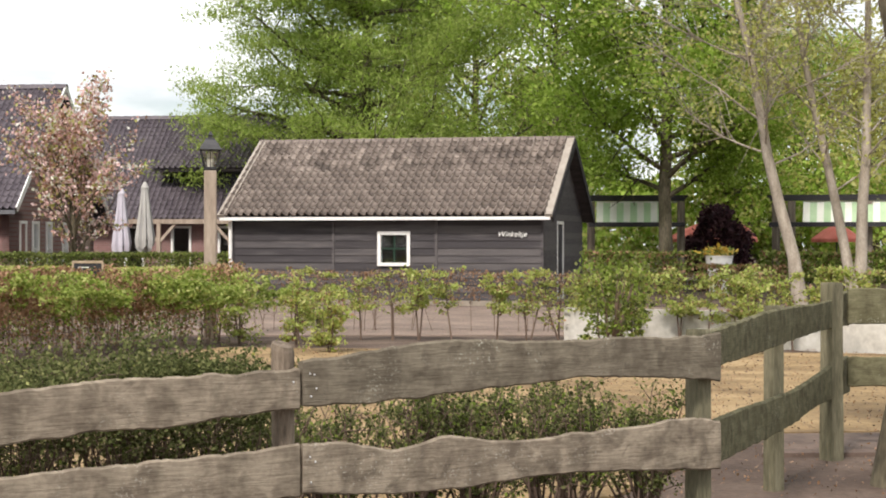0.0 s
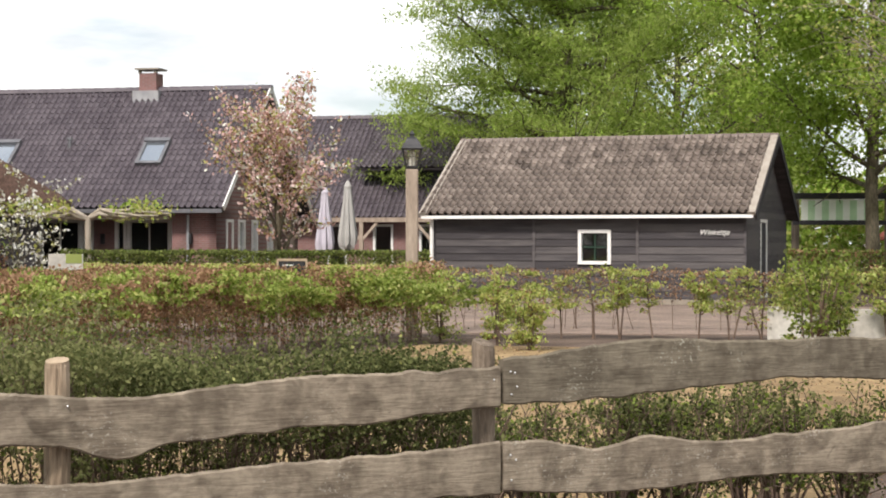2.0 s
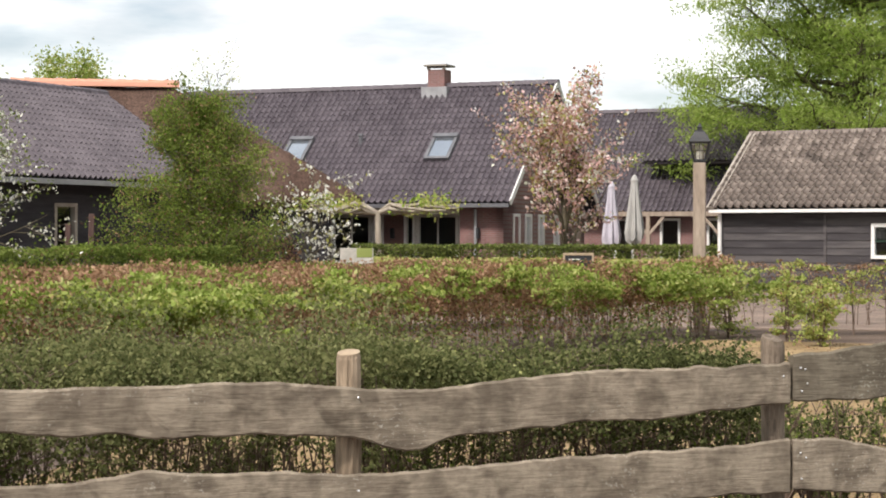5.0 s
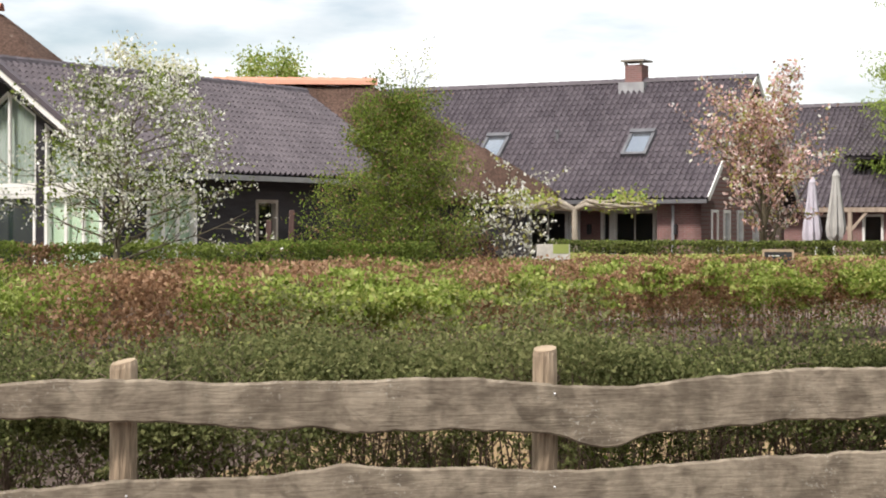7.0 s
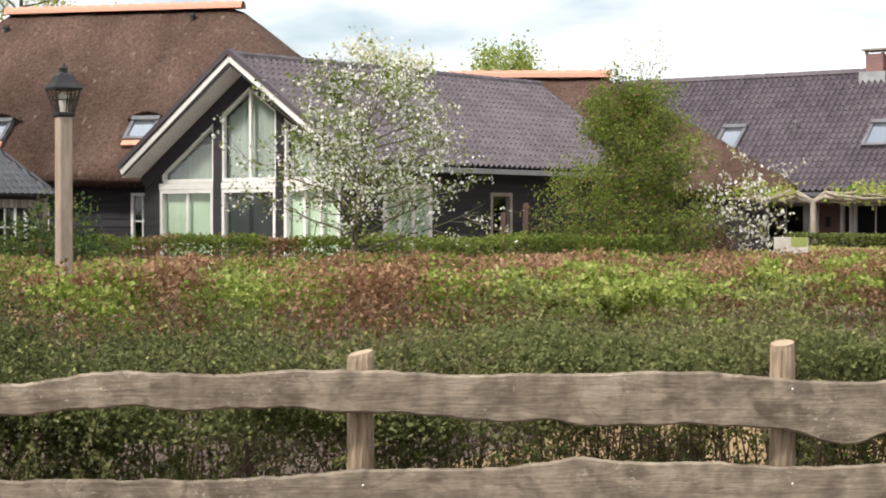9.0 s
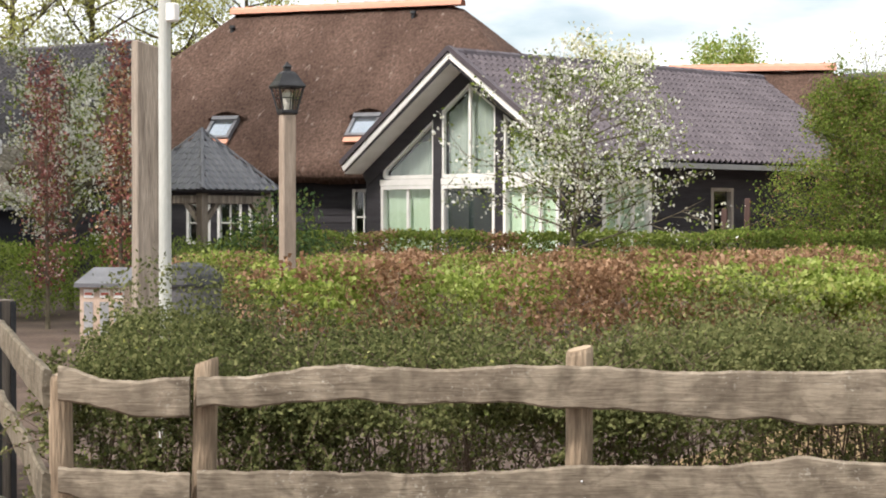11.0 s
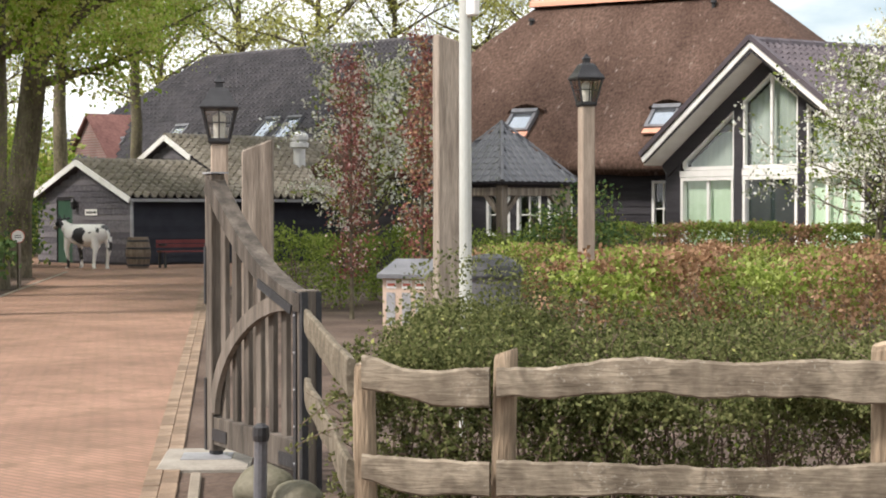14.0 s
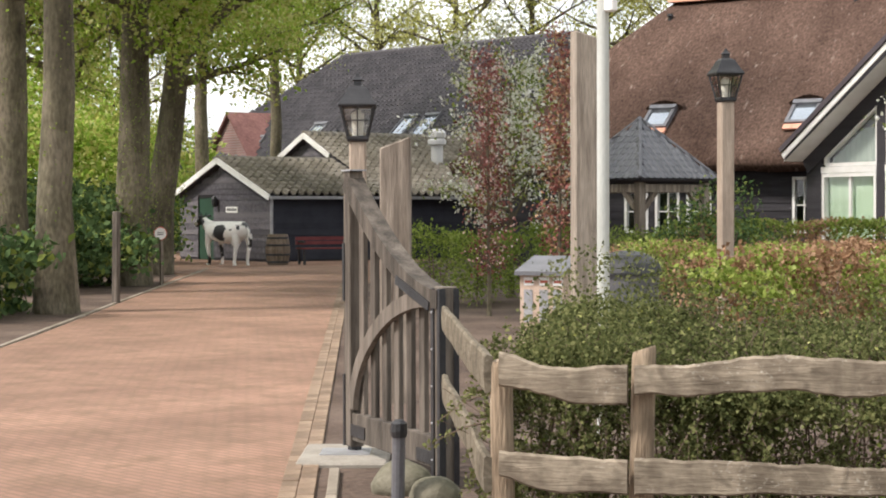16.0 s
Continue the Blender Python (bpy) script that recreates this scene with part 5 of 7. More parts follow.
def plank(parent, a, b, tops, lows, mat, seed, thick=0.04, off=0.06, waney=1.0):
    """A live-edge board on the camera's side of the posts, its waney edges given by smooth curves."""
    a, b = Vector((*a, 0)), Vector((*b, 0))
    d = (b - a)
    ln = d.length
    d.normalize()
    out = Vector((d.y, -d.x, 0))
    n = max(12, int(ln / 0.02))
    vs, fs = [], []
    for i in range(n + 1):
        f = i / n
        s = f * ln
        zt = spline(tops, f) + 0.008 + waney * 0.01 * noise.noise(Vector((s * 9, seed, 0))) + waney * 0.004 * noise.noise(Vector((s * 38, seed, 5)))
        zb = spline(lows, f) + 0.005 + waney * 0.009 * noise.noise(Vector((s * 8, seed, 9))) + waney * 0.004 * noise.noise(Vector((s * 34, seed, 7)))
        bow = 0.012 * noise.noise(Vector((s * 1.3, seed, 3)))
        for y, z in ((off, zb + 0.012), (off + thick * 0.8, zb), (off + thick, zb + 0.007), (off + thick + 0.003, (zt + zb) / 2), (off + thick, zt - 0.009), (off + thick * 0.75, zt), (off, zt - 0.008)):
            vs.append(Vector((s, y + bow, z)))
    for i in range(n):
        for j in range(7):
            fs.append((i * 7 + j, (i + 1) * 7 + j, (i + 1) * 7 + (j + 1) % 7, i * 7 + (j + 1) % 7))
    fs.append(tuple(range(7)))
    fs.append(tuple(n * 7 + j for j in range(6, -1, -1)))
    me = mesh_of("plank", vs, fs, mat)
    bmn = bmesh.new()
    bmn.from_mesh(me)
    bmesh.ops.recalc_face_normals(bmn, faces=bmn.faces)
    bmn.to_mesh(me)
    bmn.free()
    ob = piece("plank", me, parent)
    ob.matrix_local = Matrix.Translation(a) @ Matrix((d, out, Vector((0, 0, 1)))).transposed().to_4x4()
    return ob


def nails(ob, spots, y=0.104):
    for x, z in spots:
        bm = bmesh.new()
        bmesh.ops.create_uvsphere(bm, u_segments=6, v_segments=4, radius=0.0045)
        n = part("nail", bm, M_NAIL, ob)
        n.location = (x, y, z)


fence = thing("fence", pose(0, 0, 0), "weathered grey-brown fence of wavy live-edge oak planks on round posts", "fence")


def fpost(p, top, r, mat=M_POST, seed=0, slant=0.02, square=False, lean=(0, 0), cut=M_CUT):
    rnd = random.Random(seed)
    bm = bmesh.new()
    rings = [(r * 1.06, -0.1), (r * 1.03, 0.3), (r * rnd.uniform(0.95, 1.03), 0.55), (r * rnd.uniform(0.95, 1.02), 0.8), (r * 0.97, top - 0.015), (r * 0.9, top)]
    lathe(bm, rings, 4 if square else 14)
    away = Vector((p[0], p[1])).normalized()
    for v in bm.verts:
        if v.co.z > top - 0.05 and not square:
            v.co.z += v.co.xy.dot(away) * 0.24 + slant * v.co.x / r
        v.co.x += lean[0] * v.co.z + 0.006 * noise.noise(v.co * 6 + Vector((seed, 0, 0)))
        v.co.y += lean[1] * v.co.z
    if square:
        bmesh.ops.rotate(bm, verts=bm.verts, cent=(0, 0, 0), matrix=Matrix.Rotation(math.radians(45 + 36), 3, "Z"))
    ob = part("post", bm, mat, fence)
    ob.location = (p[0], p[1], 0)
    if not square:
        bm = bmesh.new()
        ring = [Vector((r * 0.88 * math.cos(i * 0.4488), r * 0.88 * math.sin(i * 0.4488), 0)) for i in range(14)]
        slab_poly(bm, [v + Vector((lean[0] * top, lean[1] * top, top + 0.003 + v.xy.dot(away) * 0.24 + slant * v.x / r)) for v in ring], 0.006)
        part("sawn_top", bm, cut, ob)
    return ob


PCX, P0X, CP1, PDX, CP3 = (-4.32, 4.64), (-0.61, 7.32), (1.2, 8.63), (-4.70, 4.367), (2.7, 12.79)
PA = (PCX[0] + 3.71 * 0.611, PCX[1] + 2.68 * 0.611)
PB = (PCX[0] + 3.71 * 0.284, PCX[1] + 2.68 * 0.284)
fpost(PB, 1.06, 0.047, seed=2, slant=0.012)
fpost(PA, 1.082, 0.047, seed=3, slant=0.004)
fpost((P0X[0] - 0.02, P0X[1] - 0.014), 1.1, 0.047, M_POST_OLD, seed=4, slant=-0.012, lean=(-0.008, 0), cut=M_POST_OLD)
fpost(CP1, 1.105, 0.06, M_POST_MOSS, seed=5, square=True)
fpost((2.02, 11.21), 1.13, 0.06, M_POST_MOSS, seed=6, square=True)
fpost((2.71, 12.8), 1.24, 0.08, M_POST_MOSS, seed=7, square=True)
fpost((5.6, 13.3), 1.24, 0.08, M_POST_MOSS, seed=8, square=True)
fpost(PCX, 1.02, 0.044, M_POST, seed=9, slant=0.02, lean=(0.02, 0.01), cut=M_POST)
fpost((PDX[0] - 0.02, PDX[1] + 0.02), 0.97, 0.042, M_POST, seed=10, slant=0.01, lean=(-0.02, 0), cut=M_POST)
k = plank(fence, P0X, (1.24, 8.66), [1.034, 1.059, 1.089, 1.093, 1.078, 1.074, 1.081, 1.069, 1.081], [0.858, 0.852, 0.865, 0.88, 0.893, 0.91, 0.901, 0.883, 0.859], M_FENCE_DARK, 1)
nails(k, [(0.03, 0.99), (0.05, 0.985), (0.06, 0.93), (0.035, 0.9)])
k = plank(fence, P0X, (1.24, 8.66), [0.707, 0.697, 0.655, 0.696, 0.667, 0.651, 0.664, 0.671, 0.678, 0.697, 0.675], [0.511, 0.486, 0.473, 0.476, 0.491, 0.492, 0.479, 0.463, 0.447], M_FENCE, 2)
nails(k, [(0.03, 0.66), (0.055, 0.64), (0.035, 0.56)])
END = (P0X[0] - 0.012, P0X[1] - 0.009)
k = plank(fence, PCX, END, [0.964, 0.974, 1.001, 1.002, 0.991, 1.004, 1.005, 0.993, 0.983, 0.985, 0.982, 0.988, 0.983, 0.966, 0.949, 0.945, 0.965, 0.982, 0.995, 0.996, 0.996, 0.999, 1.006], [0.865, 0.866, 0.881, 0.891, 0.872, 0.88, 0.879, 0.863, 0.856, 0.841, 0.823, 0.824, 0.802, 0.807, 0.802, 0.794, 0.775, 0.725, 0.769, 0.78, 0.793, 0.807, 0.806, 0.808, 0.829, 0.839, 0.848], M_FENCE, 3)
nails(k, [(2.8, 0.93), (1.3, 0.97), (1.31, 0.95), (4.53, 0.96)])
k = plank(fence, PCX, END, [0.65, 0.648, 0.644, 0.638, 0.647, 0.663, 0.664, 0.664, 0.693, 0.673, 0.672, 0.649, 0.652, 0.664, 0.673, 0.68, 0.686, 0.691, 0.71], [0.526, 0.545, 0.53, 0.513, 0.5, 0.49, 0.5, 0.503], M_FENCE, 4)
nails(k, [(2.8, 0.6), (1.3, 0.62), (1.31, 0.56)])
plank(fence, PDX, (PCX[0] - 0.02, PCX[1] - 0.014), [1.005, 0.978, 0.957, 0.956, 0.963, 0.968], [0.889, 0.877, 0.853, 0.833, 0.832, 0.832], M_FENCE, 5)
plank(fence, PDX, (PCX[0] - 0.02, PCX[1] - 0.014), [0.663, 0.656, 0.649, 0.645, 0.642], [0.577, 0.542, 0.526, 0.528, 0.529], M_FENCE, 6)
PEX = (-7.07, 6.2)
for tz, lz, s in (([1.005, 0.99, 0.985], [0.885, 0.86, 0.85], 7), ([0.655, 0.64, 0.63], [0.53, 0.51, 0.5], 8)):
    plank(fence, PEX, (PDX[0] - 0.03, PDX[1] + 0.0), tz, lz, M_FENCE_DARK, s, thick=0.03, off=0.02, waney=0.15)
FE = (3.02, 13.66)
plank(fence, (1.24, 8.7), FE, [1.077, 1.098, 1.12, 1.118, 1.108, 1.118, 1.16], [0.9, 0.903, 0.908, 0.915, 0.922, 0.915, 0.9], M_FENCE_MOSS, 9, off=-0.03)
plank(fence, (1.24, 8.7), FE, [0.647, 0.638, 0.62, 0.608, 0.625, 0.66, 0.67], [0.429, 0.42, 0.408, 0.408, 0.43, 0.42, 0.4], M_FENCE_MOSS, 10, off=-0.03)
plank(fence, (2.93, 13.42), (6.0, 13.6), [1.18, 1.19, 1.2], [0.92, 0.93, 0.93], M_FENCE_MOSS, 11, off=0.08)
plank(fence, (2.93, 13.42), (6.0, 13.6), [0.68, 0.69, 0.69], [0.47, 0.48, 0.48], M_FENCE_MOSS, 12, off=0.08)

# ---- gate ----
HINGE, FREE = Vector((-8.84, 6.96, 0)), Vector((-7.42, 6.48, 0))
gate = thing("gate", frame_at(HINGE, FREE - HINGE), "open greyed oak gate with curved top and black iron straps", "gate")
GLN = (FREE - HINGE).length
gtop = lambda x: 1.07 + 0.66 * (1 - x / GLN) ** 1.7
part("hinge_stile", box(-0.05, 0.06, -0.04, 0.05, 0.06, 1.74, 0.006), M_GATE, gate)
part("free_stile", box(GLN - 0.09, GLN + 0.02, -0.05, 0.05, 0.02, 1.09, 0.006), M_GATE, gate)
part("bottom_rail", box(0.06, GLN - 0.09, -0.03, 0.04, 0.1, 0.27, 0.005), M_GATE, gate)
N = 16
part("top_rail", sweep(bmesh.new(), [(GLN * i / N, 0.01, gtop(GLN * i / N) - 0.05) for i in range(N + 1)], 0.11, 0.1), M_GATE, gate)
arc = lambda u: (0.1 + (GLN - 0.2) * (1 - math.cos(u * math.pi / 2)) ** 0.9, 0.045, 0.3 + 0.72 * math.sin(u * math.pi / 2))
part("curved_brace", sweep(bmesh.new(), [arc(i / N) for i in range(N + 1)], 0.035, 0.09), M_GATE, gate)
for i in range(7):
    x = 0.16 + i * (GLN - 0.32) / 6
    part("slat", box(x - 0.038, x + 0.038, -0.02, 0.012, 0.12, gtop(x) - 0.06, 0.004), M_GATE, gate)
for x, z0, z1 in ((-0.053, 0.95, 1.3), (-0.053, 0.06, 0.5)):
    part("hinge_strap", box(x, x + 0.03, 0.051, 0.058, z0, z1), M_IRON, gate)
part("edge_iron", box(GLN - 0.1, GLN - 0.06, 0.051, 0.06, 0.02, 1.08), M_IRON, gate)
part("edge_iron", box(GLN - 0.01, GLN + 0.024, 0.051, 0.06, 0.02, 1.08), M_IRON, gate)
part("edge_iron", box(GLN + 0.021, GLN + 0.029, 0.024, 0.06, 0.02, 1.08), M_IRON, gate)
part("edge_iron", box(GLN + 0.021, GLN + 0.029, -0.055, -0.025, 0.02, 1.08), M_IRON, gate)
for z in (0.15, 0.35, 0.55, 0.75, 0.95):
    part("rivet", lathe(bmesh.new(), [(0.008, 0.0), (0.006, 0.006)], 8), M_GUTTER, gate).matrix_local = pose(GLN - 0.08, 0.06, z, -90, 0, 0)
part("corner_iron", box(0.0, 0.3, 0.041, 0.047, 0.13, 0.2), M_IRON, gate)
part("corner_iron", box(GLN - 0.35, GLN - 0.1, 0.041, 0.047, 0.12, 0.19), M_IRON, gate)
part("strap", bar(bmesh.new(), (0.9, 0.07, gtop(0.9) - 0.1), (GLN - 0.1, 0.07, 0.98), 0.008, 0.05), M_IRON, gate)
part("cap_plate", box(-0.06, 0.1, -0.05, 0.06, 1.741, 1.75), M_GUTTER, gate)
part("foot", lathe(bmesh.new(), [(0.035, 0.0), (0.045, 0.02), (0.045, 0.1), (0.03, 0.1)], 8), M_IRON, gate)

slab = thing("threshold_slab", frame_at((-8.78, 6.84, 0), (0.66, 0.75)), "pale concrete slab with a steel plate under the gate hinge", "slab", kind="structure")
part("concrete", box(-0.27, 0.27, -0.45, 0.45, -0.05, 0.03, 0.012), M_SLAB, slab)
part("steel_plate", box(-0.15, 0.15, -0.2, 0.1, 0.03, 0.036), M_GUTTER, slab)


def boulder(at, r, seed, label):
    bm = bmesh.new()
    bmesh.ops.create_icosphere(bm, subdivisions=3, radius=r)
    for v in bm.verts:
        v.co *= 1 + 0.16 * noise.noise(v.co * 2.4 / r * 0.5 + Vector((seed, 0, 0)))
        v.co.z *= 0.78
    me = bpy.data.meshes.new("boulder")
    bm.to_mesh(me)
    bm.free()
    me.materials.append(M_STONE)
    me.polygons.foreach_set("use_smooth", [True] * len(me.polygons))
    ob = new("boulder", me)
    ob.location = at
    return tagged(ob, label, "boulder", "boulders by the gate")


b1 = P(-50.35, 9.75)
boulder((b1.x, b1.y, 0.05), 0.16, 1, "rounded mossy boulder beside the gate")
b2 = P(-49.3, 9.3)
boulder((b2.x, b2.y, 0.05), 0.13, 5, "small rounded boulder under the gate")
boulder((-46.5, 29.2, 0.25), 0.35, 9, "pale boulder at the corner of the barn")
bol = P(-50.45, 9.2)
bollard = thing("bollard", pose(bol.x, bol.y, 0, 2, 4, 0), "slim dark steel stop post with a rounded head", "bollard")
part("tube", lathe(bmesh.new(), [(0.034, -0.05), (0.034, 0.38)], 12), M_SKYFRAME, bollard)
part("head", lathe(bmesh.new(), [(0.04, 0.37), (0.044, 0.4), (0.04, 0.44), (0.02, 0.455)], 12), M_IRON, bollard)


def beam_post(at, w, d, top, slope, turn, label):
    ob = thing("oak_post", pose(at[0], at[1], 0, 0, 0, turn), label, "post", "heavy posts at the drive")
    bm = box(-w / 2, w / 2, -d / 2, d / 2, -0.1, top)
    for v in bm.verts:
        if v.co.z > 1:
            v.co.z += slope * v.co.x / w
    bmesh.ops.bevel(bm, geom=list(bm.edges), offset=0.012, segments=1, affect="EDGES")
    part("shaft", bm, M_BEAM, ob)
    return ob


beam_post((-11.24, 11.39), 0.2, 0.16, 3.02, -0.06, 62, "tall heavy oak post with a weathered top")
beam_post((-11.03, 9.1), 0.24, 0.12, 2.03, 0.09, 45, "short heavy oak post with a slanting top")

M_POLE = stuff("greyed_pole_paint", [(0.44, 0.45, 0.41), (0.56, 0.57, 0.53)], 0.5, 2.0, 0.1, (4, 4, 0.5), mottle=0.2)
flag = thing("flagpole", pose(-8.34, 8.63, 0), "greyish white painted flagpole beside the hedge", "flagpole")
part("pole", lathe(bmesh.new(), [(0.042, 0), (0.04, 3), (0.034, 6.5), (0.0, 6.55)], 14), M_POLE, flag)
part("cleat", box(0.03, 0.11, -0.03, 0.03, 2.78, 2.9, 0.01), M_WHITE, flag)

# ---- lamp posts ----
M_LAMPGLASS = glassy("lantern_glass", (0.93, 0.93, 0.9))
M_FROST = stuff("frosted_tube", [(0.6, 0.58, 0.52), (0.75, 0.73, 0.68)], 0.5, 5, 0.0)


def street_lamp(at, post_top, w, turn, label):
    ob = thing("street_lamp", pose(at[0], at[1], 0, 0, 0, turn), label, "street lamp", "lanterns along the farm")
    bm = box(-w / 2, w / 2, -w / 2, w / 2, -0.1, post_top, w * 0.1)
    part("post", bm, M_LAMPPOST, ob)
    z = post_top
    lan = part("lantern", lathe(bmesh.new(), [(0.13, z), (0.14, z + 0.02), (0.14, z + 0.05), (0.1, z + 0.05)], 4), M_IRON, ob)
    lan.rotation_euler.z = math.pi / 4
    h0, h1, r0, r1 = z + 0.05, z + 0.33, 0.125, 0.215
    for i in range(4):
        a0, a1 = i * math.pi / 2, (i + 1) * math.pi / 2
        p = lambda r, zz, a: Vector((r * math.cos(a), r * math.sin(a), zz))
        part("corner_bar", bar(bmesh.new(), p(r0, h0, a0), p(r1, h1, a0), 0.022), M_IRON, lan)
        m0, m1 = (p(r0, h0, a0) + p(r0, h0, a1)) / 2, (p(r1, h1, a0) + p(r1, h1, a1)) / 2
        part("glazing_bar", bar(bmesh.new(), m0, m1, 0.012), M_IRON, lan)
        q0, q1 = p((r0 + r1) / 2, (h0 + h1) / 2, a0), p((r0 + r1) / 2, (h0 + h1) / 2, a1)
        part("glazing_bar", bar(bmesh.new(), q0, q1, 0.012), M_IRON, lan)
        bm = bmesh.new()
        bm.faces.new([bm.verts.new(v * 0.985) for v in (p(r0, h0, a0), p(r0, h0, a1), p(r1, h1, a1), p(r1, h1, a0))])
        g = part("pane", bm, M_LAMPGLASS, lan)
        g.visible_shadow = False
    part("light_tube", lathe(bmesh.new(), [(0.05, h0), (0.06, h0 + 0.2), (0.02, h0 + 0.24)], 10), M_FROST, lan)
    part("hood", lathe(bmesh.new(), [(0.235, h1 - 0.02), (0.245, h1 + 0.0), (0.235, h1 + 0.015), (0.19, h1 + 0.06), (0.125, h1 + 0.15), (0.085, h1 + 0.175), (0.05, h1 + 0.18), (0.05, h1 + 0.22), (0.07, h1 + 0.23), (0.03, h1 + 0.26), (0.015, h1 + 0.29)], 4), M_IRON, lan)
    return ob


street_lamp((-3.7, 29.2), 2.68, 0.2, 8, "black lantern on a square pale wooden post by the hedge")
street_lamp((-14.09, 16.64), 2.76, 0.165, -30, "black lantern on a square wooden post in the hedge")
street_lamp((-13.17, 10.42), 2.13, 0.155, -40, "black lantern on a wooden post behind the gate")

# ---- closed parasols, chalkboard, white board ----
M_CLOTH_L = stuff("lilac_grey_canvas", [(0.42, 0.39, 0.44), (0.55, 0.52, 0.57)], 0.9, 2, 0.1, (4, 4, 0.6))
M_CLOTH_G = stuff("grey_canvas", [(0.32, 0.31, 0.29), (0.45, 0.44, 0.41)], 0.9, 2, 0.1, (4, 4, 0.6))
for az, r, cloth, top, lab in ((-9.22, 50.0, M_CLOTH_G, 3.15, "closed grey canvas parasol"), (-9.93, 50.5, M_CLOTH_L, 3.0, "closed lilac-grey canvas parasol")):
    q = P(az, r)
    par = thing("parasol", pose(q.x, q.y, 0), lab, "parasol", "closed parasols on the terrace")
    part("pole", lathe(bmesh.new(), [(0.03, 0), (0.03, top)], 8), M_LAMPPOST, par)
    part("base", box(-0.25, 0.25, -0.25, 0.25, 0, 0.08, 0.02), M_SLAB, par)
    rings = [(0.015, top + 0.04), (0.05, top), (0.11, top - 0.12), (0.1, top - 0.2), (0.12, top - 0.5), (0.17, top - 1.0), (0.23, top - 1.5), (0.2, top - 1.72), (0.08, top - 1.85)]
    bm = bmesh.new()
    lathe(bm, rings, 24)
    for v in bm.verts:
        a = math.atan2(v.co.y, v.co.x)
        s = 1 + 0.22 * math.sin(8 * a) * min(1, (top - v.co.z))
        v.co.x *= s
        v.co.y *= s
        v.co.z += 0.06 * math.sin(5 * a + 1) * (v.co.z < top - 1.4)
    part("canopy", bm, cloth, par)

q = P(-10.95, 26.6)
board = thing("chalkboard", pose(q.x, q.y, 0.1, 0, 0, 10) @ Matrix.Scale(0.92, 4), "black chalkboard in a pale wooden frame on legs", "chalkboard")
part("slate", box(-0.21, 0.21, -0.01, 0.01, 0.95, 1.23), M_IRON, board)
for x0, x1, z0, z1 in ((-0.24, 0.24, 1.23, 1.27), (-0.24, 0.24, 0.91, 0.95), (-0.24, -0.21, 0.95, 1.23), (0.21, 0.24, 0.95, 1.23)):
    part("frame_strip", box(x0, x1, -0.02, 0.02, z0, z1), M_CUT, board)
for x in (-0.2, 0.2):
    part("leg", box(x - 0.02, x + 0.02, -0.018, 0.018, -0.12, 0.91), M_LAMPPOST, board)
for k in range(3):
    part("chalk_line", box(-0.15, 0.02 + 0.03 * k, -0.013, -0.0105, 1.16 - k * 0.07, 1.175 - k * 0.07), M_WHITE, board)
q = P(-17.86, 32)
wb = thing("notice_board", pose(q.x, q.y, 0, 0, 0, 16), "white notice board with a green panel on two legs", "notice board")
part("panel", box(-0.29, 0.29, -0.02, 0.02, 1.0, 1.3, 0.006), M_LIMEWALL, wb)
part("green_panel", box(0.0, 0.27, -0.026, -0.021, 1.14, 1.3), L_BEECH, wb)
for x in (-0.22, 0.22):
    part("leg", box(x - 0.025, x + 0.025, -0.015, 0.015, 0, 1.0), M_WHITE, wb)

# ---- low white wall and things far right ----
ww = thing("low_wall", pose(0, 0, 0), "low white painted wall by the yard", "wall")
for a, b, h in ((P(3.85, 28.9), P(9.7, 27.2), 0.52), (P(9.7, 27.2), P(14.5, 25.4), 0.42)):
    part("wall_section", bar(bmesh.new(), a + Vector((0, 0, h / 2)), b + Vector((0, 0, h / 2)), 0.14, h), M_LIMEWALL, ww)
M_STRIPE_G = stuff("pale_green_stripe", [(0.42, 0.58, 0.34), (0.52, 0.66, 0.43)], 0.9, 3, 0.05)
M_STRIPE_W = stuff("cream_stripe", [(0.75, 0.75, 0.66), (0.84, 0.84, 0.76)], 0.9, 3, 0.05)


def stall(az0, az1, r, aw0, aw1, label, ground_posts):
    a, b = P(az0, r), P(az1, r)
    ob = thing("awning_stall", frame_at(a, b - a), label, "stall", "stalls with striped awnings")
    ln = (b - a).length
    part("top_beam", box(0, ln, -0.1, 0.1, 2.87, 3.0), M_BLACKWOOD, ob)
    part("roof", box(-0.1, ln + 0.1, -2.2, -0.02, 3.0, 3.06), M_BLACKWOOD, ob)
    part("low_beam", box(0, ln, 0.58, 0.7, 2.06, 2.2), M_BLACKWOOD, ob)
    for x in ground_posts:
        part("post", box(x * ln - 0.12, x * ln + 0.12, -0.09, 0.12, 0, 2.86), M_BEAM, ob)
    w = 0.21
    n = int((aw1 - aw0) * ln / w)
    aw = part("awning_rail", box(aw0 * ln, aw1 * ln, -0.02, 0.03, 2.82, 2.86), M_WHITE, ob)
    for i in range(n):
        x = aw0 * ln + i * w
        part("stripe", slab_poly(bmesh.new(), [(x, 0.62, 2.2), (x + w, 0.62, 2.2), (x + w, 0.04, 2.82), (x, 0.04, 2.82)], 0.01), M_STRIPE_G if i % 2 else M_STRIPE_W, aw)
    return ob


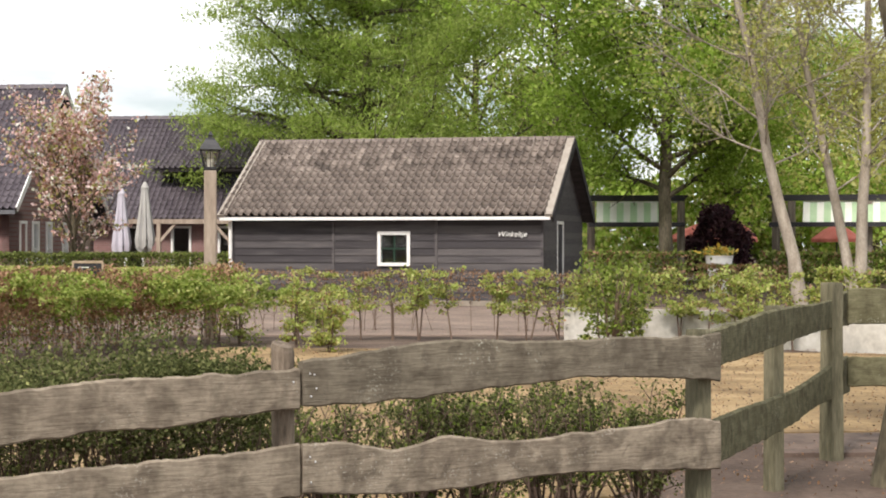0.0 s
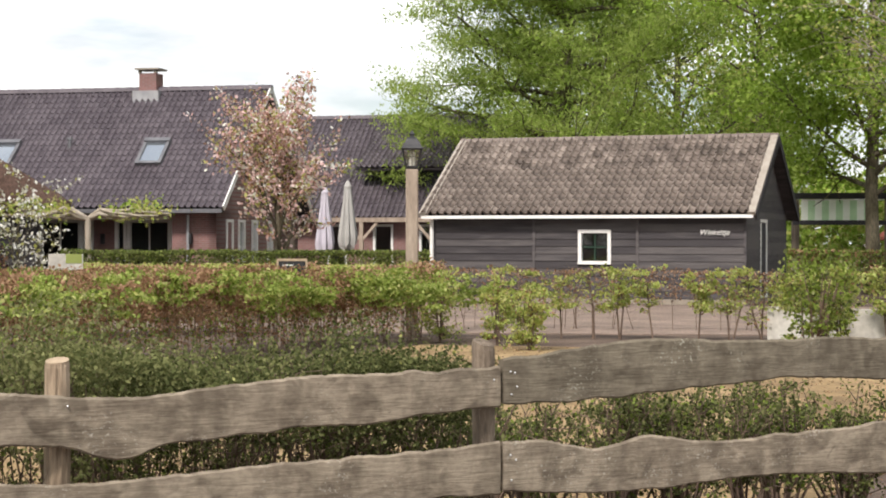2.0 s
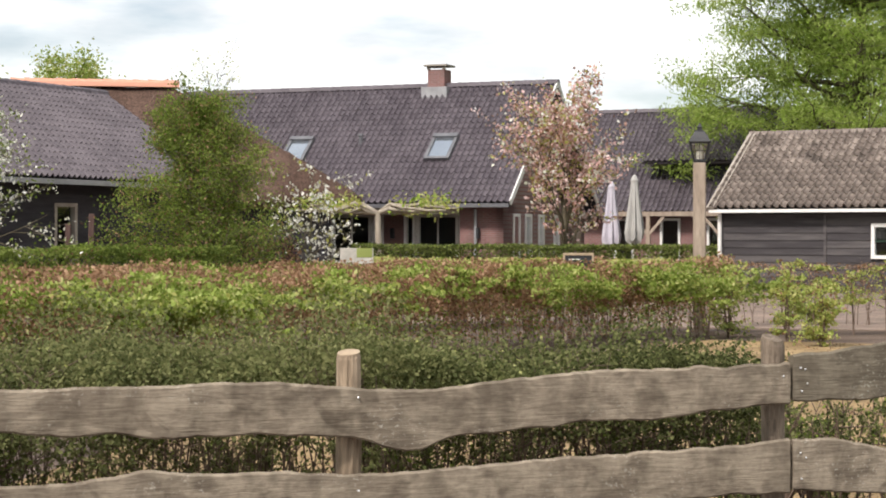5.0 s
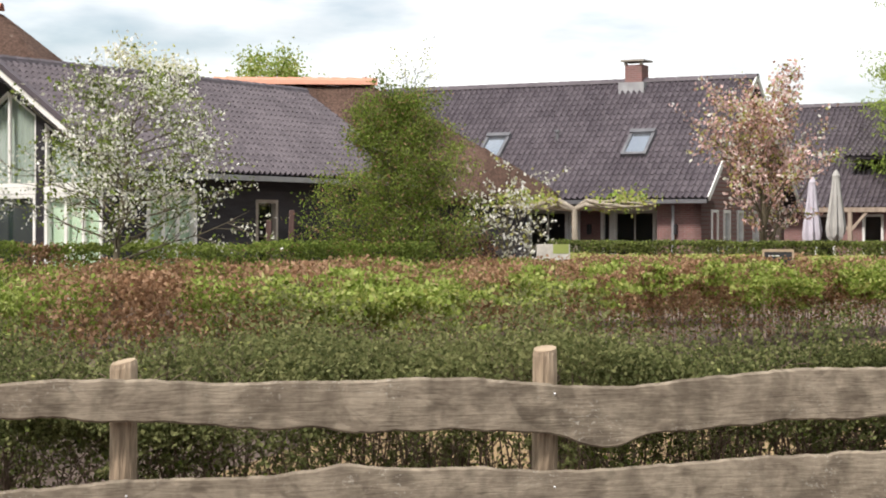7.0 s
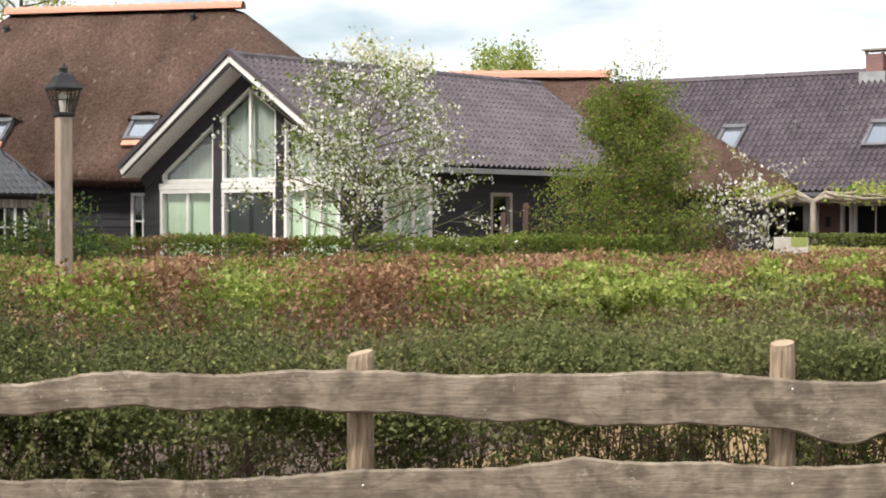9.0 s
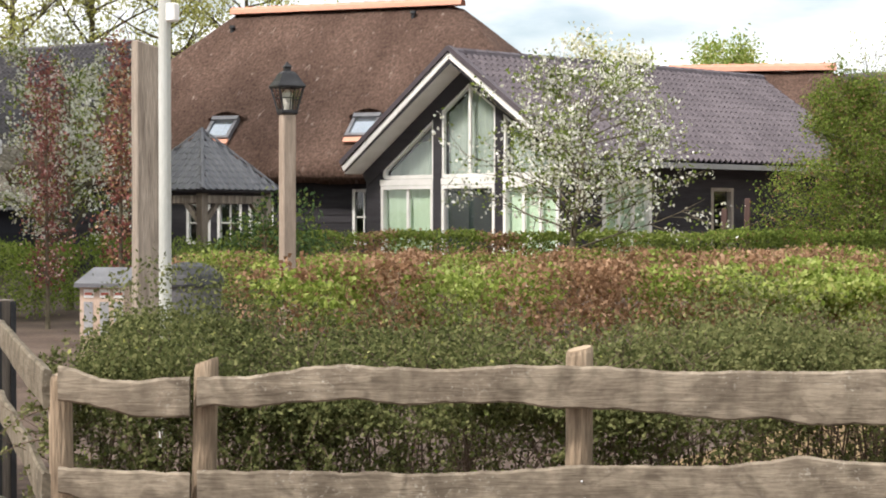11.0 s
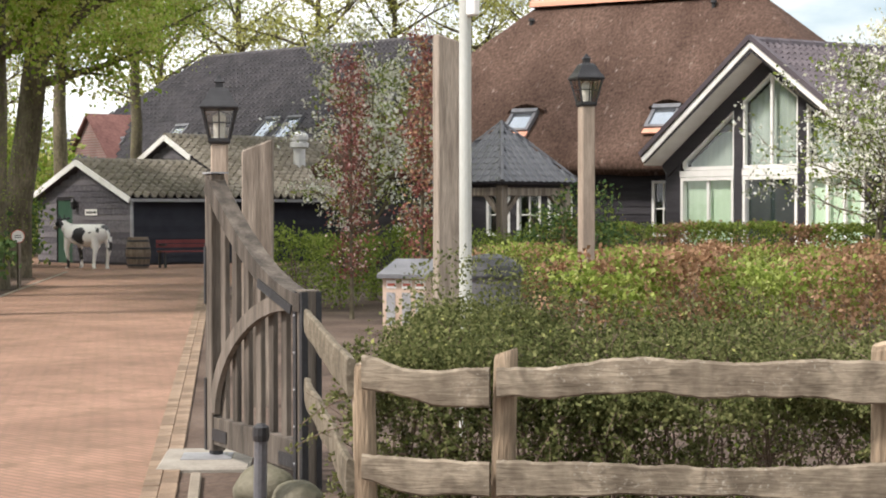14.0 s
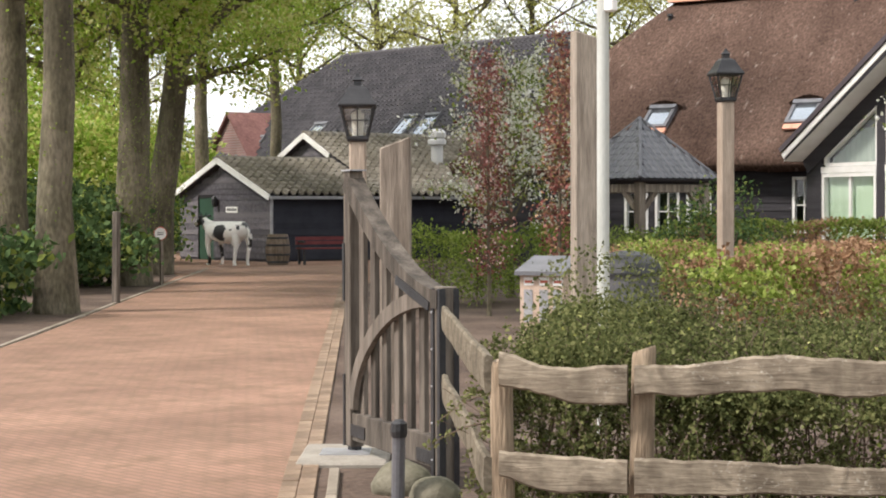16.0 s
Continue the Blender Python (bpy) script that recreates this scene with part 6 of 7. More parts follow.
stall(4.55, 7.5, 58, 0.08, 0.92, "dark timber stall with a green striped awning", (0.02, 0.96))
stall(10.1, 16.0, 58, 0.17, 0.98, "long dark timber stall with a green striped awning", (0.03, 0.11, 0.5, 0.97))
q = P(8.55, 52)
pot = thing("flower_pot", pose(q.x, q.y, 0), "white round planter with yellow flowers", "planter")
part("bowl", lathe(bmesh.new(), [(0.25, 0), (0.3, 0.5), (0.38, 1.12), (0.41, 1.2), (0.36, 1.2)], 16), M_WHITE, pot)
L_FLOWER = leafy("yellow_petal", (0.5, 0.33, 0.05), (0.65, 0.45, 0.1), (0.7, 0.55, 0.2))
gq = np.random.default_rng(4)
piece("flowers", leaf_mesh("flowers", gq.normal(size=(260, 3)) * [0.2, 0.2, 0.07] + [0, 0, 1.3], 0.09, [L_FLOWER, L_CLIP], [0.6, 0.4], 4), pot)["kind"] = "stuff"
M_REDCLOTH = stuff("coral_canvas", [(0.5, 0.13, 0.09), (0.6, 0.2, 0.15)], 0.9, 3, 0.05)
for az, r, s in ((9.2, 64, 0.6), (12.1, 66, 0.9), (7.9, 66, 1.1)):
    q = P(az, r)
    um = thing("coral_parasol", pose(q.x, q.y, 0), "open coral red canvas parasol far off", "parasol", "coral parasols")
    part("canopy", lathe(bmesh.new(), [(0.02, 2.25), (0.5 * s, 2.05), (1.0 * s, 1.72), (1.0 * s, 1.6)], 8, cap=False), M_REDCLOTH, um)
    part("pole", lathe(bmesh.new(), [(0.03, 0), (0.03, 2.22)], 6), M_IRON, um)

# ---- by the barn: cow statue, barrel, bench, signs ----
M_COW = stuff("black_and_white_paint", [(0.025, 0.025, 0.025), (0.03, 0.03, 0.03), (0.78, 0.76, 0.72)], 0.5, 1.3, 0.0, spread=(0.38, 0.42), mottle=0.05)


def cow(at, turn):
    """A painted statue of a cow in one plain mesh."""
    t = Tubes()
    V = lambda x, y, z: Vector((x, y, z))
    t.add([V(-0.86, 0, 1.12), V(-0.8, 0, 1.1), V(-0.55, 0, 1.05), V(0, 0, 1.0), V(0.5, 0, 1.04), V(0.78, 0, 1.12), V(0.86, 0, 1.14)], [0.03, 0.22, 0.3, 0.35, 0.31, 0.24, 0.04], 14)
    t.add([V(-0.7, 0, 1.15), V(-0.95, 0, 1.25), V(-1.1, 0, 1.38), V(-1.16, 0, 1.42)], [0.22, 0.17, 0.13, 0.1], 10)
    t.add([V(-1.02, 0, 1.46), V(-1.15, 0, 1.42), V(-1.32, 0, 1.32), V(-1.46, 0, 1.24), V(-1.5, 0, 1.23)], [0.06, 0.13, 0.1, 0.075, 0.02], 10)
    for s in (-1, 1):
        t.add([V(-1.08, s * 0.1, 1.5), V(-1.06, s * 0.2, 1.52), V(-1.04, s * 0.26, 1.5)], [0.03, 0.05, 0.01], 6)
        t.add([V(-1.1, s * 0.06, 1.53), V(-1.12, s * 0.1, 1.6), V(-1.14, s * 0.09, 1.65)], [0.025, 0.018, 0.004], 5)
        for x, dx in ((-0.6, -0.04), (0.62, 0.05)):
            xx = x + (0.12 if s > 0 else -0.05)
            t.add([V(xx, s * 0.17, 0.95), V(xx + dx, s * 0.19, 0.62), V(xx, s * 0.19, 0.42), V(xx - dx, s * 0.19, 0.1), V(xx - 0.02, s * 0.19, 0.0)], [0.14, 0.09, 0.06, 0.05, 0.065], 8)
    t.add([V(0.36, 0, 0.78), V(0.42, 0, 0.64), V(0.44, 0, 0.58)], [0.17, 0.14, 0.05], 10)
    t.add([V(0.85, 0, 1.2), V(0.95, 0, 1.05), V(0.96, 0, 0.7), V(0.95, 0, 0.5)], [0.04, 0.025, 0.025, 0.05], 6)
    me = t.mesh("cow_statue", M_COW)
    me.materials.append(M_IRON)
    for f in me.polygons:
        if f.center.x < -0.98 and not (f.center.x < -1.36 and f.center.z < 1.36):
            f.material_index = 1
    ob = new("cow_statue", me)
    ob.matrix_world = pose(at[0], at[1], 0, 0, 0, turn) @ Matrix.Scale(0.9, 4)
    return tagged(ob, "life-size black and white painted cow statue on the paving", "statue")


cow((-42.15, 28.75), 7)
q = P(-54.15, 50.6)
barrel = thing("barrel", pose(q.x, q.y, 0), "old oak barrel with iron hoops beside the bench", "barrel")
M_STAVE = stuff("old_barrel_oak", [(0.12, 0.09, 0.065), (0.24, 0.19, 0.145)], 0.85, 2, 0.4, (8, 8, 0.6))
part("cask", lathe(bmesh.new(), [(0.27, 0), (0.32, 0.22), (0.345, 0.43), (0.32, 0.64), (0.27, 0.86), (0.24, 0.85)], 20), M_STAVE, barrel)
for z, r in ((0.1, 0.3), (0.3, 0.338), (0.56, 0.338), (0.76, 0.3)):
    part("hoop", lathe(bmesh.new(), [(r, z - 0.025), (r + 0.008, z - 0.02), (r + 0.008, z + 0.02), (r, z + 0.025)], 20, cap=False), M_IRON, barrel)
M_REDSEAT = stuff("faded_red_paint", [(0.12, 0.03, 0.03), (0.2, 0.05, 0.05)], 0.6, 3, 0.1)
q0, q1 = P(-53.6, 51.0), P(-51.9, 51.6)
bench = thing("bench", frame_at(q0, q1 - q0), "low bench with dark red slats in front of the black barn", "bench")
bl = (q1 - q0).length
for i in range(4):
    part("seat_slat", box(0.05, bl - 0.05, -0.1 + i * 0.12, -0.0 + i * 0.12, 0.44, 0.48), M_REDSEAT, bench)
for i in range(2):
    part("back_slat", box(0.05, bl - 0.05, -0.16, -0.12, 0.56 + i * 0.12, 0.66 + i * 0.12), M_REDSEAT, bench)
for x in (0.15, bl - 0.15):
    for y in (-0.12, 0.3):
        part("leg", box(x - 0.03, x + 0.03, y - 0.03, y + 0.03, 0, 0.44), M_IRON, bench)
    part("armrest", box(x - 0.03, x + 0.03, -0.12, 0.33, 0.62, 0.66), M_IRON, bench)
spn = thing("round_sign", pose(-31.86, 20.12, 0), "small round white sign with a red rim on a wooden stake", "sign")
part("stake", box(-0.03, 0.03, -0.03, 0.03, -0.05, 1.05), M_BEAM, spn)
dsc = part("disc", lathe(bmesh.new(), [(0.12, 0), (0.12, 0.015)], 20), M_WHITE, spn)
dsc.matrix_local = pose(0.02, -0.035, 1.05, 90, 0, 58)
part("rim", lathe(bmesh.new(), [(0.12, 0.016), (0.135, 0.02), (0.12, 0.024)], 20, cap=False), M_REDCLOTH, dsc)
for k in range(2):
    part("lettering", box(-0.06, 0.06, -0.01 + k * 0.04 - 0.02, 0.005 + k * 0.04 - 0.02, 0.016, 0.02), M_IRON, dsc)
st = thing("stake", pose(-25.97, 15.53, 0, 0, 1, 20), "old wooden stake at the edge of the drive", "post")
part("shaft", box(-0.055, 0.055, -0.05, 0.05, -0.1, 1.5, 0.012), M_GATE, st)

# ---- bins behind the hedge ----
M_PEACH = stuff("peach_board", [(0.45, 0.33, 0.25), (0.58, 0.45, 0.36)], 0.7, 3, 0.1)
q = P(-45.75, 18.2)
crate = thing("leaflet_stand", pose(q.x, q.y, 0, 0, 0, 28), "peach stand with red and white stickers and sloping lid", "stand")
part("body", box(-0.22, 0.22, -0.2, 0.3, 0, 0.86), M_PEACH, crate)
bm = box(-0.26, 0.26, -0.26, 0.36, 0.86, 0.9)
for v in bm.verts:
    if v.co.y > 0:
        v.co.z += 0.14
part("lid", bm, M_SKYFRAME, crate)
for x in (-0.18, -0.02, 0.12):
    part("sticker", box(x, x + 0.1, -0.206, -0.201, 0.76, 0.84), M_WHITE, crate)
    part("sticker_band", box(x + 0.01, x + 0.09, -0.209, -0.2065, 0.785, 0.81), M_REDCLOTH, crate)
    part("slot", box(x, x + 0.09, -0.205, -0.201, 0.4, 0.72), M_GUTTER, crate)
q = P(-43.3, 19.0)
bb = thing("round_bin", pose(q.x, q.y, 0, 0, 0, 30), "grey round-lidded bin behind the hedge", "bin")
part("drum", lathe(bmesh.new(), [(0.3, 0), (0.34, 0.83)], 18), M_SKYFRAME, bb)
part("lid", lathe(bmesh.new(), [(0.37, 0.83), (0.37, 0.86), (0.335, 0.96), (0.22, 1.04), (0.1, 1.075), (0.0, 1.08)], 18), M_IRON, bb)

# ---- kerb stones along the drive ----
kerb = thing("kerb", pose(0, 0, 0), "row of kerb stones along the brick drive", "kerb", kind="structure")
ks = mesh_of("kerb_stone", *[(lambda b: ([v.co.copy() for v in b.verts], [tuple(v.index for v in f.verts) for f in b.faces]))(b) for b in [box(-0.48, 0.48, -0.03, 0.03, -0.1, 0.02, 0.006)] if not b.verts.index_update()][0], M_KERB)
for i in range(44):
    for off, st_ in ((0.2, 0), (-3.62, 9)):
        if i < st_ or (off > 0 and i not in (4, 5, 6)):
            continue
        x, y = on_road(i * 1.0 - 6, off - (0.16 if off < 0 and i < 12 else 0))
        piece("kerb_stone", ks, kerb, pose(x, y, 0.01, 0, 0, math.degrees(math.atan2(0.622, -0.783)) + random.uniform(-0.6, 0.6)))

# border courses of clinker bricks at the drive's edge
paver = mesh_of("paver", *(lambda b: ([v.co.copy() for v in b.verts], [[v.index for v in f.verts] for f in b.faces]))((lambda b: (b.verts.index_update(), b)[1])(box(-0.099, 0.099, -0.0465, 0.0465, -0.06, 0.019, 0.004))), M_PAVER)
for i in range(150):
    for row, across in enumerate((0.06, -0.036)):
        x, y = on_road(-3.0 + i * 0.205 + (0.1 if row else 0), across)
        piece("paver", paver, road, pose(x, y, random.uniform(-0.002, 0.004), 0, random.uniform(-0.8, 0.8), math.degrees(math.atan2(0.622, -0.783)) + random.uniform(-1, 1)))

M_RUST = stuff("dark_reddish_stake", [(0.07, 0.04, 0.035), (0.12, 0.075, 0.065)], 0.9, 3, 0.4, (6, 6, 1))
for az, top in ((-26.75, 1.72), (-26.05, 1.9)):
    q = P(az, 33)
    sk = thing("garden_stake", pose(q.x, q.y, 0, 0, 1, 20), "dark reddish-brown wooden stake by the annex", "post", "stakes by the annex")
    bm = box(-0.07, 0.07, -0.07, 0.07, -0.05, top, 0.015)
    for v in bm.verts:
        if v.co.z > top - 0.1:
            v.co.x *= 0.7
            v.co.y *= 0.7
    part("shaft", bm, M_RUST, sk)

# ---- trees ----
RG = np.random.default_rng(11)
dome = lambda f: 0.55 + 0.9 * math.sqrt(max(0.0, f * (1 - f)))

q = P(-2.5, 62)
tree("feathery_tree", (q.x, q.y, 0), 15.5, 0.3, 7.3, 0.08, 60, 185000, 0.05, [L_FEATHER, L_LIME], [0.8, 0.2], seed=5, long=3.6, rise=0.14, droop=0.6, spread=0.36, flat_z=0.35, shape=lambda f: 1.05 - 0.75 * f, label="tall light green feathery conifer behind the shed", twigs=15, limb_r=0.4)
q = P(7.0, 56)
tree("oak_tree", (q.x, q.y, 0), 14, 0.22, 6.6, 0.2, 46, 95000, 0.105, [L_OAK, L_LIME], [0.6, 0.4], seed=8, rise=0.35, spread=0.33, shape=dome, label="broad bright green tree behind the stalls", twigs=13, crown_low=3.2)
q = P(11.05, 45)
tree("pale_tree", (q.x, q.y, 0), 11, 0.16, 3.9, 0.3, 26, 5000, 0.08, [L_YELLOW], seed=12, bark=M_PALEBARK, lean=(-2.1, 0), rise=0.5, spread=0.3, limb_r=0.2, twig_len=(0.15, 0.55), label="slender pale-barked tree with few young leaves", twigs=34, bend=0.7)
q = P(12.85, 45)
tree("pale_tree", (q.x, q.y, 0), 11, 0.15, 3.0, 0.25, 20, 6000, 0.08, [L_YELLOW], seed=14, bark=M_PALEBARK, lean=(0.5, 0), rise=0.9, spread=0.3, limb_r=0.22, label="slender pale-barked tree with few young leaves", twigs=20, bend=0.6)
q = P(12.7, 45.3)
tree("pale_tree", (q.x, q.y, 0), 11, 0.13, 2.8, 0.25, 20, 6000, 0.08, [L_YELLOW], seed=16, bark=M_PALEBARK, lean=(-2.0, 0), rise=0.8, spread=0.3, limb_r=0.22, label="slender leaning pale-barked tree with few young leaves", twigs=20, bend=0.6)
crooked = thing("leaning_tree", pose(2.92, 11.45, 0), "rough-barked crooked tree beside the fence", "tree")
tb = Tubes()
tb.add([Vector(v) for v in ((0, 0, -0.1), (0.03, 0, 0.3), (0.12, 0, 0.9), (0.2, 0.05, 1.6), (0.16, 0.1, 2.3), (0.02, 0.15, 3.0), (-0.12, 0.2, 3.8), (-0.3, 0.3, 5.2), (-0.4, 0.3, 7.0))], [0.27, 0.22, 0.19, 0.175, 0.17, 0.18, 0.16, 0.11, 0.03], 14)
for an, z, ln in ((0.3, 3.4, 1.6), (2.6, 4.0, 1.5), (4.4, 4.6, 1.3), (1.5, 5.2, 1.2), (3.4, 5.6, 1.2)):
    a = Vector((-0.1 - (z - 3.4) * 0.1, 0.2, z))
    d = Vector((math.cos(an), math.sin(an), 0.8))
    tb.add([a, a + d * ln * 0.5, a + d * ln + Vector((0, 0, 0.2))], [0.08, 0.05, 0.015], 7)
piece("trunk", tb.mesh("trunk", M_BARK), crooked)
lc = np.random.default_rng(15)
piece("crown", leaf_mesh("crown", lc.normal(size=(1800, 3)) * [0.9, 0.9, 0.8] + [-0.2, 0.2, 6.0], 0.06, [L_YELLOW], None, 15), crooked)
q = P(-11.35, 44)
tree("cherry_tree", (q.x, q.y, 0), 3.75, 0.09, 2.5, 0.22, 22, 8200, 0.07, [L_PINK, L_WHITE, L_BROWN, L_YELLOW], [0.56, 0.12, 0.14, 0.18], seed=21, rise=1.9, spread=0.1, shape=lambda f: 1.05 - 0.35 * f, label="ornamental cherry tree in pink blossom", twigs=12)
q = P(-22.7, 33.5)
tree("hornbeam_tree", (q.x, q.y, 0), 3.65, 0.06, 2.0, 0.05, 64, 46000, 0.034, [L_SHRUB, L_CLIP, L_BROWN], [0.54, 0.36, 0.1], seed=23, rise=0.75, spread=0.11, limb_r=0.25, shape=lambda f: 1.0 - 0.6 * f, label="bushy upright green tree in front of the black wall", twigs=12)
q = P(-22.3, 36.5)
tree("bare_birch", (q.x, q.y, 0), 4.55, 0.04, 0.8, 0.3, 22, 1000, 0.035, [L_YELLOW, L_SHRUB], [0.7, 0.3], seed=24, rise=1.6, spread=0.12, limb_r=0.3, label="slender young tree with sparse opening leaves", twigs=10)
q = P(-31.6, 27)
tree("blossom_tree", (q.x, q.y, 0), 3.55, 0.06, 2.0, 0.3, 38, 9500, 0.042, [L_WHITE, L_SHRUB, L_CLIP], [0.52, 0.33, 0.15], seed=26, rise=0.34, spread=0.08, limb_r=0.3, lean=(0.35, 0.1), shape=lambda f: 1.05 - 0.55 * f, label="small apple tree in white blossom", twigs=11)
q = P(-19.3, 36)
tree("magnolia", (q.x, q.y, 0), 2.05, 0.04, 1.15, 0.06, 24, 850, 0.06, [L_WHITE, L_YELLOW], [0.8, 0.2], seed=27, rise=0.75, spread=0.07, label="low white flowering shrub", category="shrub", twigs=8)
q = P(-46.9, 31.5)
tree("blossom_tree", (q.x, q.y, 0), 3.8, 0.06, 1.75, 0.2, 30, 9500, 0.05, [L_WHITE, L_SHRUB, L_YELLOW], [0.6, 0.3, 0.1], seed=29, rise=0.6, spread=0.09, shape=dome, label="spreading apple tree in white blossom", twigs=9)
q = P(-47.55, 26)
tree("copper_sapling", (q.x, q.y, 0), 3.75, 0.03, 0.46, 0.1, 26, 2600, 0.036, [L_RED, L_PINK], [0.85, 0.15], seed=31, rise=1.5, spread=0.12, shape=lambda f: 1.0 - 0.75 * f, label="narrow young copper beech", group="copper beeches", twigs=6)
q = P(-45.4, 22)
tree("copper_sapling", (q.x, q.y, 0), 3.7, 0.03, 0.4, 0.1, 24, 2400, 0.036, [L_RED, L_BROWN], [0.6, 0.4], seed=33, rise=1.7, spread=0.09, shape=lambda f: 1.0 - 0.7 * f, label="narrow young copper beech by the oak post", group="copper beeches", twigs=6)

# flat-trained plane tree on the terrace
q = P(-17.2, 44.0)
plane = thing("trained_plane_tree", pose(q.x, q.y, 0, 0, 0, 17), "plane tree trained flat as a roof over the terrace", "tree")
tb = Tubes()
tb.add([Vector((0, 0, -0.1)), Vector((0.02, 0, 1.0)), Vector((0, 0, 2.1))], [0.09, 0.08, 0.075], 10)
pts_l = []
for k in range(9):
    rr = random.Random(k)
    y = rr.uniform(-0.7, 0.7)
    for s in (-1, 1):
        ln = [Vector((0, 0, 2.05))]
        for j in range(1, 6):
            ln.append(Vector((s * j * rr.uniform(0.26, 0.4), y * j / 5 + rr.uniform(-0.1, 0.1), 2.15 + rr.uniform(-0.08, 0.16))))
        tb.add(ln, [0.055, 0.045, 0.04, 0.035, 0.025, 0.02], 6)
        pts_l += [tuple(p) for p in ln[2:]]
piece("trunk", tb.mesh("trunk", M_PALEBARK), plane)
pl = np.array(pts_l)[RG.integers(0, len(pts_l), 900)] + RG.normal(size=(900, 3)) * [0.18, 0.18, 0.12] + [0, 0, 0.08]
piece("crown", leaf_mesh("crown", pl, 0.07, [L_YELLOW, L_LIME], [0.6, 0.4], 3), plane)

# avenue of oaks along the drive
for k, (x, y, r, lean, fst) in enumerate(((-24.17, 13.4, 0.27, (0.3, 0.2), 0.36), (-32.29, 19.7, 0.36, (0.1, 0.2), 0.3), (-37.6, 23.6, 0.36, (1.6, 1.2), 0.28), (-29.75, 15.65, 0.34, (-0.3, 0.2), 0.34), (-44.5, 25.0, 0.34, (0, 0), 0.3), (-51.6, 34.3, 0.27, (0.2, 0.2), 0.45), (-60.9, 43.8, 0.28, (0.2, 0), 0.5), (-40, 19.5, 0.3, (0, 0), 0.3))):
    oak = tree("oak_tree", (x, y, 0), 15, r, 5.5, fst, 26, 40000, 0.09, [L_OAK, L_YELLOW], [0.55, 0.45], seed=40 + k, lean=lean, rise=0.3, spread=0.42, droop=0.2, label="tall oak with a straight furrowed trunk beside the drive", group="oaks along the drive", twigs=12, shape=dome)
    if k == 2:
        tl = Tubes()
        side = Vector((0.53, 0.848, 0))
        run = [Vector((0.58, 0.44, 5.2)) + side * d + Vector((0, 0, h)) for d, h in ((0, 0), (0.55, 0.65), (1.3, 1.5), (2.8, 2.1), (4.6, 2.3), (6.2, 2.9))]
        tl.add(run, [0.2, 0.18, 0.15, 0.11, 0.07, 0.02], 9)
        for a, b in ((2, (1.6, 0.3, 1.2)), (3, (1.2, 0.4, 0.9)), (4, (1.0, 0.2, -0.5))):
            tl.add([run[a], run[a] + side * b[0] * 0.5 + Vector((0.1, -0.2, b[2] * 0.6)), run[a] + side * b[0] + Vector((b[1], -0.4, b[2]))], [0.06, 0.04, 0.01], 6)
        piece("limb", tl.mesh("limb", M_BARK), oak)
    gs = np.random.default_rng(90 + k)
    ns = 2600 if k in (1, 2) else 350
    zz = gs.uniform(0.8, 7, ns)
    aa = gs.uniform(0, 2 * math.pi, ns)
    rr = r * (1 - zz / 15) ** 0.75 + np.abs(gs.normal(0, 0.12, ns))
    piece("trunk_foliage", leaf_mesh("trunk_foliage", np.column_stack([lean[0] * zz / 15 + rr * np.cos(aa), lean[1] * zz / 15 + rr * np.sin(aa), zz]), 0.032, [L_SHRUB, L_CLIP], [0.5, 0.5], k), oak)["kind"] = "stuff"

# woods and trees farther off
k = 0
for az, r, h, lf in ((-66, 92, 16, L_YELLOW), (-63.5, 86, 15, L_LIME), (-61, 95, 17, L_YELLOW), (-58.9, 100, 17, L_YELLOW), (-53.5, 98, 19, L_YELLOW), (-51, 95, 19, L_YELLOW), (-48.6, 92, 18, L_YELLOW), (-46.2, 96, 19, L_YELLOW), (-43.8, 95, 18, L_YELLOW), (-41.6, 98, 17, L_YELLOW), (-30.1, 78, 8.1, L_WHITE), (-26.5, 100, 10.7, L_FEATHER), (3.4, 84, 8, L_OAK), (1.0, 82, 15, L_OAK), (3.6, 80, 14, L_LIME), (-1.5, 84, 13, L_FEATHER), (10.9, 78, 10, L_LIME), (13.2, 86, 10, L_YELLOW), (15.6, 80, 10, L_YELLOW), (9.0, 72, 8, L_OAK)):
    q = P(az, r)
    k += 1
    tree("woodland_tree", (q.x, q.y, 0), h, 0.26, h * (0.18 if az == -26.5 else 0.29), 0.18, 34, 15000 if az > -40 else 9500, 0.13, [lf, L_YELLOW], [0.7, 0.3], seed=70 + k, rise=0.5, spread=0.42, label="leafy tree of the distant wood", group="trees behind the farm", twigs=12, shape=dome)

# ---- hedges and shrubs ----


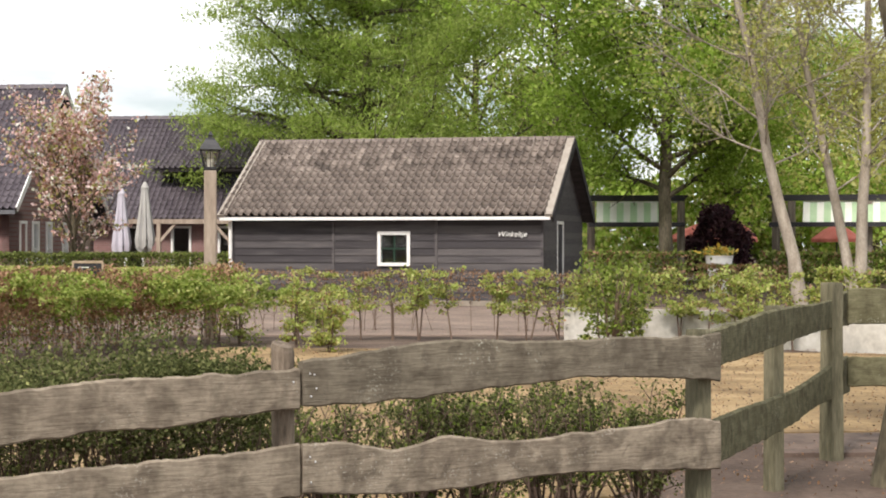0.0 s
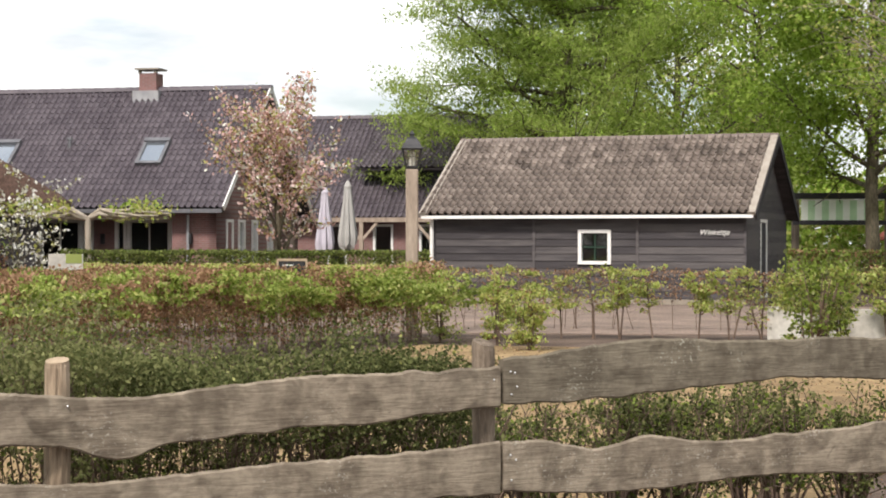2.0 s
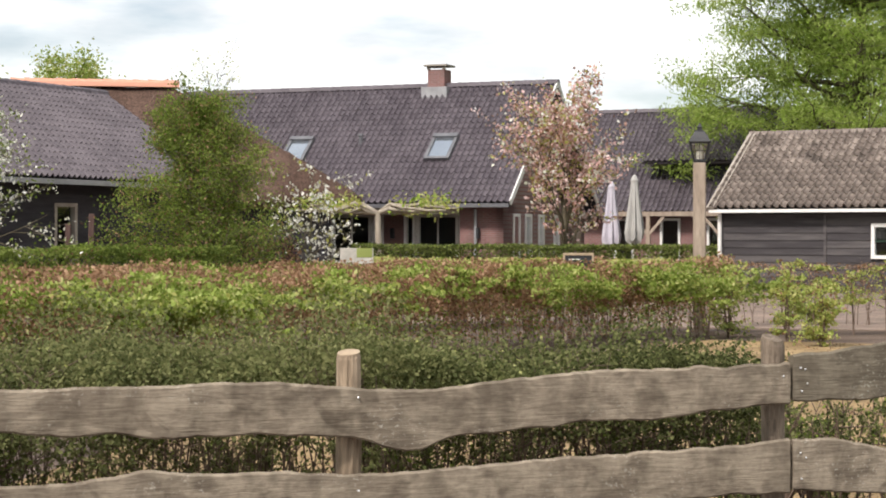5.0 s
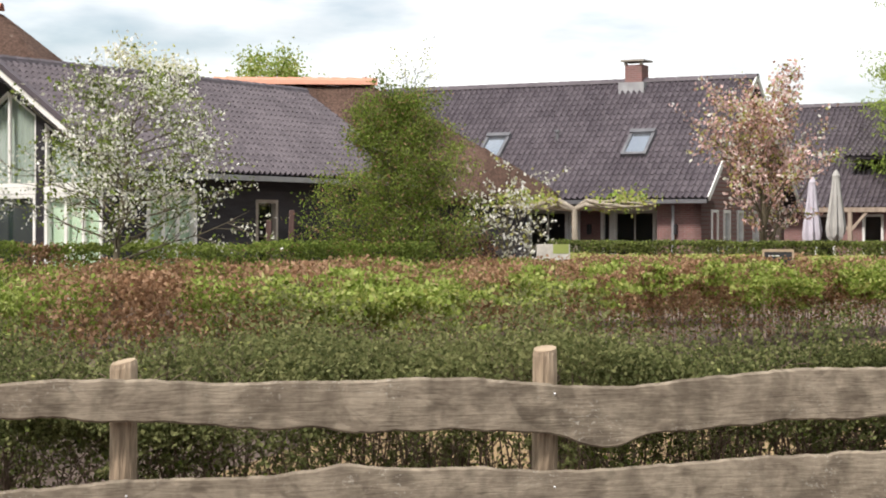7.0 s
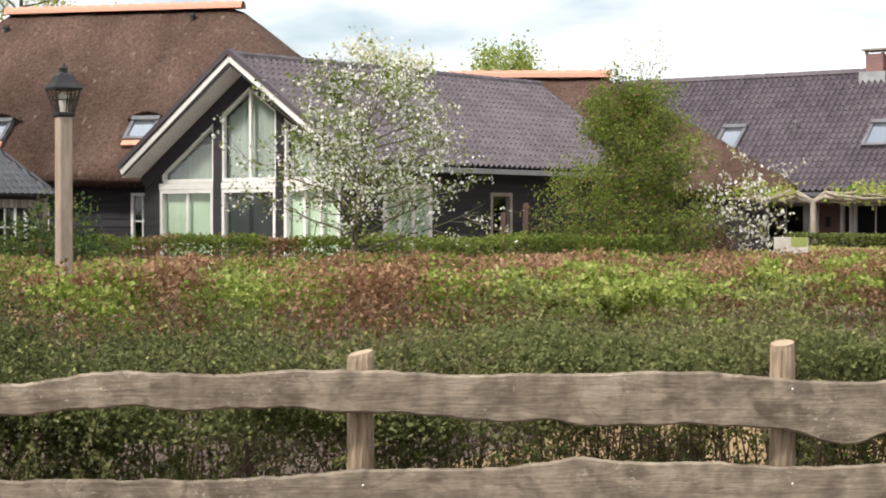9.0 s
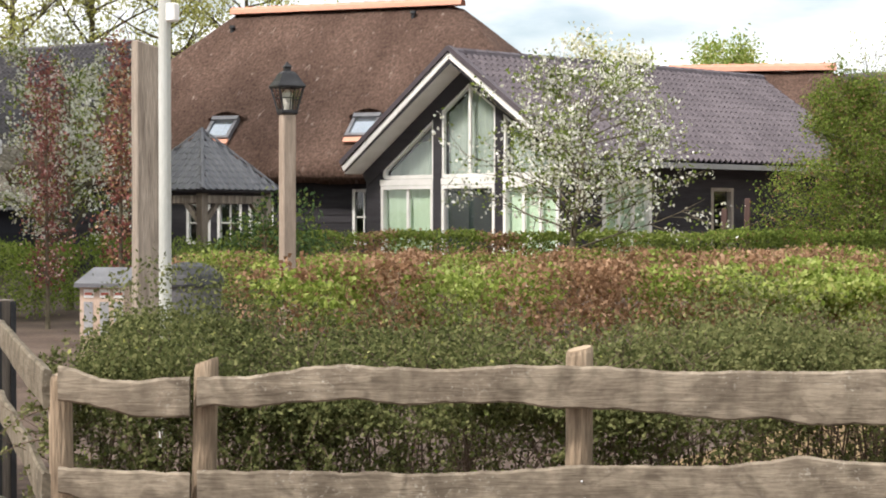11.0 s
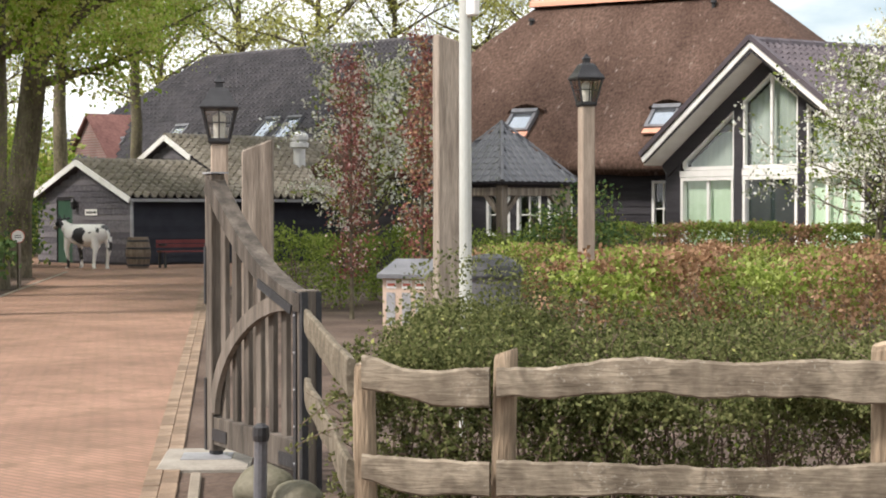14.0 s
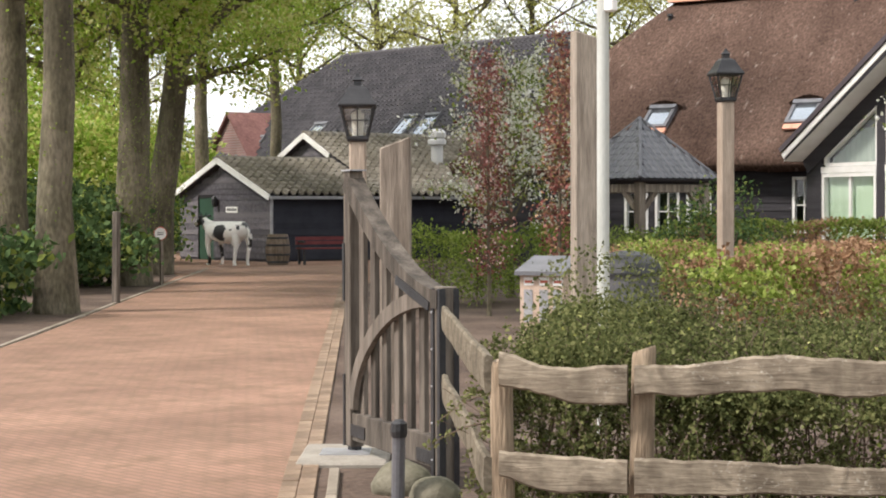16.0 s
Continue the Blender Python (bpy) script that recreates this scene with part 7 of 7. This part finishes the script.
def hedge(name, lines, label, leaves, stems=None, category="hedge", kind="", forks=4):
    """leaves: (count per metre, width, z0, z1, leaf size, materials, weights, roughness, top unevenness, shell, openness)."""
    root = thing(name, pose(0, 0, 0), label, category, kind=kind)
    g = np.random.default_rng(len(label) * 7)
    for n, wd, z0, z1, sz, mats, wts, rough, tn, shell, gaps in leaves:
        cs = [clump(a, b, int(n * math.dist(a[:2], b[:2])), g, wd, z0, z1, rough, tn, shell, gaps) for a, b in lines]
        c = np.concatenate(cs)
        c = c[c[:, 2] > 0.02]
        zone = None
        if len(mats) > 2:
            zone = np.sin(c[:, 0] * 2.3 + 1.7 * np.sin(c[:, 1] * 1.3)) + np.sin(c[:, 1] * 1.9 + 1.5 * np.sin(c[:, 0] * 2.7)) + 0.7 * np.sin(c[:, 0] * 5.1 + c[:, 1] * 3.7) + 0.6 * np.sin(c[:, 1] * 6.3 - c[:, 0] * 4.1) + 0.8 * np.sin(c[:, 2] * 9) + g.normal(size=len(c)) * 1.05
        piece("foliage", leaf_mesh("foliage", c, sz, mats, wts, int(n), 0.0, zone=zone), root)
    if stems:
        per, height, wd, r0 = stems
        rnd = random.Random(len(label))
        t = Tubes()
        for a, b in lines:
            ln = math.dist(a[:2], b[:2])
            d = Vector((b[0] - a[0], b[1] - a[1], 0)) / ln
            s = Vector((-d.y, d.x, 0))
            for i in range(int(per * ln)):
                p = Vector((a[0], a[1], 0)) + d * rnd.uniform(0, ln) + s * rnd.uniform(-wd, wd) / 2
                e = p + Vector((rnd.gauss(0, 0.12), rnd.gauss(0, 0.12), height * rnd.uniform(0.7, 1.05)))
                m = p.lerp(e, 0.5) + Vector((rnd.gauss(0, 0.04), rnd.gauss(0, 0.04), 0))
                t.add([p - Vector((0, 0, 0.05)), m, e], [r0, r0 * 0.7, r0 * 0.25], 4)
                for w in range(forks):
                    u = rnd.uniform(0.2, 0.98)
                    c0 = p.lerp(e, u)
                    c1 = c0 + Vector((rnd.gauss(0, 0.12), rnd.gauss(0, 0.12), rnd.uniform(0.02, 0.16)))
                    t.add([c0, c1], [r0 * 0.4, r0 * 0.15], 3)
        piece("brushwood", t.mesh("brushwood", M_TWIG), root)["kind"] = "stuff"
    return root


H1 = [((-5.6, 5.33), (-1.15, 8.52))]
hedge("cotoneaster_hedge", H1, "dense dark evergreen hedge close behind the plank fence", [
    (34000, 1.5, 0.72, 0.93, 0.0145, [L_HEDGE], None, 0.06, 0.14, 0.6, -0.7),
    (8000, 1.3, 0.72, 1.03, 0.014, [L_HEDGE], None, 0.1, 0.24, 0.7, -0.5),
    (10000, 1.2, 0.1, 0.8, 0.016, [L_HEDGE, L_SHRUB], [0.85, 0.15], 0.04, 0.05, 0.5, 0.55),
    (70, 1.4, 0.8, 1.04, 0.014, [L_YELLOW], None, 0.05, 0.1, 0.8, -0.9)], (58, 1.0, 1.0, 0.0075), forks=9)
hedge_top = bpy.data.objects["cotoneaster_hedge"]
gl_ = np.random.default_rng(61)
fill = clump((-5.6, 5.33), (-3.1, 7.12), 36000, gl_, 1.25, 0.08, 0.8, 0.05, 0.05, 0.45, -0.1)
piece("foliage", leaf_mesh("foliage", fill[fill[:, 2] > 0.03], 0.016, [L_HEDGE, L_SHRUB], [0.85, 0.15], 61), hedge_top)
# arching shoots that stand out of the hedge's top and front
gp = np.random.default_rng(31)
sp, shoots = [], Tubes()
ha, hb = Vector((-5.65, 5.3, 0)), Vector((-1.1, 8.55, 0))
hs = Vector((hb.y - ha.y, ha.x - hb.x, 0)).normalized()
for i in range(1500):
    p = ha.lerp(hb, gp.random()) + hs * gp.uniform(-0.7, 0.75)
    front = gp.random() < 0.3
    p.z = gp.uniform(0.3, 0.85) if front else gp.uniform(0.8, 0.94)
    if front:
        p += hs * (0.62 - hs.dot(p - ha))
    d = Vector((gp.normal() * 0.5, gp.normal() * 0.5, gp.uniform(0.35, 1.0))) + hs * (0.3 if front else 0.0)
    d.normalize()
    ln = gp.uniform(0.09, 0.23)
    line = [p + d * ln * f + Vector((0, 0, -0.25 * ln * f * f)) for f in (0, 0.35, 0.7, 1.0)]
    shoots.add(line, [0.003, 0.0025, 0.002, 0.001], 3)
    for f in gp.uniform(0.1, 1.0, 34):
        c = p + d * ln * f + Vector((0, 0, -0.25 * ln * f * f))
        sp.append((c.x + gp.normal() * 0.009, c.y + gp.normal() * 0.009, c.z + gp.normal() * 0.009))
for i in range(130):
    p = ha.lerp(hb, gp.uniform(0.0, 0.2))
    p += hs * gp.uniform(0.55, 0.75)
    p.z = gp.uniform(0.4, 0.86)
    d = (hs + Vector((gp.normal() * 0.45, gp.normal() * 0.45, gp.uniform(-0.2, 0.4)))).normalized()
    ln = gp.uniform(0.12, 0.3)
    line = [p + d * ln * f + Vector((0, 0, -0.3 * ln * f * f)) for f in (0, 0.35, 0.7, 1.0)]
    shoots.add(line, [0.004, 0.003, 0.002, 0.001], 3)
    for f in gp.uniform(0.1, 1.0, 42):
        c = p + d * ln * f + Vector((0, 0, -0.3 * ln * f * f))
        sp.append((c.x + gp.normal() * 0.012, c.y + gp.normal() * 0.012, c.z + gp.normal() * 0.012))
piece("shoot_foliage", leaf_mesh("shoot_foliage", np.array(sp), 0.014, [L_HEDGE], None, 3), hedge_top)["kind"] = "stuff"
piece("brushwood", shoots.mesh("brushwood", M_TWIG), hedge_top)["kind"] = "stuff"


def shrub_row(name, line, plants, label, seed, height=0.72):
    """Single low shrubs in a row: stems fanning from the ground, each with small leaves along it."""
    rnd = random.Random(seed)
    g = np.random.default_rng(seed)
    (ax, ay), (bx, by) = line
    for k in range(plants):
        f = (k + rnd.uniform(0.2, 0.8)) / plants
        root = thing(name, pose(ax + (bx - ax) * f + rnd.gauss(0, 0.12), ay + (by - ay) * f + rnd.gauss(0, 0.12), 0), label, "shrub", "low shrubs behind the fence")
        t, pts = Tubes(), []
        hh = height * rnd.uniform(0.75, 1.15)
        for i in range(15):
            e = Vector((rnd.gauss(0, 0.16), rnd.gauss(0, 0.16), hh * rnd.uniform(0.7, 1.05)))
            m = e * 0.5 + Vector((rnd.gauss(0, 0.04), rnd.gauss(0, 0.04), 0))
            t.add([Vector((rnd.gauss(0, 0.03), rnd.gauss(0, 0.03), -0.03)), m, e], [0.009, 0.006, 0.002], 4)
            for w in range(5):
                c0 = m.lerp(e, rnd.uniform(-0.4, 0.95))
                c1 = c0 + Vector((rnd.gauss(0, 0.09), rnd.gauss(0, 0.09), rnd.uniform(0.02, 0.14)))
                t.add([c0, c1], [0.004, 0.0015], 3)
                pts += [tuple(c0.lerp(c1, u)) for u in (0.3, 0.6, 1.0)]
            pts += [tuple(m.lerp(e, u)) for u in (0.4, 0.7, 1.0)]
        piece("brushwood", t.mesh("brushwood", M_TWIG), root)["kind"] = "stuff"
        T = np.array(pts)
        n = 1900
        T = T[g.permutation(len(T))[:int(len(T) * 0.55)]]
        c = T[g.integers(0, len(T), n)] + g.normal(size=(n, 3)) * 0.02
        piece("foliage", leaf_mesh("foliage", c[c[:, 2] > 0.05], 0.017, [L_HEDGE, L_SHRUB], [0.85, 0.15], seed + k), root)


shrub_row("low_shrub", ((-1.2, 8.3), (1.3, 9.75)), 12, "low evergreen shrub with open stems on dry sand", 3, 0.86)
shrub_row("low_shrub", ((-3.6, 8.3), (0.9, 10.6)), 9, "low evergreen shrub with open stems on dry sand", 4, 0.7)
HA = [((-3.7, 28.9), (2.0, 28.8)), ((2.0, 28.8), (4.4, 26.4)), ((4.4, 26.4), (9.0, 23.2))]


def young_hornbeam(at, height, leaves, seed, label, low=0.42):
    """A clipped young hornbeam: a bare stem, fine side twigs and flat sprays of new leaves."""
    rnd, g = random.Random(seed), np.random.default_rng(seed)
    root = thing("young_hornbeam", pose(at[0], at[1], 0), label, "young tree", "row of young hornbeams")
    t, pts = Tubes(), []
    for k in range(rnd.choice((1, 2, 2))):
        base = Vector((rnd.gauss(0, 0.03), rnd.gauss(0, 0.03), -0.05))
        top = Vector((rnd.gauss(0, 0.1), rnd.gauss(0, 0.08), height * rnd.uniform(0.88, 1.0)))
        mid = base.lerp(top, 0.5) + Vector((rnd.gauss(0, 0.05), rnd.gauss(0, 0.05), 0))
        t.add([base, mid, top], [0.017, 0.012, 0.004], 5)
        for i in range(22):
            f = rnd.uniform(low, 1.0)
            p = mid.lerp(top, (f - 0.5) * 2) if f > 0.5 else base.lerp(mid, f * 2)
            an, ln = rnd.uniform(0, 2 * math.pi), rnd.uniform(0.14, 0.34)
            e = p + Vector((math.cos(an) * ln, math.sin(an) * ln, rnd.uniform(-0.02, 0.16)))
            e.z = min(e.z, height)
            t.add([p, p.lerp(e, 0.5) + Vector((0, 0, 0.015)), e], [0.006, 0.004, 0.002], 3)
            pts += [tuple(p.lerp(e, u)) for u in (0.35, 0.55, 0.7, 0.85, 1.0)]
    piece("stem", t.mesh("stem", M_TWIG), root)
    T = np.array(pts)
    heads = T[g.permutation(len(T))[:max(12, int(len(T) * 0.7))]]
    c = heads[g.integers(0, len(heads), leaves)] + g.normal(size=(leaves, 3)) * [0.045, 0.045, 0.022]
    piece("foliage", leaf_mesh("foliage", c, 0.04, [L_BEECH, L_YELLOW, L_BROWN], [0.55, 0.37, 0.08], seed), root)
    return root


rh, k = random.Random(51), 0
for (x0, y0), (x1, y1) in HA:
    ln = math.dist((x0, y0), (x1, y1))
    for i in range(int(ln / 0.5)):
        f = (i + rh.uniform(0.3, 0.7)) / int(ln / 0.5)
        k += 1
        full = (0.45, 1.0, 0.7, 0.3, 1.0, 0.55, 0.25, 0.9)[k % 8] * (1.25 if x0 > 1.9 else 1.0)
        young_hornbeam((x0 + (x1 - x0) * f + rh.gauss(0, 0.06), y0 + (y1 - y0) * f + rh.gauss(0, 0.06)), rh.uniform(1.06, 1.18), int(1150 * full), 300 + k, "young clipped hornbeam with fresh leaves on a bare stem" if full > 0.5 else "young clipped hornbeam, still nearly bare", 0.16 if k % 7 == 4 else 0.42)
for az, r, hh, n in ((-3.5, 25.3, 0.95, 1300), (-4.5, 26.6, 1.1, 1000), (-6.3, 27.6, 1.1, 900), (5.0, 26.2, 1.15, 1500), (6.0, 26.0, 1.15, 1500), (9.6, 25.2, 1.1, 900)):
    k += 1
    young_hornbeam(P(az, r), hh, n, 300 + k, "bushy young hornbeam in bright new leaf", 0.12)
a, b = P(-6.4, 32.2), P(4.2, 31.6)
hedge("thin_beech_hedge", [(tuple(a[:2]), tuple(b[:2]))], "thin clipped row of bare brown beech twigs before the shed", [
    (900, 0.35, 0.45, 1.03, 0.036, [L_BROWN, M_TWIG], [0.6, 0.4], 0.04, 0.02, 0.5, -0.9)], (7, 1.03, 0.3, 0.007), forks=16)
HB = [((-3.7, 28.9), (-7.0, 21.0)), ((-7.0, 21.0), (-10.55, 12.2))]
beech = hedge("beech_hedge", HB, "broad clipped beech hedge with withered brown and fresh green leaves", [
    (4700, 1.5, 0.5, 1.04, 0.037, [L_BROWN, L_SHRUB, L_BEECH], [0.6, 0.28, 0.12], 0.07, 0.12, 0.65, -0.75),
    (1200, 1.3, 0.1, 0.6, 0.034, [L_BROWN, L_SHRUB], [0.6, 0.4], 0.07, 0.05, 0.3, -0.9)], (20, 1.06, 1.4, 0.007), forks=6)
# bright tufts of new leaves along the hedges
gt = np.random.default_rng(77)
for k, (az, r, w, z, n) in enumerate(((-23.0, 18.8, 0.75, 0.8, 4200), (-20.6, 19.6, 0.45, 0.85, 1500), (-18.4, 20.3, 0.5, 0.92, 1500), (-14.7, 22.8, 0.45, 0.9, 1400), (-13.0, 23.6, 0.4, 0.92, 1400), (-11.6, 24.6, 0.4, 0.8, 1300), (-9.3, 26.2, 0.5, 0.92, 1800), (-26.2, 17.6, 0.3, 0.9, 800), (-24.6, 18.2, 0.4, 0.85, 1500), (-39.4, 15.6, 0.3, 0.88, 450), (-16.4, 21.6, 0.4, 0.9, 1200), (-41.0, 15.4, 0.2, 0.88, 450), (-5.2, 28.3, 0.5, 0.75, 1600), (-4.3, 28.0, 0.25, 0.45, 900), (-8.0, 26.6, 0.4, 0.85, 2200), (-6.9, 27.0, 0.4, 0.8, 2000), (-10.4, 25.2, 0.4, 0.8, 1800))):
    n = int(n * (0.8 if k == 0 else 0.6))
    q = P(az, r)
    side = Vector((math.cos(radians(az)), -math.sin(radians(az)), 0))
    heads = max(8, n // 40)
    hu, hv, hz_ = gt.normal(0, w * 0.5, heads), gt.normal(0, 0.2, heads), gt.normal(0, 0.12, heads)
    pick = gt.integers(0, heads, n)
    u = hu[pick] + gt.normal(0, 0.07, n)
    v = hv[pick] + gt.normal(0, 0.07, n)
    lump = hz_[pick] + gt.normal(0, 0.022, n)
    cs = np.column_stack([q.x + side.x * u - side.y * v, q.y + side.y * u + side.x * v, z + lump])
    cs = cs[(cs[:, 2] > 0.1) & (cs[:, 2] < 1.18)]
    piece("leaf_tuft", leaf_mesh("leaf_tuft", cs, 0.042, [L_BEECH, L_YELLOW, L_SHRUB], [0.4, 0.15, 0.45], 7 + k), beech)["label"] = "tuft of bright new leaves"
    beech.children[-1]["kind"] = "stuff"
hedge("brown_hedge", [((-6.2, 32.0), (-10.8, 24.6)), ((-10.8, 24.6), (-16.2, 17.0))], "low clipped hedge of withered brown beech leaves", [
    (3800, 1.3, 0.4, 1.04, 0.038, [L_BROWN, L_SHRUB, L_BEECH], [0.62, 0.24, 0.14], 0.06, 0.08, 0.65, -0.8)], (22, 1.06, 1.1, 0.007), forks=6)
a, b, c = P(-41.3, 31.5), P(-31, 29.5), P(-22, 32.5)
hedge("garden_hedge", [(tuple(a[:2]), tuple(b[:2])), (tuple(b[:2]), tuple(c[:2]))], "clipped green hedge in front of the black annex", [
    (5200, 0.8, 0.3, 1.3, 0.037, [L_CLIP, L_SHRUB, L_BROWN], [0.45, 0.33, 0.22], 0.05, 0.06, 0.7, -0.9)], (3, 1.0, 0.4, 0.015))
a, b = P(-18.0, 42), P(-6.7, 42)
hedge("clipped_hedge", [(tuple(a[:2]), tuple(b[:2]))], "dark close-clipped hedge along the terrace", [
    (5000, 0.7, 0.2, 1.31, 0.04, [L_CLIP, L_HEDGE], [0.5, 0.5], 0.03, 0.02, 0.8, -1.2)], (3, 1.0, 0.3, 0.015))
a, b = P(4.4, 55), P(8.2, 55)
c, d = P(9.8, 54), P(15, 54)
hedge("far_hedge", [(tuple(a[:2]), tuple(b[:2])), (tuple(c[:2]), tuple(d[:2]))], "clipped green hedge in front of the stalls", [
    (1000, 0.7, 0.2, 1.28, 0.08, [L_CLIP, L_BROWN], [0.75, 0.25], 0.04, 0.03, 0.8, -1.0)])
a, b = P(7.9, 51), P(10.6, 50.5)
hedge("bare_hedge", [(tuple(a[:2]), tuple(b[:2]))], "low twiggy hedge before the flower pot", [
    (1500, 0.5, 0.2, 0.94, 0.06, [L_BROWN, L_CLIP], [0.6, 0.4], 0.04, 0.03, 0.7, -1.0)])
a, b = P(-17.6, 37.5), P(-8.2, 37.5)
hedge("golden_hedge", [(tuple(a[:2]), tuple(b[:2]))], "broad low hedge with yellow-green new tips", [
    (3800, 2.6, 0.5, 1.02, 0.042, [L_YELLOW, L_BEECH, L_BROWN], [0.5, 0.35, 0.15], 0.04, 0.04, 0.75, -1.0)])
a, b, c = P(-49.7, 28), P(-45.6, 30.5), P(-40.5, 32.5)
hedge("low_green_hedge", [(tuple(a[:2]), tuple(b[:2])), (tuple(b[:2]), tuple(c[:2]))], "loose fresh green hedge beside the drive", [
    (4000, 1.3, 0.1, 1.1, 0.036, [L_SHRUB, L_CLIP], [0.5, 0.5], 0.1, 0.16, 0.6, -0.9)], (3, 0.9, 0.4, 0.015))


def bush(at, w, h, n, size, mats, wts, label, seed, name="bush"):
    g = np.random.default_rng(seed)
    root = thing(name, pose(at[0], at[1], 0), label, "shrub")
    v = g.normal(size=(n, 3))
    v /= np.linalg.norm(v, axis=1)[:, None]
    lump = 1 + 0.42 * np.sin(v[:, 0] * 5 + seed) * np.cos(v[:, 2] * 4 + seed * 2)
    c = v * (g.uniform(0.55, 1.0, n) ** 0.5 * lump)[:, None] * [w / 2, w / 2, h / 2] + [0, 0, h * 0.52] + g.normal(size=(n, 3)) * size * 0.8
    c = c[c[:, 2] > 0.02]
    piece("foliage", leaf_mesh("foliage", c, size, mats, wts, seed), root)
    t = Tubes()
    rnd = random.Random(seed)
    for i in range(9):
        e = Vector((rnd.uniform(-w, w) * 0.3, rnd.uniform(-w, w) * 0.3, h * rnd.uniform(0.6, 0.9)))
        t.add([Vector((rnd.uniform(-0.1, 0.1), rnd.uniform(-0.1, 0.1), -0.05)), e * 0.5 + Vector((0, 0, 0.05)), e], [0.025, 0.016, 0.005], 5)
    piece("brushwood", t.mesh("brushwood", M_TWIG), root)["kind"] = "stuff"
    return root


bush(P(8.5, 61), 2.2, 2.7, 5200, 0.12, [L_PURPLE], None, "round dark purple-leaved shrub", 2, "purple_bush")
bush(P(-40.7, 27), 1.6, 1.75, 4200, 0.045, [L_DARK, L_CLIP], [0.7, 0.3], "feathery dark green shrub beside the lamp", 3)
bush(P(-20.6, 35), 1.6, 1.55, 2500, 0.06, [L_BROWN, L_PURPLE], [0.6, 0.4], "reddish brown shrub by the black wall", 4)
bush(P(5.3, 25.5), 1.0, 1.3, 1300, 0.05, [L_SHRUB, L_HEDGE], [0.6, 0.4], "loose shrub in front of the white wall", 5)
for k, (az, r, w, h) in enumerate(((-65.5, 27, 3.4, 1.5), (-62.6, 36, 4.5, 1.8), (-60.7, 38, 3.2, 1.6), (-60.5, 46, 5, 2.2), (-58.9, 53, 3, 2.0), (-64.5, 42, 6, 2.4))):
    bush(P(az, r), w, h, 6500, 0.11, [L_DARK, L_CLIP], [0.8, 0.2], "dark glossy rhododendron under the oaks", 20 + k, "rhododendron")
for k, (az, r, w, h) in enumerate(((-66, 62, 9, 5), (-63, 70, 9, 6), (-60.2, 66, 7, 5), (-58.9, 78, 7, 5), (-62, 84, 12, 9), (-65.5, 88, 12, 9), (6.5, 74, 7, 4), (10.5, 76, 8, 4.5), (14, 74, 8, 4.5), (3.0, 76, 8, 4.5))):
    bush(P(az, r), w, h, 9000, 0.17, [L_LIME, L_YELLOW], [0.6, 0.4], "light green undergrowth at the edge of the wood", 40 + k, "woodland_shrub")
# ivy and litter beside the drive
gi = np.random.default_rng(5)
n = 9000
ua, ub = gi.uniform(7, 19, n), -4.7 - np.abs(gi.normal(0, 1.3, n))
xy = np.array([on_road(a, b) for a, b in zip(ua, ub)])
tagged(new("ivy", leaf_mesh("ivy", np.column_stack([xy[:4200], gi.uniform(0.02, 0.12, 4200)]), 0.07, [L_DARK, L_CLIP], [0.8, 0.2], 5)), "low ivy at the foot of the oaks", "ivy", kind="stuff")
n = 16000
xx = np.column_stack([gi.uniform(-4, 9, n), gi.uniform(8.5, 26, n), gi.uniform(0.02, 0.035, n)])
tagged(new("leaf_litter", leaf_mesh("leaf_litter", xx, 0.017, [L_BROWN, M_TWIG], [0.5, 0.5], 6)), "dry brown leaves scattered on the sand", "leaf litter", kind="stuff")
